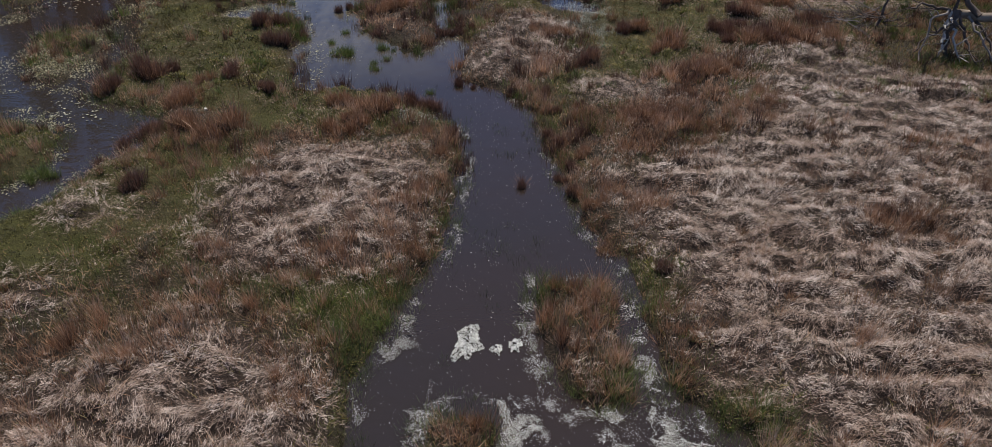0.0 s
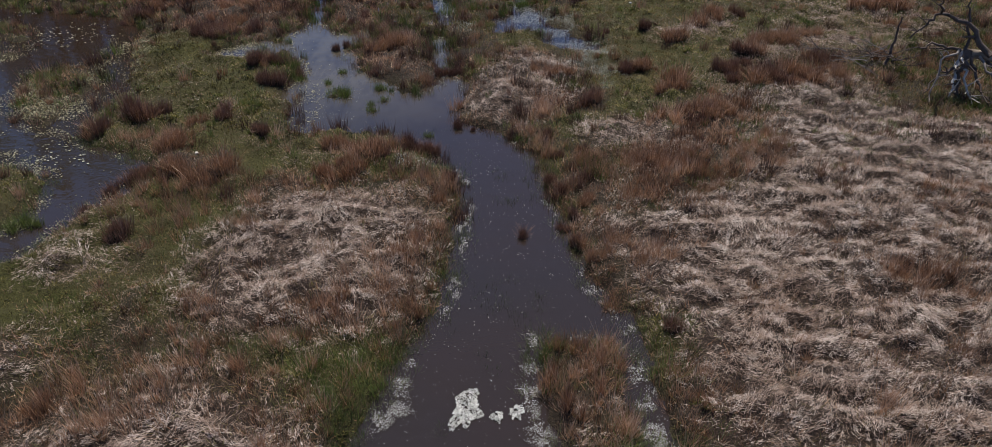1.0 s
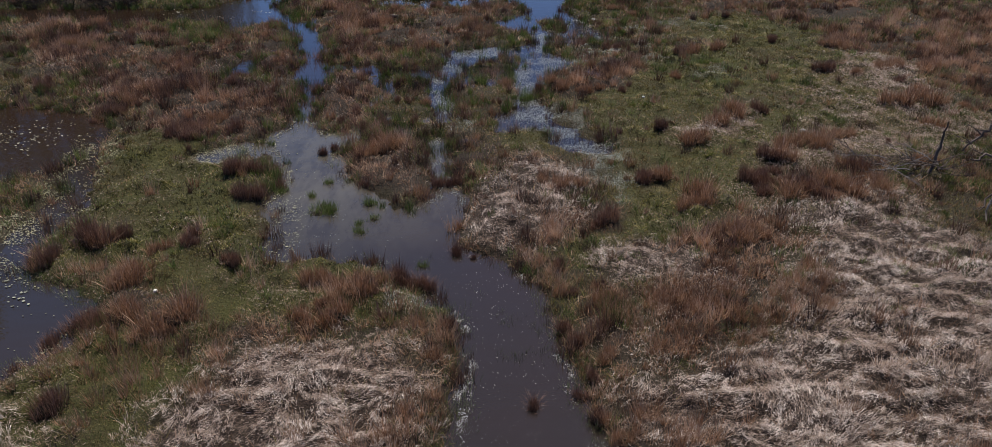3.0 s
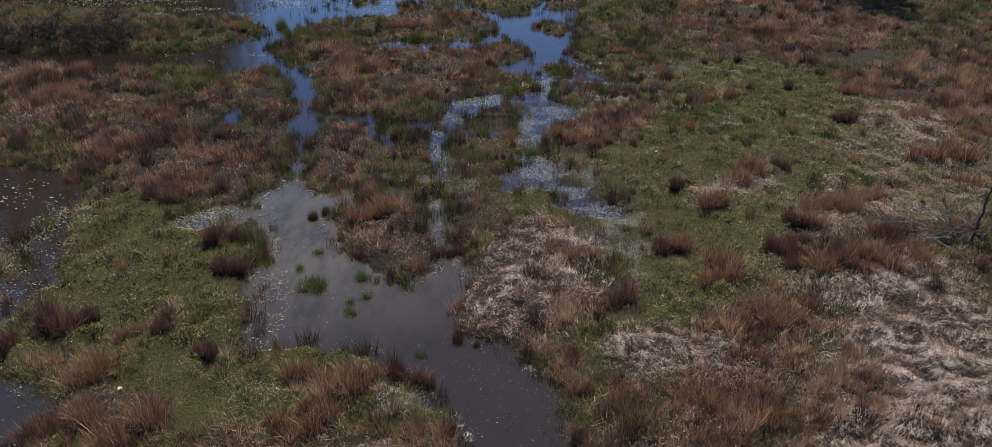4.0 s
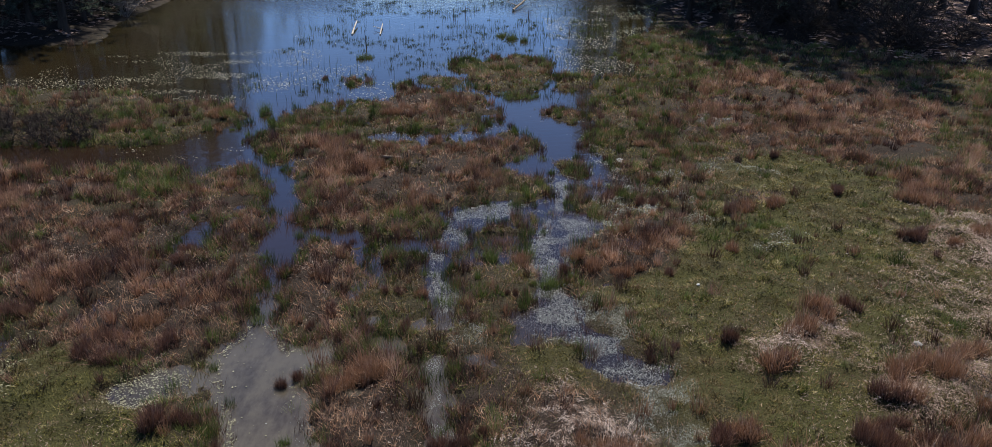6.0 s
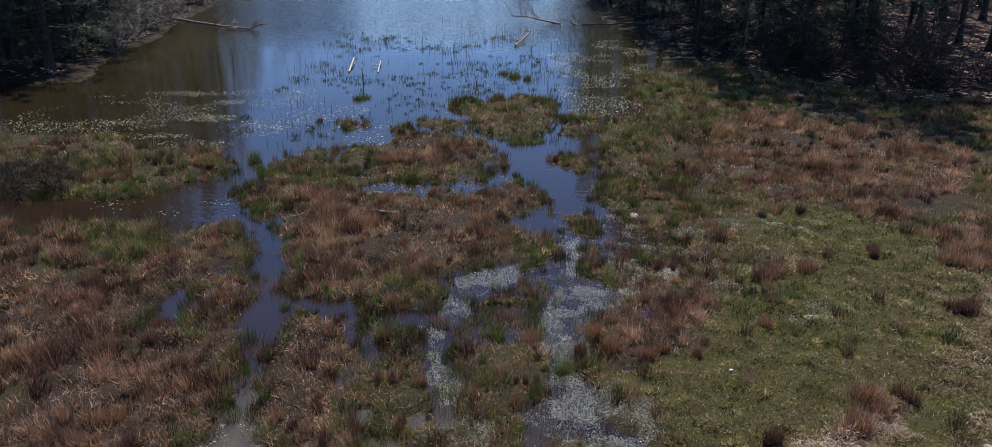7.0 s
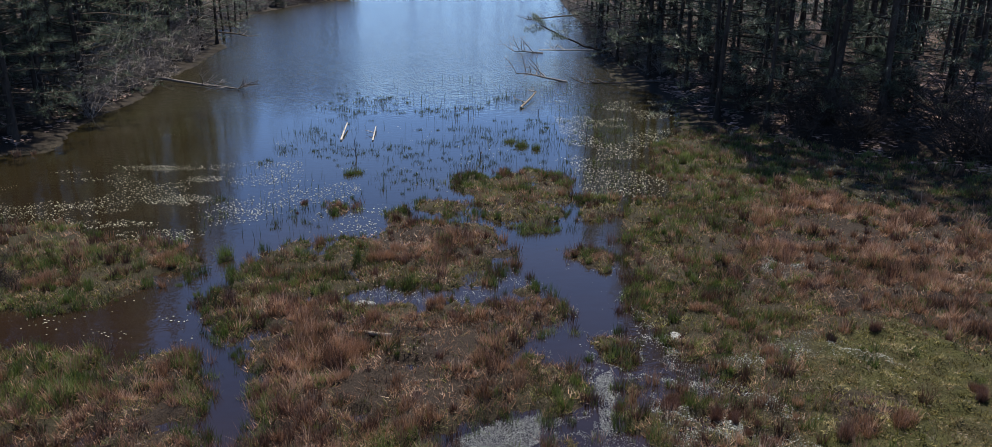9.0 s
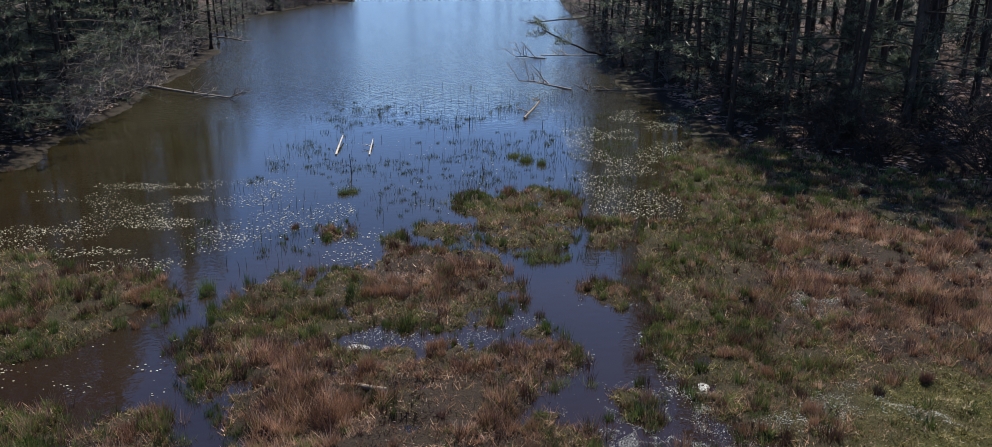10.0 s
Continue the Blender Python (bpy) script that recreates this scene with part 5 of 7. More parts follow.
def green():
    """Green sedge tufts along the water, in wet places and scattered in the meadow."""
    lots = []
    for x0, x1, y0, y1, d, count, wide in ((-9, 9, 4.2, 13, 130, 22, 0.005), (-26, 16, 40, 56, 10, 12, 0.022)):
        x, y = spread(x0, x1, y0, y1, d)
        wet, mat, trf, rst, wood = zones_at(x, y)
        lump = fbm(x, y, 0.6, 111)
        grn = step(pick(GREENY, x, y), -0.4, 0.2)
        rim = step(wet, -0.36, -0.06) * step(-wet, -0.16, 0.0) * step(lump, 0.24, 0.42)
        meadow = step(lump, 0.38, 0.58) * step(-mat, -0.1, 0.2) * step(-rst, -0.2, 0.3) * step(-wet, 0.0, 0.15)
        chance = np.maximum.reduce([1.0 * rim, 0.6 * meadow * (1 - 0.8 * step(trf, -0.1, 0.2)), grn * step(lump, 0.28, 0.44) * step(-wet, -0.05, 0.1)]) * step(-wood, -1.5, 0.5) * np.where(x < -15.5, step(-wood, 2.0, 4.0), 1.0)
        k = RNG.random(len(x)) < chance
        x, y, grn, wt = x[k], y[k], grn[k], wet[k]
        n = len(x)
        own = RNG.random(n)
        lots.append(tufts(x, y, count, (1.0 if y0 < 13 else 1.4) * (0.03 + 0.06 * RNG.random(n)), (0.07 + 0.13 * own) * (1 + 0.9 * grn * (0.4 + 0.6 * own)), 0.45 + 0.5 * (value_noise(x, y, 0.7, 119) - 0.5) + 0.15 * (wt > -0.4) + RNG.normal(0, 0.15, n), wide, False, 0.7, 0.8))
    # sprigs with wet feet along the channel, and a few drifting out in it
    x, y = spread(-2.5, 3.2, 4.6, 13.5, 150)
    wet = zones_at(x, y)[0]
    rim = step(wet, -0.1, -0.02) * step(-wet, -0.16, -0.04) * step(fbm(x, y, 0.45, 215), 0.4, 0.56)
    out = 0.5 * step(wet, 0.1, 0.2) * step(fbm(x, y, 0.5, 217), 0.6, 0.7)
    k = RNG.random(len(x)) < np.maximum(rim, out)
    x, y, far_out = x[k], y[k], wet[k] > 0.12
    for p, high, shade, sink in ((~far_out, 0.14, 0.42, 0.02), (far_out, 0.11, 0.12, 0.0)):
        n = int(p.sum())
        lots.append(tufts(x[p], y[p], 12, RNG.uniform(0.015, 0.05, n), high * RNG.uniform(0.7, 1.4, n), shade + RNG.normal(0, 0.16, n), 0.005, False, 0.7, 0.6, sink))
    grass("green_grass", lots + CLUMPS["green"], GREEN, "green marsh sedge growing at the water's edge")


def turf():
    lots = []
    for x0, x1, y0, y1, d, wide in ((-9, 9, 4.2, 13, 1200, 1.1), (-12, 13, 13, 22, 1500, 1.3), (-12, 13, 22, 30, 900, 1.7), (-4, 13, 30, 38, 300, 2.4)):
        x, y = spread(x0, x1, y0, y1, d)
        wet, mat, trf, rst, wood = zones_at(x, y)
        k = RNG.random(len(x)) < np.maximum(step(trf, -0.4, 0.2), 0.5 * step(-mat, 0.0, 0.3) * step(-rst, 0, 0.4)) * step(-wet, 0.0, 0.15) * (1 - 0.8 * step(pick(SCUMMED, x, y), -0.05, 0.15)) * (0.35 + 0.65 * step(value_noise(x, y, 0.27, 73), 0.22, 0.45))
        x, y = x[k], y[k]
        n = len(x)
        own = RNG.integers(0, max(1, n // 7), n)
        x, y = x[own] + RNG.normal(0, 0.022, n) * wide, y[own] + RNG.normal(0, 0.022, n) * wide
        tone = RNG.normal(0, 0.26, n)[own] + 1.0 * (value_noise(x, y, 0.36, 155) - 0.5) + np.where(x < -3, 0.19, 0.34) + 1.1 * (value_noise(x, y, 0.17, 151) - 0.5) + 1.1 * (fbm(x, y, 0.9, 153) - 0.5) + RNG.normal(0, 0.13, n)
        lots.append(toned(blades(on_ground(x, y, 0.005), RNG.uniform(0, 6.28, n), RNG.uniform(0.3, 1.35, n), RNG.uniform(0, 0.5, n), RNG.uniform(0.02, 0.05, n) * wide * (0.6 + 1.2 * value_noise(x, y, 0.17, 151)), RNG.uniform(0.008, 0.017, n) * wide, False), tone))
    grass("turf_grass", lots + CLUMPS["olive"], LAWN, "short olive-green marsh turf with dry flecks")


straw()
dry_bits()
rust()
green()
turf()


# ---- rush tussocks ----
def tussock(seed, height, radius, count, material, label, flare=0.3, shade=0.0):
    """A dense bunch of fine stems: close at the foot, frayed and paler towards the top, some broken ones hanging out.
    Shade at the foot is painted into the tone.
    """
    rng = np.random.default_rng(seed)
    ob = tagged(new("rush_tussock"), label, "tussock", "rush tussocks of the marsh")
    # a few bunches of unequal height make up one tussock
    heads = rng.integers(4, 8)
    ha, hr, hh = rng.uniform(0, 6.28, heads), radius * rng.uniform(0.2, 0.95, heads), rng.uniform(0.55, 1.0, heads)
    own = rng.integers(0, heads, count)
    a, r = rng.uniform(0, 6.28, count), radius * 0.5 * np.sqrt(rng.random(count))
    base = np.stack([np.cos(ha)[own] * hr[own] + np.cos(a) * r, 0.8 * np.sin(ha)[own] * hr[own] + np.sin(a) * r, np.full(count, -0.02)], 1)
    tilt = 0.02 + flare * r / (0.5 * radius) * rng.random(count) + np.where(rng.random(count) < 0.14, rng.uniform(0.2, 0.8, count), 0.0)
    long = height * hh[own] * rng.uniform(0.3, 1.12, count)
    v, f = blades(base, a + rng.normal(0, 0.7, count), tilt, rng.uniform(0, 0.35, count), long, rng.uniform(0.003, 0.0065, count))
    # tone along each stem: painted shade low down, lightened tip
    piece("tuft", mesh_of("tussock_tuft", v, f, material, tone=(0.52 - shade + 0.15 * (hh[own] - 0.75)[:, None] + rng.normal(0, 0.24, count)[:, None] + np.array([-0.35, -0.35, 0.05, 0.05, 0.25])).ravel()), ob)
    v, f = tubes([[(0, 0, -0.06, radius * 0.7), (0, 0, 0.02, radius * 0.6), (0, 0, 0.05, radius * 0.35), (0, 0, 0.065, radius * 0.04)]], 9)
    v[:, :2] *= (1 + 0.15 * np.sin(np.arctan2(v[:, 1], v[:, 0]) * 3 + seed))[:, None]
    piece("root_mound", mesh_of("root_mound", v, f, SOIL, True), ob, "dark peaty root mound")
    return ob


def place_tussocks():
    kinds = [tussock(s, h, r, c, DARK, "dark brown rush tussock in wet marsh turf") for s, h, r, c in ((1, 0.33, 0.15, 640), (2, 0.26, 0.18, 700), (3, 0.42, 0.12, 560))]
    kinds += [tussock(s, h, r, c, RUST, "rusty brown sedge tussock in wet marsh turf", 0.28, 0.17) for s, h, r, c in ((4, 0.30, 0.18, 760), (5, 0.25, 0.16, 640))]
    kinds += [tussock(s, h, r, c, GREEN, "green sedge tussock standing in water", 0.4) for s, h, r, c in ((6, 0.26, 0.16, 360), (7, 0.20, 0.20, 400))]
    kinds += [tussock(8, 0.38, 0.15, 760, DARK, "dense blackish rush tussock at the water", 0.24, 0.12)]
    spots = SPOTS_CHANNEL + SPOTS_BANK + SPOTS_POOL + SPOTS_LAWN + SPOTS_EAST + SPOTS_MARSH + SPOTS_WATER + SPOTS_LAKE
    rng = random.Random(11)
    while len(spots) < 350:
        y = 9 + 33 * rng.random() ** 1.2
        x = rng.uniform(-1, 1) * (3 + 0.5 * y)
        wet, mat, trf, rst, wood = (float(f[0]) for f in zones_at(np.array([x]), np.array([y])))
        if wood > -1 or mat > -0.1 or wet > 0.4 or (trf > 0.2 and rng.random() < 0.93):
            continue
        if wet > 0.1 and (y < 26 or rng.random() < 0.6):
            continue
        k = rng.choice((5, 6)) if wet > -0.05 else rng.choice((0, 1, 2, 3, 4, 3, 4) if y < 27 else (3, 4, 5, 6, 3))
        for _ in range(rng.choice((1, 2, 3, 4, 6))):
            spots.append((x + rng.gauss(0, 0.2), y + rng.gauss(0, 0.2), k, rng.uniform(0.45, 1.1)))
    used = set()
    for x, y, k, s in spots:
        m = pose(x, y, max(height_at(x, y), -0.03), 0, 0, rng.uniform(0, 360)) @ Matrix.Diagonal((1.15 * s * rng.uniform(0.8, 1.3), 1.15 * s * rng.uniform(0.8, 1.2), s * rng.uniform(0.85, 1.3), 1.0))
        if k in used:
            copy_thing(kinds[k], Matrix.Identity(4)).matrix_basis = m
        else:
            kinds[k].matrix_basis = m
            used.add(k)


# x, y, kind, size of the tussocks that stand out
SPOTS_CHANNEL = [(-6.24, 13.62, 0, 1.63), (-6.72, 13.15, 0, 1.21), (-4.77, 13.65, 0, 0.92), (-4.0, 13.0, 0, 0.75), (-5.33, 12.53, 3, 1.26), (-5.02, 11.75, 3, 0.95), (-4.32, 11.54, 3, 1.39), (-5.15, 9.84, 1, 1.07), (-0.69, 13.55, 7, 0.65), (-0.43, 13.42, 7, 0.35), (-1.47, 12.8, 7, 0.82), (-1.26, 12.61, 2, 0.8), (-1.04, 12.52, 2, 0.66), (-0.71, 11.61, 7, 0.55), (-2.73, 12.65, 3, 0.82), (-2.46, 12.58, 3, 0.72), (-2.06, 12.26, 3, 0.93), (-1.84, 12.26, 0, 0.7), (-4.31, 15.26, 0, 1.14), (-4.91, 16.29, 0, 1.22), (-4.15, 16.31, 5, 0.9)]
SPOTS_BANK = [(5.52, 15.49, 0, 1.18), (3.46, 15.44, 3, 1.43), (2.58, 16.11, 0, 1.17), (2.9, 16.12, 3, 0.88), (1.71, 14.46, 0, 1.06), (0.94, 12.32, 0, 0.7), (0.84, 13.05, 7, 0.73), (0.94, 11.22, 7, 0.65), (1.13, 10.52, 0, 0.62), (0.83, 11.55, 2, 0.57), (1.32, 10.91, 3, 0.72), (1.08, 9.86, 7, 0.67), (0.97, 10.26, 0, 0.52), (0.38, 10.06, 2, 0.48), (2.06, 7.9, 1, 0.69), (1.31, 9.45, 3, 0.57), (1.42, 8.56, 3, 0.61), (1.35, 12.14, 3, 0.69)]
SPOTS_POOL = [(-6.21, 13.66, 3, 1.05), (-5.99, 13.72, 0, 0.94), (-4.74, 13.55, 0, 0.69), (-4.0, 13.01, 0, 0.65), (-5.2, 13.43, 3, 0.7), (-5.29, 12.58, 3, 0.95), (-2.61, 12.59, 3, 0.79), (-1.9, 12.6, 3, 0.95), (-1.39, 12.63, 7, 0.51), (-1.25, 12.58, 7, 0.51), (-1.11, 12.64, 2, 0.6), (-4.51, 15.35, 0, 0.75), (-4.23, 15.41, 1, 0.88), (-4.97, 16.4, 0, 0.71), (-4.73, 16.36, 0, 0.7), (-4.45, 16.37, 0, 0.79), (-3.9, 15.82, 0, 0.67), (-3.46, 17.3, 7, 0.58), (-3.26, 17.5, 7, 0.59), (-0.9, 15.97, 7, 0.65), (-0.7, 16.04, 0, 0.61), (-0.54, 16.18, 7, 0.44), (-0.17, 20.11, 2, 0.35)]
SPOTS_LAWN = [(-0.02, 20.05, 2, 0.35), (0.13, 20.12, 2, 0.35), (0.9, 20.98, 7, 0.73), (3.3, 18.51, 7, 0.89), (2.4, 18.36, 0, 0.51), (2.54, 16.09, 0, 0.76), (2.81, 16.18, 3, 0.68), (3.18, 15.05, 3, 0.84), (3.4, 15.19, 3, 0.77), (3.72, 13.97, 3, 1), (4.07, 14.12, 3, 1.02), (7.59, 25.36, 0, 0.62), (1.5, 14.29, 0, 0.58), (1.82, 14.51, 3, 0.5)]
SPOTS_MARSH = [(1.06, 15.72, 3, 0.86), (0.73, 15.91, 3, 0.65), (1.31, 15.76, 3, 0.64), (-6.59, 17.97, 0, 1.07), (-6.22, 17.88, 1, 1.06), (-8.25, 19.93, 3, 1.23), (-3.1, 19.36, 0, 0.81), (-2.06, 20.07, 0, 0.67), (-1.68, 20.08, 3, 0.67), (-2.42, 18.86, 0, 0.63), (-2.32, 20.06, 2, 0.56), (-1.82, 18.87, 0, 0.68), (-2.85, 18.57, 7, 0.67), (-3.37, 18.84, 0, 0.63), (3.56, 23.9, 0, 0.69), (4.73, 23.93, 0, 1.05), (5.17, 24.18, 3, 1.06), (5.83, 24.29, 3, 1.08), (-6.06, 19.06, 3, 1.12), (-5.44, 18.25, 0, 1.06)]
SPOTS_EAST = [(7.5, 25.08, 0, 0.7), (8.95, 24.72, 3, 1.2), (9.3, 24.63, 3, 1.2), (9.4, 25.35, 4, 1.2), (9.51, 24.15, 0, 0.9), (8.01, 22.56, 0, 1.1), (8.17, 22.61, 0, 0.9), (9.77, 22.81, 3, 1.3), (9.62, 22.98, 4, 1), (10.06, 22.91, 3, 1), (9.65, 21.77, 0, 0.9), (8.84, 20.05, 3, 1.3), (8.82, 20.27, 3, 1), (9.61, 20.29, 3, 1.4), (9.61, 20.8, 4, 1.1), (9.07, 18.89, 3, 1.2), (8.76, 22.3, 4, 0.9), (5.02, 19.41, 3, 1.2), (5.23, 19.63, 4, 0.9), (4.52, 18.8, 3, 1.2), (4.72, 18.97, 0, 0.7), (5.66, 19.64, 0, 1), (3.81, 17.77, 3, 1.1), (3.9, 17.89, 0, 0.8), (5.64, 17.68, 3, 1.2), (5.46, 17.49, 4, 0.9), (6.29, 17.65, 3, 1.4), (6.16, 17.79, 3, 1.1), (6.75, 18.1, 4, 1), (7, 18.26, 3, 0.9), (5.12, 16.96, 0, 1.1), (5.37, 16.98, 3, 1.1), (4.44, 16.02, 0, 1.1), (4.57, 16.23, 3, 0.8), (6.62, 16.58, 0, 1.2), (6.47, 16.7, 3, 1), (5.14, 15.58, 3, 1.4), (5.39, 15.67, 0, 1.1), (5.86, 15.85, 3, 1.3), (6.02, 15.59, 3, 1.2), (6.73, 15.86, 3, 1.1), (7.74, 17.92, 7, 0.45), (8.05, 17.03, 3, 1)]
SPOTS_WATER = [(-3.08, 14.86, 6, 1.01), (-2.87, 14.95, 5, 1.01), (-3.0, 15.12, 6, 0.91), (-3.31, 15.5, 5, 0.68), (-2.24, 14.2, 5, 0.68), (-2.11, 14.64, 6, 0.75), (-2.26, 15.16, 5, 0.78), (-3.08, 16.03, 5, 0.58), (-2.33, 14.51, 5, 0.51), (-1.21, 13.17, 5, 0.57), (-3.84, 15.68, 5, 0.77), (-7.47, 31.84, 5, 1.9), (-4.1, 20.02, 5, 0.58), (-4.91, 21.57, 6, 0.72), (-0.72, 20.1, 6, 1.04), (-0.56, 21.68, 5, 1.15), (-2.25, 21.83, 6, 1.33), (-2.42, 23.5, 6, 1.45)]
SPOTS_LAKE = [(0.13, 34.09, 6, 1.1), (0.61, 34.1, 6, 1.1), (0.95, 34.39, 5, 0.85), (-6.6, 36.7, 0, 0.76), (-6.6, 35.72, 7, 0.37), (-7.95, 30.13, 5, 0.53), (-7.55, 31.6, 5, 0.48), (0.27, 45.04, 6, 1.9), (-0.14, 45.73, 6, 1.59), (0.79, 44.39, 5, 1.3), (-5.59, 40.54, 6, 1.28), (-5.9, 40.21, 5, 1.06), (7.56, 25.33, 0, 0.57), (4.25, 22.0, 3, 0.74), (0.92, 20.56, 7, 0.43), (6.9, 27.78, 0, 0.69), (6.75, 28.83, 0, 0.86), (1.25, 32.31, 7, 0.71), (1.56, 31.73, 5, 0.69), (1.95, 31.18, 6, 0.75)]
place_tussocks()


# ---- on the water ----
def flecks(name, x, y, size, material, label, category, lift=0.006, z=None, corners=6):
    """Small uneven flat pieces afloat or strewn."""
    n, c = len(x), corners
    a = np.arange(c) * 2 * np.pi / c
    r = size[:, None] * RNG.uniform(0.55, 1.15, (n, c))
    t = RNG.uniform(0, 6.28, n)[:, None] + a
    squash = RNG.uniform(0.4, 1.0, n)[:, None]
    level = (np.zeros(n) if z is None else z)[:, None]
    v = np.stack([x[:, None] + r * np.cos(t), y[:, None] + r * np.sin(t) * squash, level + lift + RNG.uniform(0, 0.006, n)[:, None] + RNG.uniform(-0.3, 0.3, (n, c)) * size[:, None] * 0.5 + 0.15 * size[:, None]], -1).reshape(-1, 3)
    f = (np.arange(n)[:, None, None] * c + np.array([[0, k, k + 1] for k in range(1, c - 1)])).reshape(-1, 3)
    tagged(new(name, mesh_of(name, v, f, material)), label, category, kind="stuff")


def scum():
    xs, ys, ss = [], [], []
    for x0, x1, y0, y1, d, big in ((-2, 3, 4.6, 13.5, 27000, 0.6), (-5, 1, 12.5, 19.5, 700, 0.7), (-2, 3.2, 15, 27, 14000, 0.46), (-10.5, -3.2, 9, 19, 3000, 0.7), (-5, 4, 25, 32, 600, 1.1), (1.5, 7.2, 21.5, 33, 2400, 0.9), (9.5, 13, 35.5, 43, 400, 1.5)):
        x, y = spread(x0, x1, y0, y1, d)
        wet = zones_at(x, y)[0]
        lump = fbm(x, y, 0.45, 121)
        rim = step(wet, -0.04, 0.02) * step(-wet, -0.14, -0.03) * step(lump, 0.36, 0.56) * (0.8 if y0 < 9 else 0.3)
        pond = step(wet, -0.1, 0.03) * (0.12 + 0.5 * step(lump, 0.36, 0.56)) * (np.maximum(most([WET["scum_pool"], WET["scum_arm"], WET["inlet"]], x, y), 0) > 0)
        flats = 0.5 * step(pick(SCUMMED, x, y), -0.2, 0.15) * (0.1 + 0.9 * step(lump, 0.36, 0.58)) * np.where((y > 12.5) & (y < 15.8) & (x > -4.2) & (x < 0), 0.15, 1.0)
        side = step(wet, 0, 0.03) * step(lump, 0.35, 0.6) * 0.6 * ((x > 1.45) & (y < 8)) + step(wet, 0, 0.02) * 0.4 * step(lump, 0.44, 0.56) * (y < 5.4 + 1.1 * fbm(x, y, 0.5, 123)) * (x > -0.7)
        shallow = 0.18 * step(lump, 0.4, 0.6) * step(wet, 0, 0.05) * ((x < -2.6) & (y > 13) & (y < 15.2))
        if y0 < 9:
            clot = 0.06 + step(fbm(x + 0.3 * fbm(x, y, 0.2, 127), y + 0.3 * fbm(x, y, 0.2, 129), 0.17, 125), 0.46, 0.62)
            rim = step(wet, -0.08, 0.0) * step(-wet, -0.13, -0.03) * step(lump, 0.36, 0.55) * clot * 0.3
            side = 0.25 * side * clot
            drift = most(PETALS.values(), x, y)
            side = np.maximum(side, step(drift + 0.34 * (fbm(x, y, 0.16, 133) - 0.5), -0.08, 0.10) * step(wet, -0.22, -0.05) * np.minimum(1, clot) * 0.8 * np.where((x > 0) & (y < 6.3), 1.0, 0.55))
        k = RNG.random(len(x)) < np.maximum.reduce([rim, pond, flats, side, shallow, 0.003 * step(wet, 0, 0.1)])
        if y0 < 9:
            flecks("floating_petals", x[k], y[k], RNG.uniform(0.0022, 0.0058, k.sum()) * RNG.uniform(0.6, 1.3, k.sum()), FOAM, "white petals and foam flecks drifting along the banks", "flecks", 0.006, np.maximum(pick(HEIGHT, x[k], y[k]), 0), 5)
            continue
        if x1 < -3:
            flecks("floating_weed", x[k], y[k], RNG.uniform(0.006, 0.018, k.sum()), WEED, "pale tan weed and scum rimming the creek", "weed", 0.008, np.maximum(pick(HEIGHT, x[k], y[k]) + 0.012, 0), 5)
            continue
        xs.append(x[k])
        ys.append(y[k])
        ss.append(RNG.uniform(0.005, 0.016, k.sum()) * big)
    x, y = np.concatenate(xs), np.concatenate(ys)
    flecks("floating_scum", x, y, np.concatenate(ss), SCUM, "pale floating scum and leaf flecks on water", "scum", 0.008, np.maximum(pick(HEIGHT, x, y) + 0.012, 0), 4)


def foam_patch(cx, cy, rx, ry, turn, label):
    n = int(12000 * rx * ry * 3.14) + 90
    a, r = RNG.uniform(0, 6.28, n), np.sqrt(RNG.random(n))
    lump = value_noise(np.cos(a) * 3 + cx * 7 + 50, np.sin(a) * 3 + 50, 1.0, 5)
    r = r * (0.5 + 0.75 * lump)
    u, v = r * np.cos(a) * rx, r * np.sin(a) * ry
    c, s = math.cos(turn), math.sin(turn)
    x, y = u * c - v * s, u * s + v * c
    k = value_noise(x + 30, y + 30, 0.05, 8) > 0.12
    x, y, r = x[k], y[k], r[k]
    n = len(x)
    t = RNG.uniform(0, 6.28, n)[:, None] + np.arange(5) * 1.2566
    rr = RNG.uniform(0.003, 0.010, n)[:, None] * RNG.uniform(0.6, 1.2, (n, 5))
    vv = np.stack([x[:, None] + rr * np.cos(t), y[:, None] + rr * np.sin(t), 0.014 * (1 - (r ** 2))[:, None] + RNG.uniform(0.002, 0.014, (n, 5))], -1).reshape(-1, 3)
    ff = (np.arange(n)[:, None, None] * 5 + np.array([[0, 1, 2], [0, 2, 3], [0, 3, 4]])).reshape(-1, 3)
    ob = tagged(new("foam_patch", mesh_of("foam_patch", vv, ff, FOAM)), label, "foam")
    ob.location = (cx, cy, 0.0)


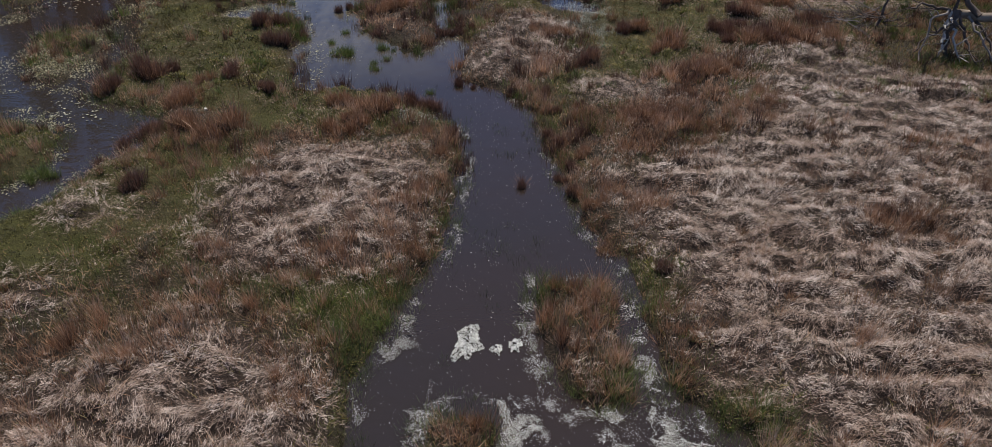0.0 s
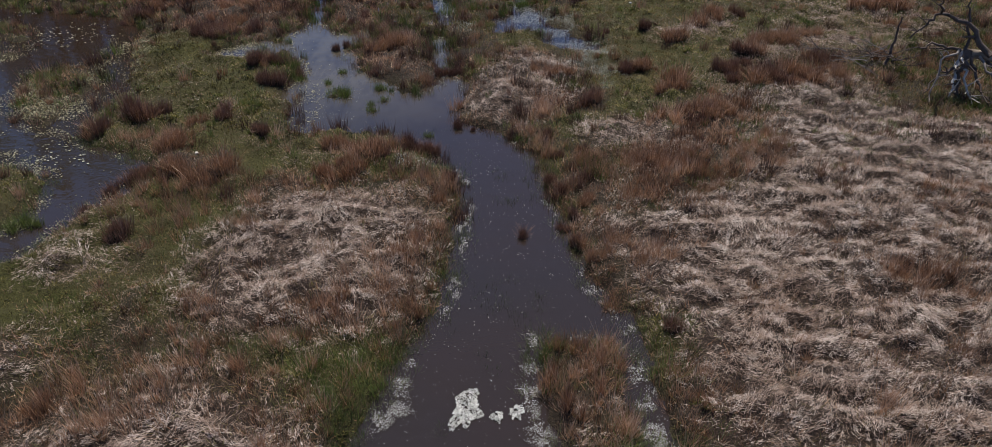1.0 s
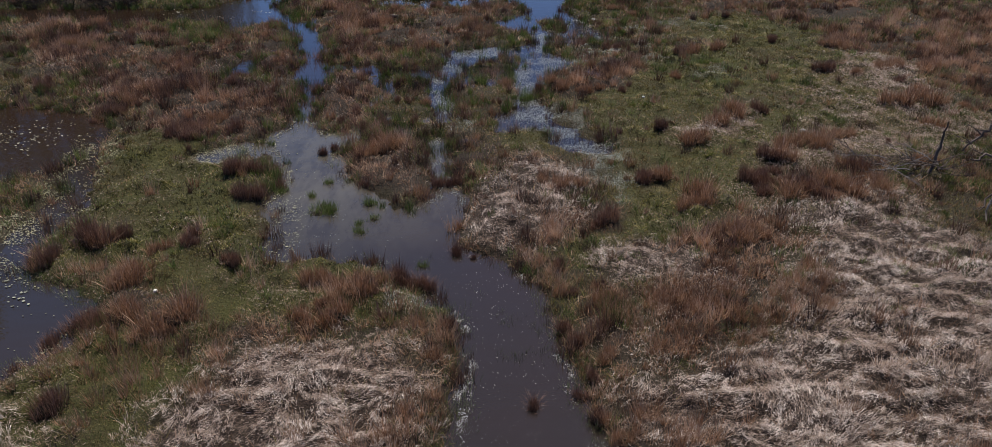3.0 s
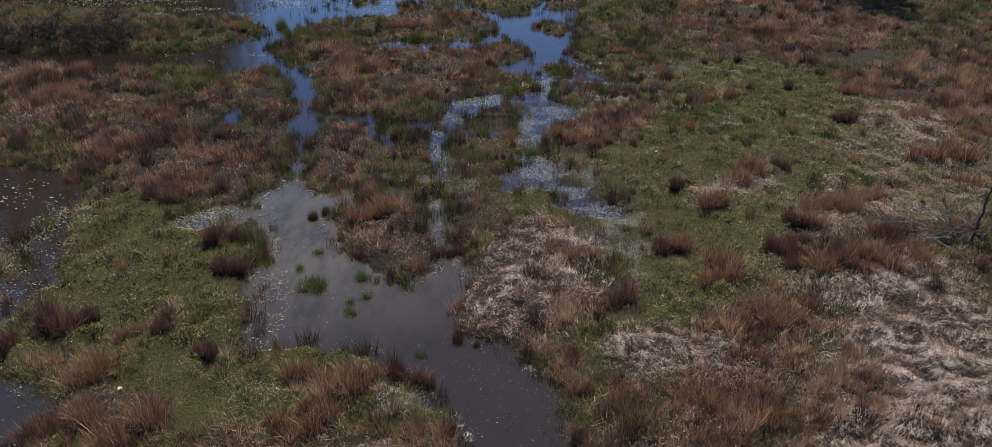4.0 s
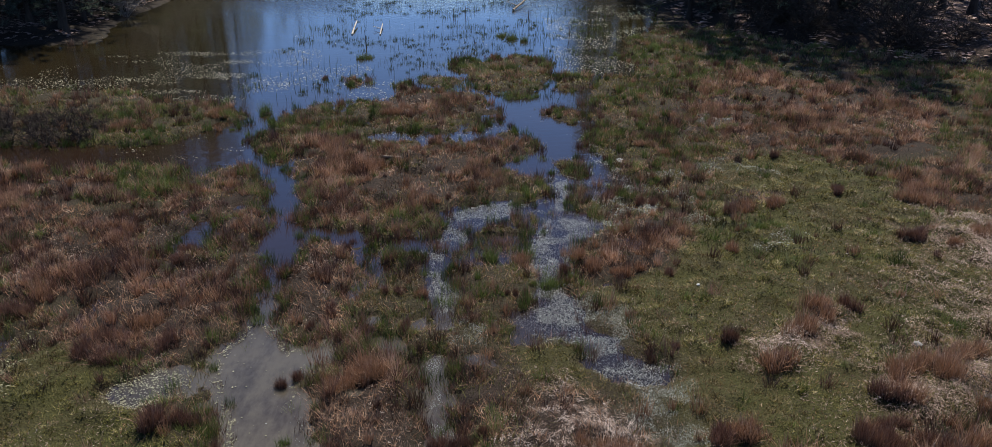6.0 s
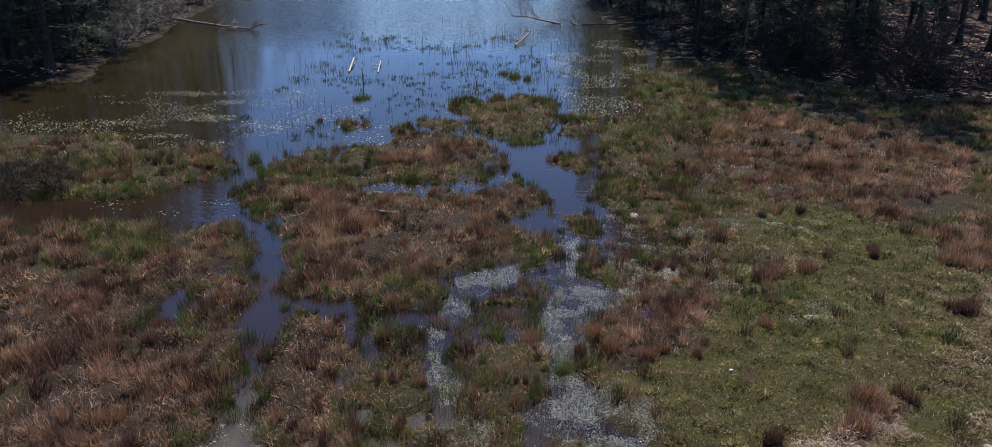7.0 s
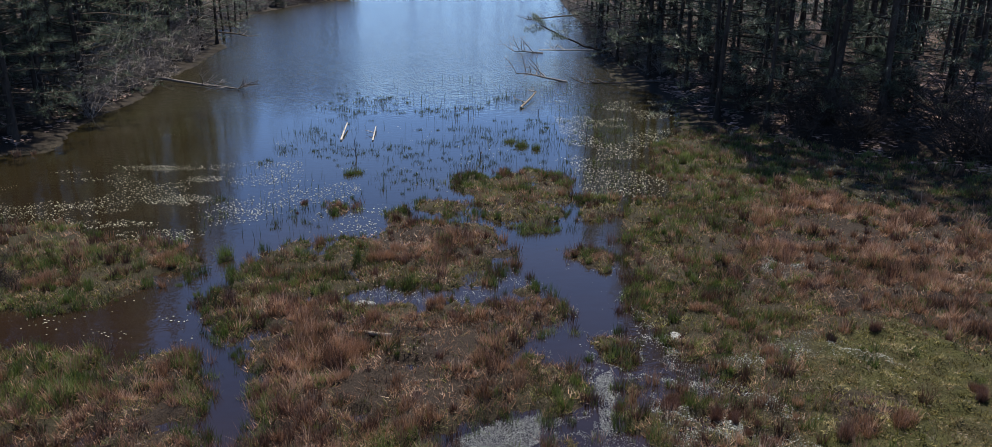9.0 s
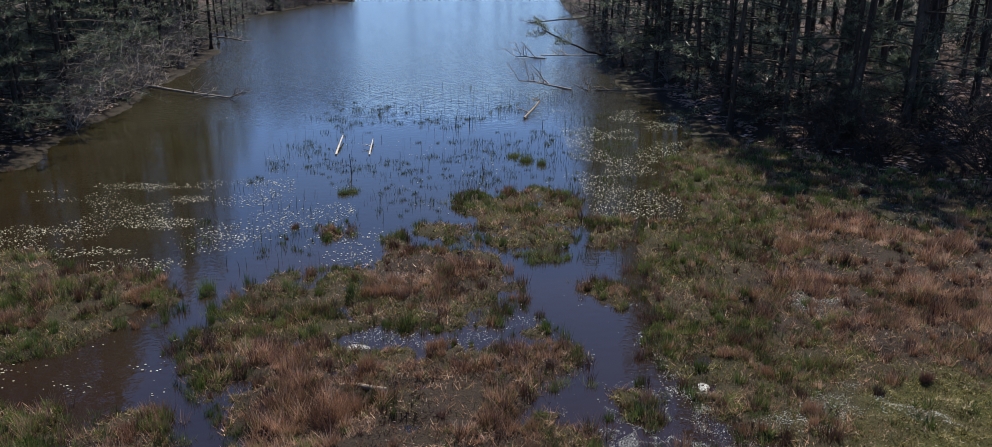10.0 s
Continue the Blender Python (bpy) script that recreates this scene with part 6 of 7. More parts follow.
def pads():
    """Lily pads: loose ones, and rafts of them drawn out along the water."""
    xs, ys = [], []
    for x0, x1, y0, y1, d, lo in ((-14, -4, 31, 42, 80, 0.52), (-24, -9, 34, 38.5, 34, 0.5), (2.0, 9, 35, 56, 110, 0.42), (-12, -6.5, 12, 20, 70, 0.52), (-9, 4, 38, 52, 6, 0.5), (-13, -6, 25.5, 30, 10, 0.5)):
        x, y = spread(x0, x1, y0, y1, d)
        wet = zones_at(x, y)[0]
        k = RNG.random(len(x)) < step(wet, 0.0, 0.1) * step(fbm(x, y * 0.7, 1.4, 131), lo, lo + 0.14)
        xs.append(x[k])
        ys.append(y[k])
    for cx, cy, rx, ry, n in ((-12.6, 41.0, 1.6, 0.4, 330), (-10.6, 39.5, 0.6, 0.4, 160), (-10.5, 37.0, 1.0, 0.5, 420), (-9.8, 33.6, 1.2, 0.5, 260), (-8.4, 35.4, 0.9, 0.9, 200), (-11.6, 34.6, 1.4, 0.3, 240), (-7.6, 37.6, 0.8, 0.8, 120), (-16.2, 35.4, 2.2, 0.9, 700), (-13.6, 36.2, 1.2, 0.3, 160), (-14.5, 39.3, 0.7, 0.15, 50), (-15.6, 40.3, 0.7, 0.2, 30), (-14.4, 46.5, 0.3, 0.2, 10), (-12.2, 56.0, 0.5, 0.2, 14), (-13.9, 53.0, 0.4, 0.2, 10),
                              (-8.6, 39.4, 1.2, 0.8, 150), (-9.4, 45.0, 0.5, 0.3, 18), (-8.5, 27.6, 0.5, 0.2, 16), (-7.2, 28.4, 0.5, 0.4, 22), (-10.2, 28.2, 0.3, 0.15, 14)):
        a, r = RNG.uniform(0, 6.28, n), np.sqrt(RNG.random(n))
        xs.append(cx + rx * r * np.cos(a) + RNG.normal(0, 0.15, n))
        ys.append(cy + ry * r * np.sin(a) + RNG.normal(0, 0.1, n))
    x, y = np.concatenate(xs), np.concatenate(ys)
    flecks("lily_pads", x, y, RNG.uniform(0.010, 0.032, len(x)), PAD, "pale yellow-green lily pads floating on the lake", "lily pads")


def stalks():
    """Thin stems standing out of the open lake, and low green tufts between them."""
    x, y = spread(-10, 6, 33, 64, 5)
    wet = zones_at(x, y)[0]
    k = RNG.random(len(x)) < step(wet, 0.1, 0.4) * step(fbm(x, y, 3.0, 141), 0.35, 0.65)
    x, y = x[k], y[k]
    n = len(x)
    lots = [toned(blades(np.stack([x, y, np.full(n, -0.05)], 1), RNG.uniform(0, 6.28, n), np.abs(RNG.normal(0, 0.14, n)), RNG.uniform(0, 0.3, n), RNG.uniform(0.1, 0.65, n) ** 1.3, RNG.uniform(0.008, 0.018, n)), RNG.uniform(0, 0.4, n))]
    cx, cy = spread(-9.5, 5, 34, 58, 2.4)
    k = (zones_at(cx, cy)[0] > 0.3) & (fbm(cx, cy, 4.0, 143) > 0.46)
    cx, cy = cx[k], cy[k]
    big = RNG.random(len(cx)) ** 3
    m = 26
    bx = np.repeat(cx, m) + RNG.normal(0, 1, len(cx) * m) * np.repeat(0.06 + 0.22 * big, m)
    by = np.repeat(cy, m) + RNG.normal(0, 1, len(cx) * m) * np.repeat(0.06 + 0.30 * big, m)
    n = len(bx)
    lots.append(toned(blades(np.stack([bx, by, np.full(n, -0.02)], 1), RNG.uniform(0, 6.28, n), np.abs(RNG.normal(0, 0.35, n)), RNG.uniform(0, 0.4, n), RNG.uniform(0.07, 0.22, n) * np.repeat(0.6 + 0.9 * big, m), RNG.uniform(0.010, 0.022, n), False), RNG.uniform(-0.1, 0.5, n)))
    grass("water_reeds", lots, GREEN, "thin reeds and tufts standing in the lake")


scum()
foam_patch(-0.30, 6.75, 0.17, 0.30, -0.45, "white clump of foam and petals afloat")
foam_patch(0.02, 6.65, 0.07, 0.09, 0.3, "small white foam clump afloat")
foam_patch(0.22, 6.72, 0.08, 0.12, 0.0, "small white foam clump beside the islet")
foam_patch(2.45, 28.9, 0.11, 0.26, 0.2, "pale yellowish foam clump at bank")
foam_patch(2.85, 27.7, 0.10, 0.22, -0.3, "pale yellowish foam streak at bank")
foam_patch(-3.6, 29.2, 0.22, 0.14, 0.0, "white foam in a marsh inlet")
pads()
stalks()


# ---- dead wood ----
def wander(start, heading, pitch, length, r0, r1, rng, steps=8, curl=0.12):
    p, d = Vector(start), Vector((math.cos(heading) * math.cos(pitch), math.sin(heading) * math.cos(pitch), math.sin(pitch)))
    out = []
    for i in range(steps + 1):
        k = i / steps
        out.append((p.x, p.y, p.z, r0 + (r1 - r0) * k))
        d = (d + Vector((rng.uniform(-curl, curl), rng.uniform(-curl, curl), rng.uniform(-curl, curl)))).normalized()
        p = p + d * (length / steps)
    return out


def branched(b, h, size, rng, twigs=3):
    paths = [b]
    for _ in range(twigs):
        q = b[rng.randint(2, len(b) - 2)]
        t = wander(q[:3], h + rng.uniform(-1, 1), rng.uniform(-0.2, 1.0), size * rng.uniform(0.2, 0.5), q[3] * 0.7, 0.004, rng, 5, 0.25)
        paths.append(t)
        for _ in range(2):
            e = t[rng.randint(1, 4)]
            paths.append(wander(e[:3], h + rng.uniform(-1.5, 1.5), rng.uniform(-0.3, 0.9), size * rng.uniform(0.1, 0.22), e[3] * 0.7, 0.003, rng, 3, 0.3))
    return paths


def log(name, seed, start, heading, pitch, length, r0, r1, material, label, boughs=0, bough=1.0, category="log", curl=0.05, up=0.5):
    rng = random.Random(seed)
    ob = tagged(new(name), label, category)
    ob.location = start
    main = wander((0, 0, 0), heading, pitch, length, r0, r1, rng, 10, curl)
    v, f = tubes([main], 9)
    piece("stem", mesh_of("stem", v, f, material, True), ob)
    for i in range(boughs):
        x, y, z, r = main[rng.randint(7 if length > 5 else 3, 10)]
        h = heading + rng.uniform(-1.6, 1.6)
        b = wander((x, y, z), h, rng.uniform(0.0, 1.2) * up, bough * rng.uniform(0.4, 1.1), min(r, 0.05) * 0.8, 0.006, rng, 6, 0.22)
        v, f = tubes(branched(b, h, bough, rng), 5)
        piece("bough", mesh_of("bough", v, f, material, True), ob)
    return ob


def limb(points, r0, r1, seed, jitter=0.04, parts=5):
    """A crooked limb through a few points."""
    rng = random.Random(seed)
    out = []
    for (a, b) in zip(points, points[1:]):
        for i in range(parts):
            out.append(Vector(a).lerp(Vector(b), i / parts) + Vector([rng.uniform(-jitter, jitter) for _ in range(3)]) * (1 if out else 0))
    out.append(Vector(points[-1]))
    return [(p.x, p.y, p.z, r0 + (r1 - r0) * i / (len(out) - 1)) for i, p in enumerate(out)]


def dead_tree():
    """The bleached dead tree that has fallen into the marsh: trunk raised on its broken boughs."""
    ox, oy = 8.73, 15.3
    ob = tagged(new("dead_tree"), "fallen dark dead tree with bare crooked boughs", "dead tree")
    ob.location = (ox, oy, 0.0)
    rng = random.Random(77)
    v, f = tubes([limb([(3.4, -0.9, 0.9), (1.2, -0.55, 0.85), (0.0, 0.0, 0.8)], 0.12, 0.08, 1, 0.03)], 10)
    piece("trunk", mesh_of("trunk", v, f, OLD_WOOD, True), ob)
    for i, (pts, r, mat) in enumerate((([(0.35, -0.3, 0.85), (0.0, 0.05, 1.3), (-0.75, -0.2, 1.6), (-0.95, -0.5, 1.95)], 0.06, DEAD_WOOD), ([(0, 0, 0.8), (-0.2, -0.25, 0.5), (-0.34, -0.55, 0.12)], 0.065, BLEACHED),
                                       ([(0, 0, 0.78), (-0.5, 0.08, 0.95), (-0.9, 0.0, 0.9)], 0.035, DEAD_WOOD), ([(0.1, -0.05, 0.8), (0.12, -0.45, 0.42), (0.2, -1.0, 0.15)], 0.04, DEAD_WOOD),
                                       ([(-0.15, -0.2, 0.6), (-0.5, -0.3, 0.45), (-0.8, -0.5, 0.2)], 0.03, DEAD_WOOD), ([(0.0, 0.0, 0.85), (0.0, 0.1, 1.4), (-0.1, 0.2, 1.8)], 0.03, DEAD_WOOD),
                                       ([(0.3, -0.3, 0.75), (0.5, -0.8, 0.4), (0.7, -1.4, 0.2)], 0.03, DEAD_WOOD), ([(-0.75, -0.2, 1.6), (-1.0, -0.1, 1.3), (-1.2, -0.2, 1.15)], 0.025, DEAD_WOOD), ([(0.05, -0.05, 0.85), (-0.12, -0.3, 0.45), (-0.1, -0.5, 0.0)], 0.09, DEAD_WOOD),
                                       ([(0.0, 0.0, 0.8), (-0.05, -0.3, 0.55), (0.05, -0.75, 0.05)], 0.045, BLEACHED), ([(0.2, -0.2, 0.8), (0.3, -0.7, 0.55), (0.5, -1.2, 0.05)], 0.028, TWIG), ([(-0.1, 0.0, 0.85), (-0.55, -0.3, 0.75), (-0.75, -0.7, 0.1)], 0.026, TWIG))):
        b = limb(pts, r, 0.012, i + 3)
        h = math.atan2(pts[-1][1] - pts[0][1], pts[-1][0] - pts[0][0])
        v, f = tubes(branched(b, h, 0.8, rng, 4), 6)
        piece("bough", mesh_of("bough", v, f, mat, True), ob, "bleached white bough" if mat is BLEACHED else "")


def brush_pile():
    """A heap of dead twigs."""
    ob = tagged(new("brush_pile"), "heap of dark dead twigs on marsh straw", "brushwood")
    ob.location = (7.4, 16.5, 0.1)
    rng = random.Random(31)
    for i in range(34):
        h = rng.choice((0, 3.14)) + rng.gauss(0, 0.6)
        x = rng.uniform(-0.7, 0.7)
        b = wander((x, rng.uniform(-0.25, 0.25), rng.uniform(0.0, 0.25)), h, rng.uniform(-0.1, 0.45), rng.uniform(0.4, 1.1), rng.uniform(0.008, 0.02), 0.004, rng, 6, 0.22)
        v, f = tubes(branched(b, h, 0.6, rng, 3), 4)
        piece("twig", mesh_of("twig", v, f, DEAD_WOOD if i % 4 else TWIG), ob)
    v, f = tubes([limb([(0.5, 0.0, 0.0), (0.62, 0.05, 0.5), (0.6, 0.0, 1.0)], 0.035, 0.012, 8, 0.02)], 6)
    piece("twig", mesh_of("upright_twig", v, f, DEAD_WOOD, True), ob, "upright dark dead stem")


log("driftwood_log", 1, (-7.1, 45.7, 0.02), 1.64, 0.06, 2.9, 0.045, 0.03, BLEACHED, "bleached white log lying in the lake", curl=0.01)
log("driftwood_log", 2, (-5.8, 45.7, 0.02), 1.66, 0.05, 2.5, 0.035, 0.022, BLEACHED, "bleached white log lying in the lake with stub", 1, 0.5, curl=0.01)
log("driftwood_log", 3, (0.5, 53.5, 0.05), 1.28, 0.08, 3.6, 0.06, 0.045, OLD_WOOD, "weathered brown log rising from the water", 3, 0.7, curl=0.015)
log("fallen_tree", 4, (-22.9, 61.6, 0.5), -0.28, -0.04, 8.2, 0.11, 0.05, TWIG, "fallen grey tree lying from bank into lake", 9, 1.7)
log("fallen_tree", 5, (-28.0, 89.0, 0.7), -0.5, -0.10, 6.0, 0.10, 0.05, OLD_WOOD, "thin fallen trunk lying from bank into lake", 3, 1.2)
log("fallen_tree", 6, (9.5, 77.5, 0.5), 3.2, -0.05, 7.0, 0.07, 0.035, BLEACHED, "fallen pale trunk lying from bank into lake", 4, 1.6)
log("fallen_tree", 7, (9.4, 59.5, 0.5), 2.45, -0.05, 6.4, 0.07, 0.03, DEAD_WOOD, "dark fallen trunk lying from bank into lake", 5, 1.6)
log("fallen_tree", 8, (10.5, 114.0, 0.7), 2.9, -0.02, 7.5, 0.11, 0.05, DEAD_WOOD, "fallen trunk reaching far over the lake", 8, 2.6)
log("sunken_branch", 11, (3.6, 62.8, 0.0), 2.7, 0.02, 3.4, 0.07, 0.03, TWIG, "bare sunken branches sticking up from the lake", 8, 1.8, "branch", 0.1, 1.3)
log("sunken_branch", 12, (3.0, 78.5, 0.0), 2.9, 0.02, 2.4, 0.06, 0.03, TWIG, "bare sunken branches sticking up from the lake", 7, 1.8, "branch", 0.1, 1.2)
log("drift_stick", 13, (-3.45, 27.5, 0.12), -0.3, 0.05, 0.7, 0.05, 0.04, OLD_WOOD, "short weathered stick lying in sedge", 0, 0.5, "stick")
log("dead_snag", 40, (-2.09, 51.96, -0.05), 0.0, 1.5, 0.52, 0.022, 0.010, DEAD_WOOD, "dark dead stem standing in the lake", 1, 0.25, "snag", 0.03)
log("dead_snag", 41, (-2.71, 51.49, -0.05), 0.7, 1.5, 0.49, 0.022, 0.010, DEAD_WOOD, "dark dead stem standing in the lake", 1, 0.25, "snag", 0.03)
log("dead_snag", 42, (1.29, 51.77, -0.05), 1.4, 1.5, 0.35, 0.022, 0.010, DEAD_WOOD, "dark dead stem standing in the lake", 1, 0.25, "snag", 0.03)
log("dead_snag", 43, (-6, 42.78, -0.05), 2.1, 1.5, 0.77, 0.022, 0.010, DEAD_WOOD, "dark dead stem standing in the lake", 1, 0.25, "snag", 0.03)
log("dead_snag", 44, (-1.32, 42.9, -0.05), 2.8, 1.5, 0.49, 0.022, 0.010, DEAD_WOOD, "dark dead stem standing in the lake", 1, 0.25, "snag", 0.03)
log("dead_snag", 45, (3.01, 45.97, -0.05), 3.5, 1.5, 0.70, 0.022, 0.010, DEAD_WOOD, "dark dead stem standing in the lake", 1, 0.25, "snag", 0.03)
log("dead_snag", 46, (-6.59, 54.54, -0.05), 4.2, 1.5, 0.35, 0.022, 0.010, DEAD_WOOD, "dark dead stem standing in the lake", 1, 0.25, "snag", 0.03)
dead_tree()
brush_pile()


def stone(x, y, r, material, label):
    bm = bmesh.new()
    bmesh.ops.create_icosphere(bm, subdivisions=2, radius=r)
    for v in bm.verts:
        v.co *= 0.85 + 0.3 * noise.noise(v.co * (2 / r) + Vector((x, y, 0)))
        v.co.z *= 0.7
    me = bpy.data.meshes.new("stone")
    bm.to_mesh(me)
    bm.free()
    me.materials.append(material)
    ob = tagged(new("stone", me), label, "stone")
    ob.location = (x, y, height_at(x, y) + r * 0.35)


stone(3.22, 20.35, 0.035, STONE, "small white stone on the turf")
stone(-4.84, 12.3, 0.04, STONE, "small white stone among dry grass")
stone(6.2, 18.4, 0.09, ROCK, "grey rounded stone in rusty grass")


# ---- woods ----
def sprays(pts, dirs, count, size, nr):
    """Needle sprays: count flat needles bundles at each point."""
    p, d = np.repeat(np.array(pts), count, 0), np.repeat(np.array(dirs), count)
    s = np.repeat(np.array(size), count)
    n = len(p)
    v, f = blades(p + nr.normal(0, 0.05, (n, 3)), d + nr.normal(0, 0.9, n), nr.uniform(0.4, 1.8, n), nr.uniform(-0.1, 0.4, n), s * nr.uniform(0.45, 1.15, n), s * nr.uniform(0.05, 0.11, n), False)
    return v, f, np.repeat(np.clip(np.repeat(nr.uniform(0.1, 0.8, len(pts)), count) + nr.normal(0, 0.15, n), 0, 1), 3)


def pine(seed, height, low, limbs, tuft, girth, reach_max, label, top=0.34, name="pine_tree"):
    """A pine: tapered trunk, spreading limbs from the height low up, and needle sprays along them."""
    rng = random.Random(seed)
    nr = np.random.default_rng(seed)
    ob = tagged(new(name), label, "tree", "pines of the lakeside woods")
    lean = rng.uniform(-0.03, 0.03)

    def axis(z):
        return lean * z + 0.08 * math.sin(z * 0.5 + seed), 0.07 * math.cos(z * 0.4 + seed)
    trunk = [(*axis(z), z, max(0.02, girth * max(0.0, 1 - z / height) ** 0.8 + (0.08 if z < 0.2 else 0.0))) for z in [-0.6, 0.1, 0.6] + [height * k / 12 for k in range(1, 13)]]
    v, f = tubes([trunk], 9)
    piece("trunk", mesh_of("trunk", v, f, BARK, True), ob)
    paths, pts, dirs, size = [], [], [], []
    for i in range(limbs):
        z = low + (height - low) * ((i + rng.random()) / limbs) ** 1.25
        k = (z - low) / (height - low)
        reach = (reach_max * max(0.0, 1 - k) ** 1.1 + 0.7) * rng.uniform(0.55, 1.1)
        h = i * 2.4 + rng.uniform(-0.5, 0.5)
        b = wander((*axis(z), z), h, rng.uniform(-0.2, 0.2) + 0.35 * k, reach, 0.04, 0.008, rng, 5, 0.14)
        paths.append(b)
        for _ in range(tuft if z < 7 else tuft // 2):
            s = rng.uniform(1.0, 4.99) if z > 7 else 4.99 - 3.4 * rng.random() ** 1.7
            q0, q1 = b[int(s)], b[int(s) + 1]
            e = s - int(s)
            side = rng.gauss(0, 0.3 if z > 7 else 0.2) * reach / 2.5
            pts.append((q0[0] + (q1[0] - q0[0]) * e - math.sin(h) * side, q0[1] + (q1[1] - q0[1]) * e + math.cos(h) * side, q0[2] + (q1[2] - q0[2]) * e + rng.uniform(-0.1, 0.14)))
            dirs.append(h + side * 1.2)
            size.append(0.3 if z < 7 else 2.0 * top)
    for i in range(12):
        z = rng.uniform(0.8, max(low, 2.0))
        paths.append(wander((*axis(z), z), rng.uniform(0, 6.28), rng.uniform(-0.3, 0.2), rng.uniform(0.5, 2.2), 0.022, 0.005, rng, 4, 0.2))
    v, f = tubes([[p[0], p[-1]] if p[0][2] > 7.5 else p[::2] + p[-1:] if len(p) == 6 else p for p in paths], 3)
    tagged(piece("branchwork", mesh_of("branchwork", v, f, BARK), ob, "thin dark bare lower limbs"), kind="stuff")
    v, f, tone = sprays(pts, dirs, 10, size, nr)
    piece("crown", mesh_of("crown", v, f, NEEDLES, tone=tone), ob, "feathery dark green needle sprays")
    return ob


def leaning_pine():
    rng, nr = random.Random(61), np.random.default_rng(61)
    ob = tagged(new("leaning_pine"), "thin pine leaning far out over the lake", "tree")
    ob.location = (8.2, 76.3, 0.25)
    stem = limb([(0, 0, 0), (-2.2, 0.0, 0.55), (-4.2, 0.1, 1.4), (-5.6, 0.1, 2.1)], 0.10, 0.03, 9, 0.04)
    v, f = tubes([stem], 8)
    piece("trunk", mesh_of("trunk", v, f, BARK, True), ob)
    paths, pts, dirs = [], [], []
    for i in range(16):
        q = stem[rng.randint(8, len(stem) - 1)]
        h = math.pi + rng.uniform(-1.4, 1.4)
        b = wander(q[:3], h, rng.uniform(-0.4, 0.9), rng.uniform(0.7, 1.6), 0.02, 0.006, rng, 5, 0.15)
        paths.append(b)
        for _ in range(16):
            e = b[rng.randint(2, 5)]
            pts.append((e[0] + rng.gauss(0, 0.14), e[1] + rng.gauss(0, 0.14), e[2] + rng.gauss(0, 0.08)))
            dirs.append(h)
    v, f = tubes(paths, 4)
    tagged(piece("branchwork", mesh_of("branchwork", v, f, BARK), ob), kind="stuff")
    v, f, tone = sprays(pts, dirs, 9, [0.34] * len(pts), nr)
    piece("crown", mesh_of("crown", v, f, NEEDLES, tone=tone), ob, "blue-green needle sprays")


def bare_shrub(seed, height, label, bark=None):
    rng = random.Random(seed)
    ob = tagged(new("bare_shrub"), label, "shrub", "leafless shrubs on the banks")
    for s in range(8):
        h = rng.uniform(0, 6.28)
        b = wander((rng.uniform(-0.2, 0.2), rng.uniform(-0.2, 0.2), -0.1), h, rng.uniform(0.7, 1.4), height * rng.uniform(0.5, 1), 0.028, 0.010, rng, 7, 0.16)
        paths = [b]
        for _ in range(9):
            q = b[rng.randint(1, 7)]
            c = wander(q[:3], rng.uniform(0, 6.28), rng.uniform(-0.1, 1.2), height * rng.uniform(0.2, 0.5), 0.016, 0.008, rng, 3, 0.25)
            paths.append(c)
            for _ in range(2):
                e = c[rng.randint(1, 3)]
                paths.append(wander(e[:3], rng.uniform(0, 6.28), rng.uniform(-0.3, 1.0), height * rng.uniform(0.1, 0.25), 0.012, 0.007, rng, 2, 0.3))
        v, f = tubes(paths, 3)
        piece("branch", mesh_of("branch", v, f, bark or TWIG), ob)
    return ob


def woods_litter():
    """Dead leaves and twigs on the floor of the woods."""
    xs, ys = [], []
    for x0, x1, y0, y1, d in ((8, 25, 40, 63.5, 34), (-27, -18, 42, 63.5, 26)):
        x, y = spread(x0, x1, y0, y1, d)
        wood = zones_at(x, y)[4]
        k = (wood > 0.0) & (fbm(x, y, 1.2, 171) > 0.42)
        xs.append(x[k])
        ys.append(y[k])
    x, y = np.concatenate(xs), np.concatenate(ys)
    flecks("leaf_litter", x, y, RNG.uniform(0.05, 0.16, len(x)), LEAVES, "pinkish brown dead leaves on woodland floor", "leaves", 0.02, pick(HEIGHT, x, y))


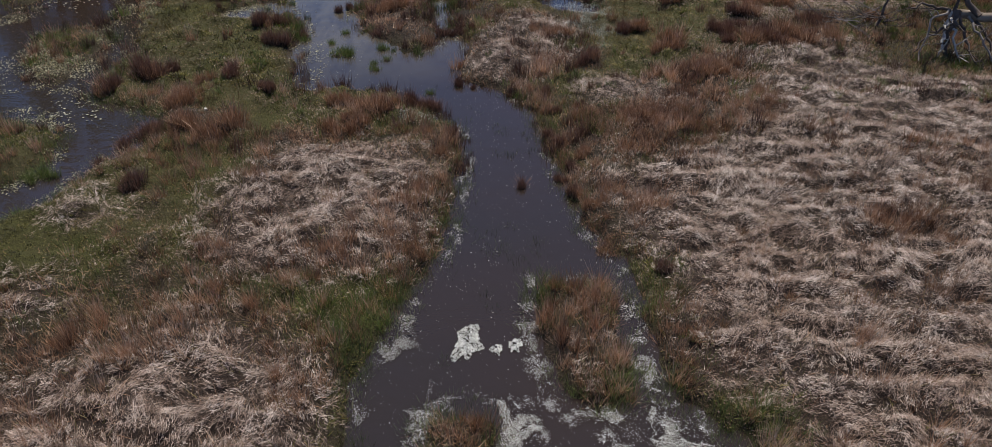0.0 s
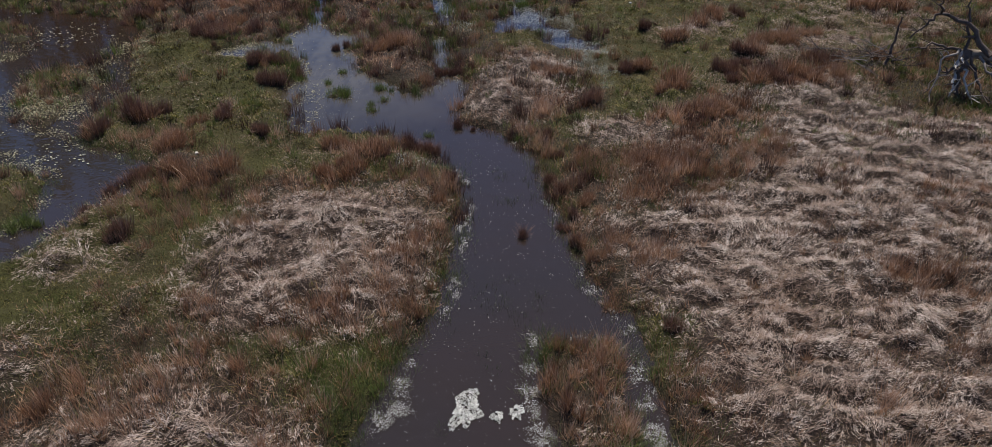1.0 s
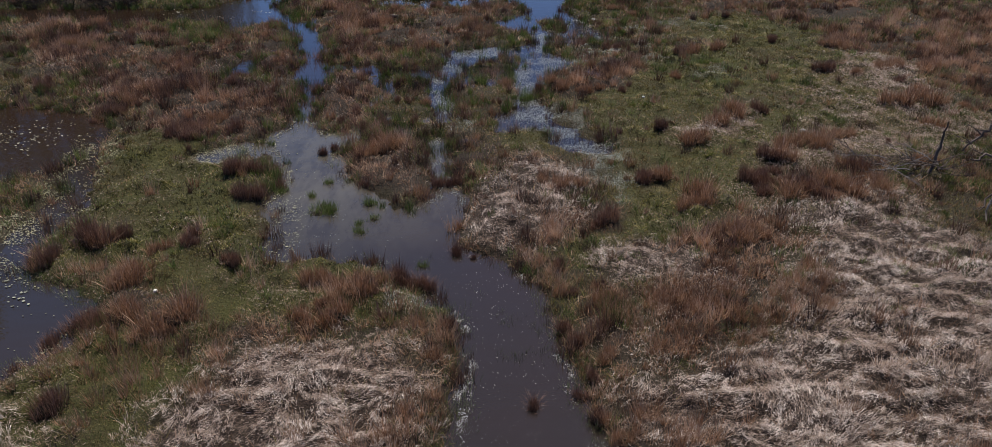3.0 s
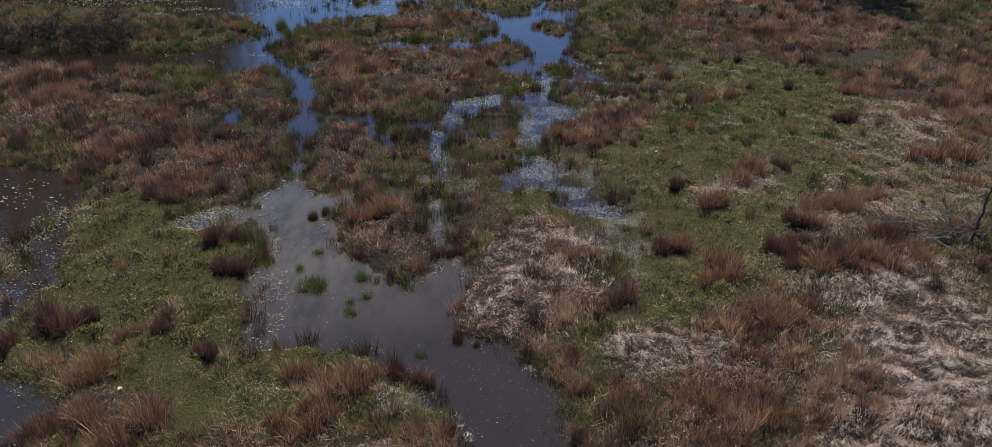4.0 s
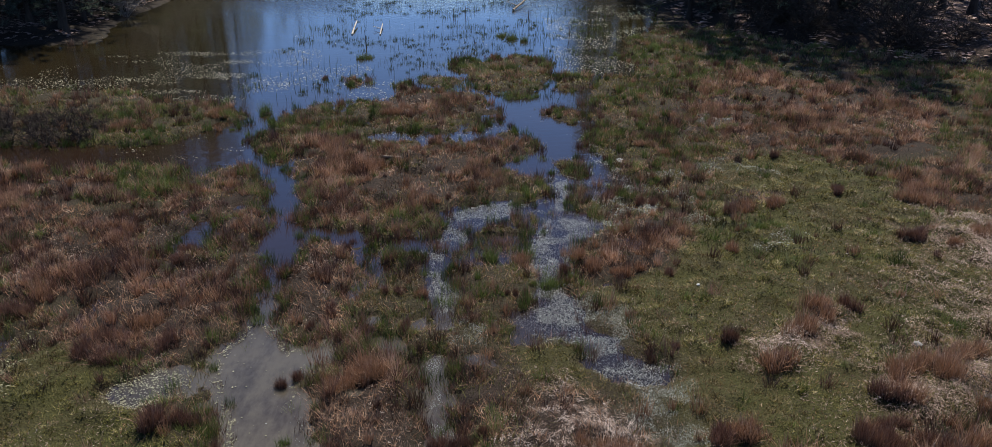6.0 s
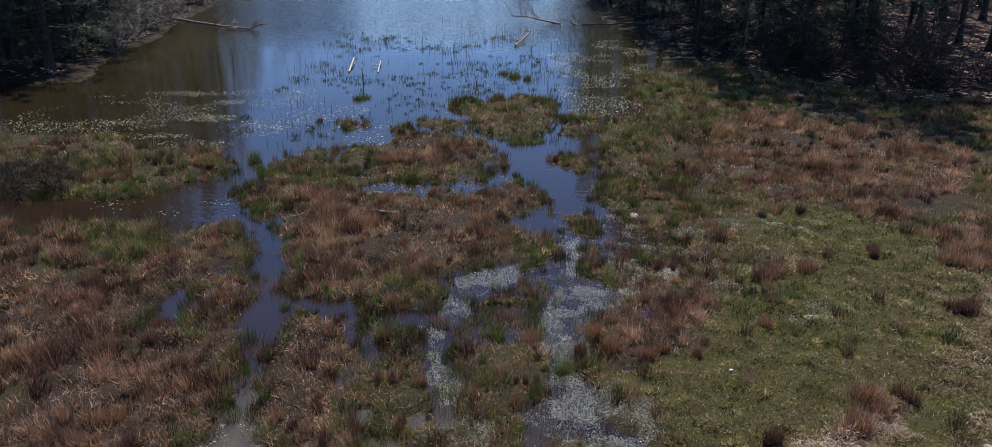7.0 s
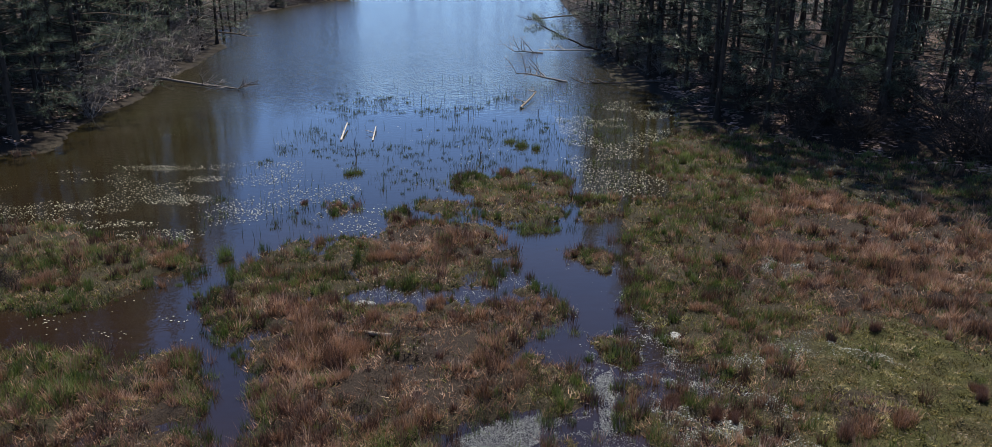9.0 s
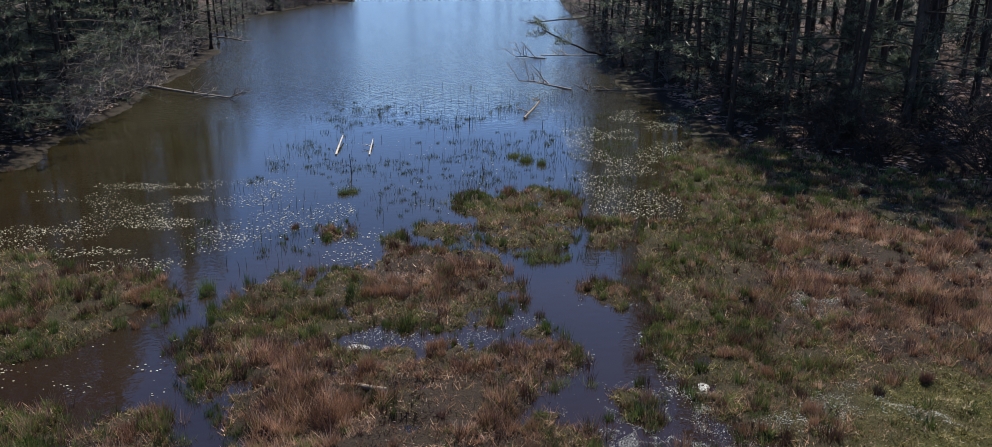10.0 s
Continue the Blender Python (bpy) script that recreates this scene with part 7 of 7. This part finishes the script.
def woods_undergrowth():
    """Low dark bushes that fill the depth of the woods, too many and too far off to count."""
    nr = np.random.default_rng(91)
    v_all = []
    for count, x0, x1, y0, y1 in ((150, 16, 60, 60, 110), (120, 20, 90, 100, 170), (60, -60, -27, 50, 110), (60, -70, -32, 110, 200)):
        cx, cy = nr.uniform(x0, x1, count), nr.uniform(y0, y1, count)
        deep = most([WOODS_RIGHT, WOODS_LEFT], cx, cy)
        cx, cy = cx[deep > 4], cy[deep > 4]
        cz = relief(cx, cy, plan(cx, cy))
        m = 170
        n = len(cx) * m
        size = np.repeat(nr.uniform(0.8, 2.2, len(cx)), m)
        a, e, r = nr.uniform(0, 6.28, n), nr.uniform(0, 1.5, n), size * nr.uniform(0.5, 1.0, n)
        base = np.stack([np.repeat(cx, m) + r * np.cos(a) * np.cos(e), np.repeat(cy, m) + r * np.sin(a) * np.cos(e), np.repeat(cz, m) + 0.1 + 1.1 * r * np.sin(e)], 1)
        v, f = blades(base, a + nr.normal(0, 0.8, n), nr.uniform(0.3, 1.6, n), nr.uniform(0, 0.5, n), nr.uniform(0.2, 0.5, n), nr.uniform(0.06, 0.14, n), False)
        v_all.append((v, f, np.repeat(np.clip(nr.normal(0.3, 0.2, n), 0, 1), 3)))
    v, f = joined([(a, b) for a, b, _ in v_all])
    tagged(new("woods_undergrowth", mesh_of("woods_undergrowth", v, f, NEEDLES, tone=np.concatenate([t for _, _, t in v_all]))), "dense dark undergrowth deep in the pine woods", "bushes", kind="stuff")


def plant_woods():
    edge = [pine(s, h, lo, 42, 18, g, r, "tall dark pine with low feathery boughs at lakeside") for s, h, lo, g, r in ((21, 19, 1.4, 0.14, 3.6), (22, 17, 0.9, 0.12, 3.2), (23, 21, 2.4, 0.16, 4.0))]
    inner = [pine(s, h, lo, 30, 12, g, r, "tall bare-trunked pine in dark woods", 0.33) for s, h, lo, g, r in ((31, 20, 5.5, 0.15, 3.6), (32, 22, 6.5, 0.19, 3.8), (33, 18, 4.5, 0.12, 3.2))]
    distant = [pine(s, h, lo, 18, 14, g, r, "tall pine on the distant shore", 0.42) for s, h, lo, g, r in ((34, 20, 3.5, 0.15, 3.8), (35, 22, 4.5, 0.19, 4.2), (36, 18, 2.5, 0.12, 3.4))]
    young = [pine(s, h, 0.3, 30, 24, 0.05, r, "young dense dark pine under the woods' edge", name="young_pine") for s, h, r in ((41, 3.2, 1.3), (42, 2.4, 1.1), (43, 4.2, 1.5))]
    shrubs = [bare_shrub(s, h, "grey leafless twiggy shrub on the bank") for s, h in ((51, 2.2), (52, 1.6), (53, 3.4))]
    dark = [bare_shrub(s, h, "dark leafless thicket under the pines", BARK) for s, h in ((61, 2.0), (62, 1.4), (63, 2.8))]
    used = set()
    rng = random.Random(5)

    def put(kinds, k, x, y, s, up):
        m = pose(x, y, up - 0.05, 0, 0, rng.uniform(0, 360)) @ Matrix.Scale(s, 4)
        if id(kinds[k]) in used:
            copy_thing(kinds[k], Matrix.Identity(4)).matrix_basis = m
        else:
            used.add(id(kinds[k]))
            kinds[k].matrix_basis = m
    taken = []

    def free(x, y, gap):
        if any((x - a) ** 2 + (y - b) ** 2 < gap * gap for a, b in taken):
            return False
        taken.append((x, y))
        return True

    def up_at(x, y):
        xx, yy = np.array([x]), np.array([y])
        return float(relief(xx, yy, plan(xx, yy))[0])

    def depth(x, y):
        return float(most([WOODS_RIGHT, WOODS_LEFT], np.array([x]), np.array([y]))[0])

    for want, x0, x1, y0, y1, gap in ((7, 13, 26, 45, 49, 1.6), (12, 12, 24, 48, 60, 2.0), (14, -52, -30, 46, 84, 2.2), (36, 18, 44, 54, 76, 2.2), (34, 8, 32, 60, 92, 2.4), (16, 22, 56, 66, 130, 3.0), (16, 8, 26, 90, 175, 4.0), (34, -34, -20, 42, 66, 1.7), (34, -30, -21, 62, 92, 1.5), (24, -40, -24, 66, 112, 2.0), (30, -44, -23, 100, 172, 2.6), (10, -46, -26, 165, 330, 5.0), (12, -80, -38, 170, 330, 5.0), (8, 10, 28, 170, 330, 6.0), (22, -34, 26, 331, 345, 2.0)):
        n = tries = 0
        while n < want and tries < 3000:
            tries += 1
            x, y = rng.uniform(x0, x1), rng.uniform(y0, y1)
            d = depth(x, y)
            if d < 0.7 or d > 40 or (x > 12 and y < 45.5) or (d > 16 and x < -1 and y > 90) or not free(x, y, gap):
                continue
            n += 1
            open_row = 13 < x < 30 and y < 58
            kinds = edge if y < 85 and d < (7.0 if x > 0 else 12.0) and rng.random() < (0.45 if open_row else 0.95 if x < 0 else 0.85) else inner
            kinds = distant if y > 96 else kinds
            put(kinds, rng.randrange(3), x, y, rng.uniform(0.85, 1.15) * (1.1 if y > 329 else 0.82 if x < -16 and (y > 60 or x > -23) else 1.0), up_at(x, y))
    for x, y in ((11.0, 47.8), (13.2, 47.0), (9.6, 50.5), (10.2, 54), (9.7, 58), (11.2, 57), (10.0, 62), (12.4, 53), (11.5, 61.5), (9.6, 66.5), (9.9, 71), (10.6, 82), (11.0, 90), (11.4, 99), (12.5, 66), (13.5, 57.5), (-22.6, 42.6), (-23.4, 44.0), (-25.0, 42.6), (-24.6, 47.0), (-27.0, 45.5), (-21.2, 51), (-22, 55.5), (-23.5, 62), (-24.5, 68), (-25.5, 74), (-19.7, 44.6), (-20.3, 47.6), (-19.8, 50.6), (-21.7, 45.2), (-22.6, 48.6), (-21.0, 53.2), (-23.8, 78), (-24.2, 83), (-25.3, 88), (-26.8, 95), (-28.4, 102), (-30.2, 110), (-31.8, 118), (-33.6, 126),
                 (8.7, 64), (8.9, 69.5), (8.1, 73), (7.9, 78), (8.1, 82), (8.4, 87), (8.8, 93), (9.2, 100), (9.6, 108)):
        put(edge, rng.randrange(3), x, y, rng.uniform(0.8, 1.05) * (0.86 if x < -16 else 1.0), up_at(x, y))
    for want, x0, x1, y0, y1, kinds, near, far in ((12, 16, 44, 66, 92, young, 4, 30), (14, -36, -22, 130, 165, young, 0.3, 8), (18, -34, -20, 46, 84, young, 1.5, 9), (30, -36, -24, 128, 166, shrubs, 0, 5), (6, 9.5, 24, 46, 54, young, 1.5, 8), (4, 9, 13, 54, 75, young, 0.3, 4), (4, -30, -20, 44, 66, young, 2, 6), (36, -27, -18, 46, 76, shrubs, -0.3, 2.2), (44, -40, -22, 74, 150, shrubs, -0.4, 2.0),
                                                   (22, 10, 27, 41, 48, dark, 0.6, 5), (5, 9, 24, 44, 56, dark, 1.5, 9), (24, 12, 42, 62, 92, dark, 3, 30), (14, -45, -22, 50, 100, dark, 3, 25), (24, 7, 16, 62, 130, shrubs, 0, 2.5)):
        n = 0
        while n < want:
            x, y = rng.uniform(x0, x1), rng.uniform(y0, y1)
            if near < depth(x, y) < far:
                n += 1
                put(kinds, rng.randrange(3), x, y, rng.uniform(0.7, 1.3), up_at(x, y))
    # a dark leafless patch in the sedge of the far bank
    for _ in range(40):
        x, y = rng.uniform(-16.4, -11.4), rng.uniform(28.4, 31.0)
        put(dark, rng.randrange(3), x, y, rng.uniform(0.26, 0.42), up_at(x, y))


woods_litter()
woods_undergrowth()
leaning_pine()
plant_woods()
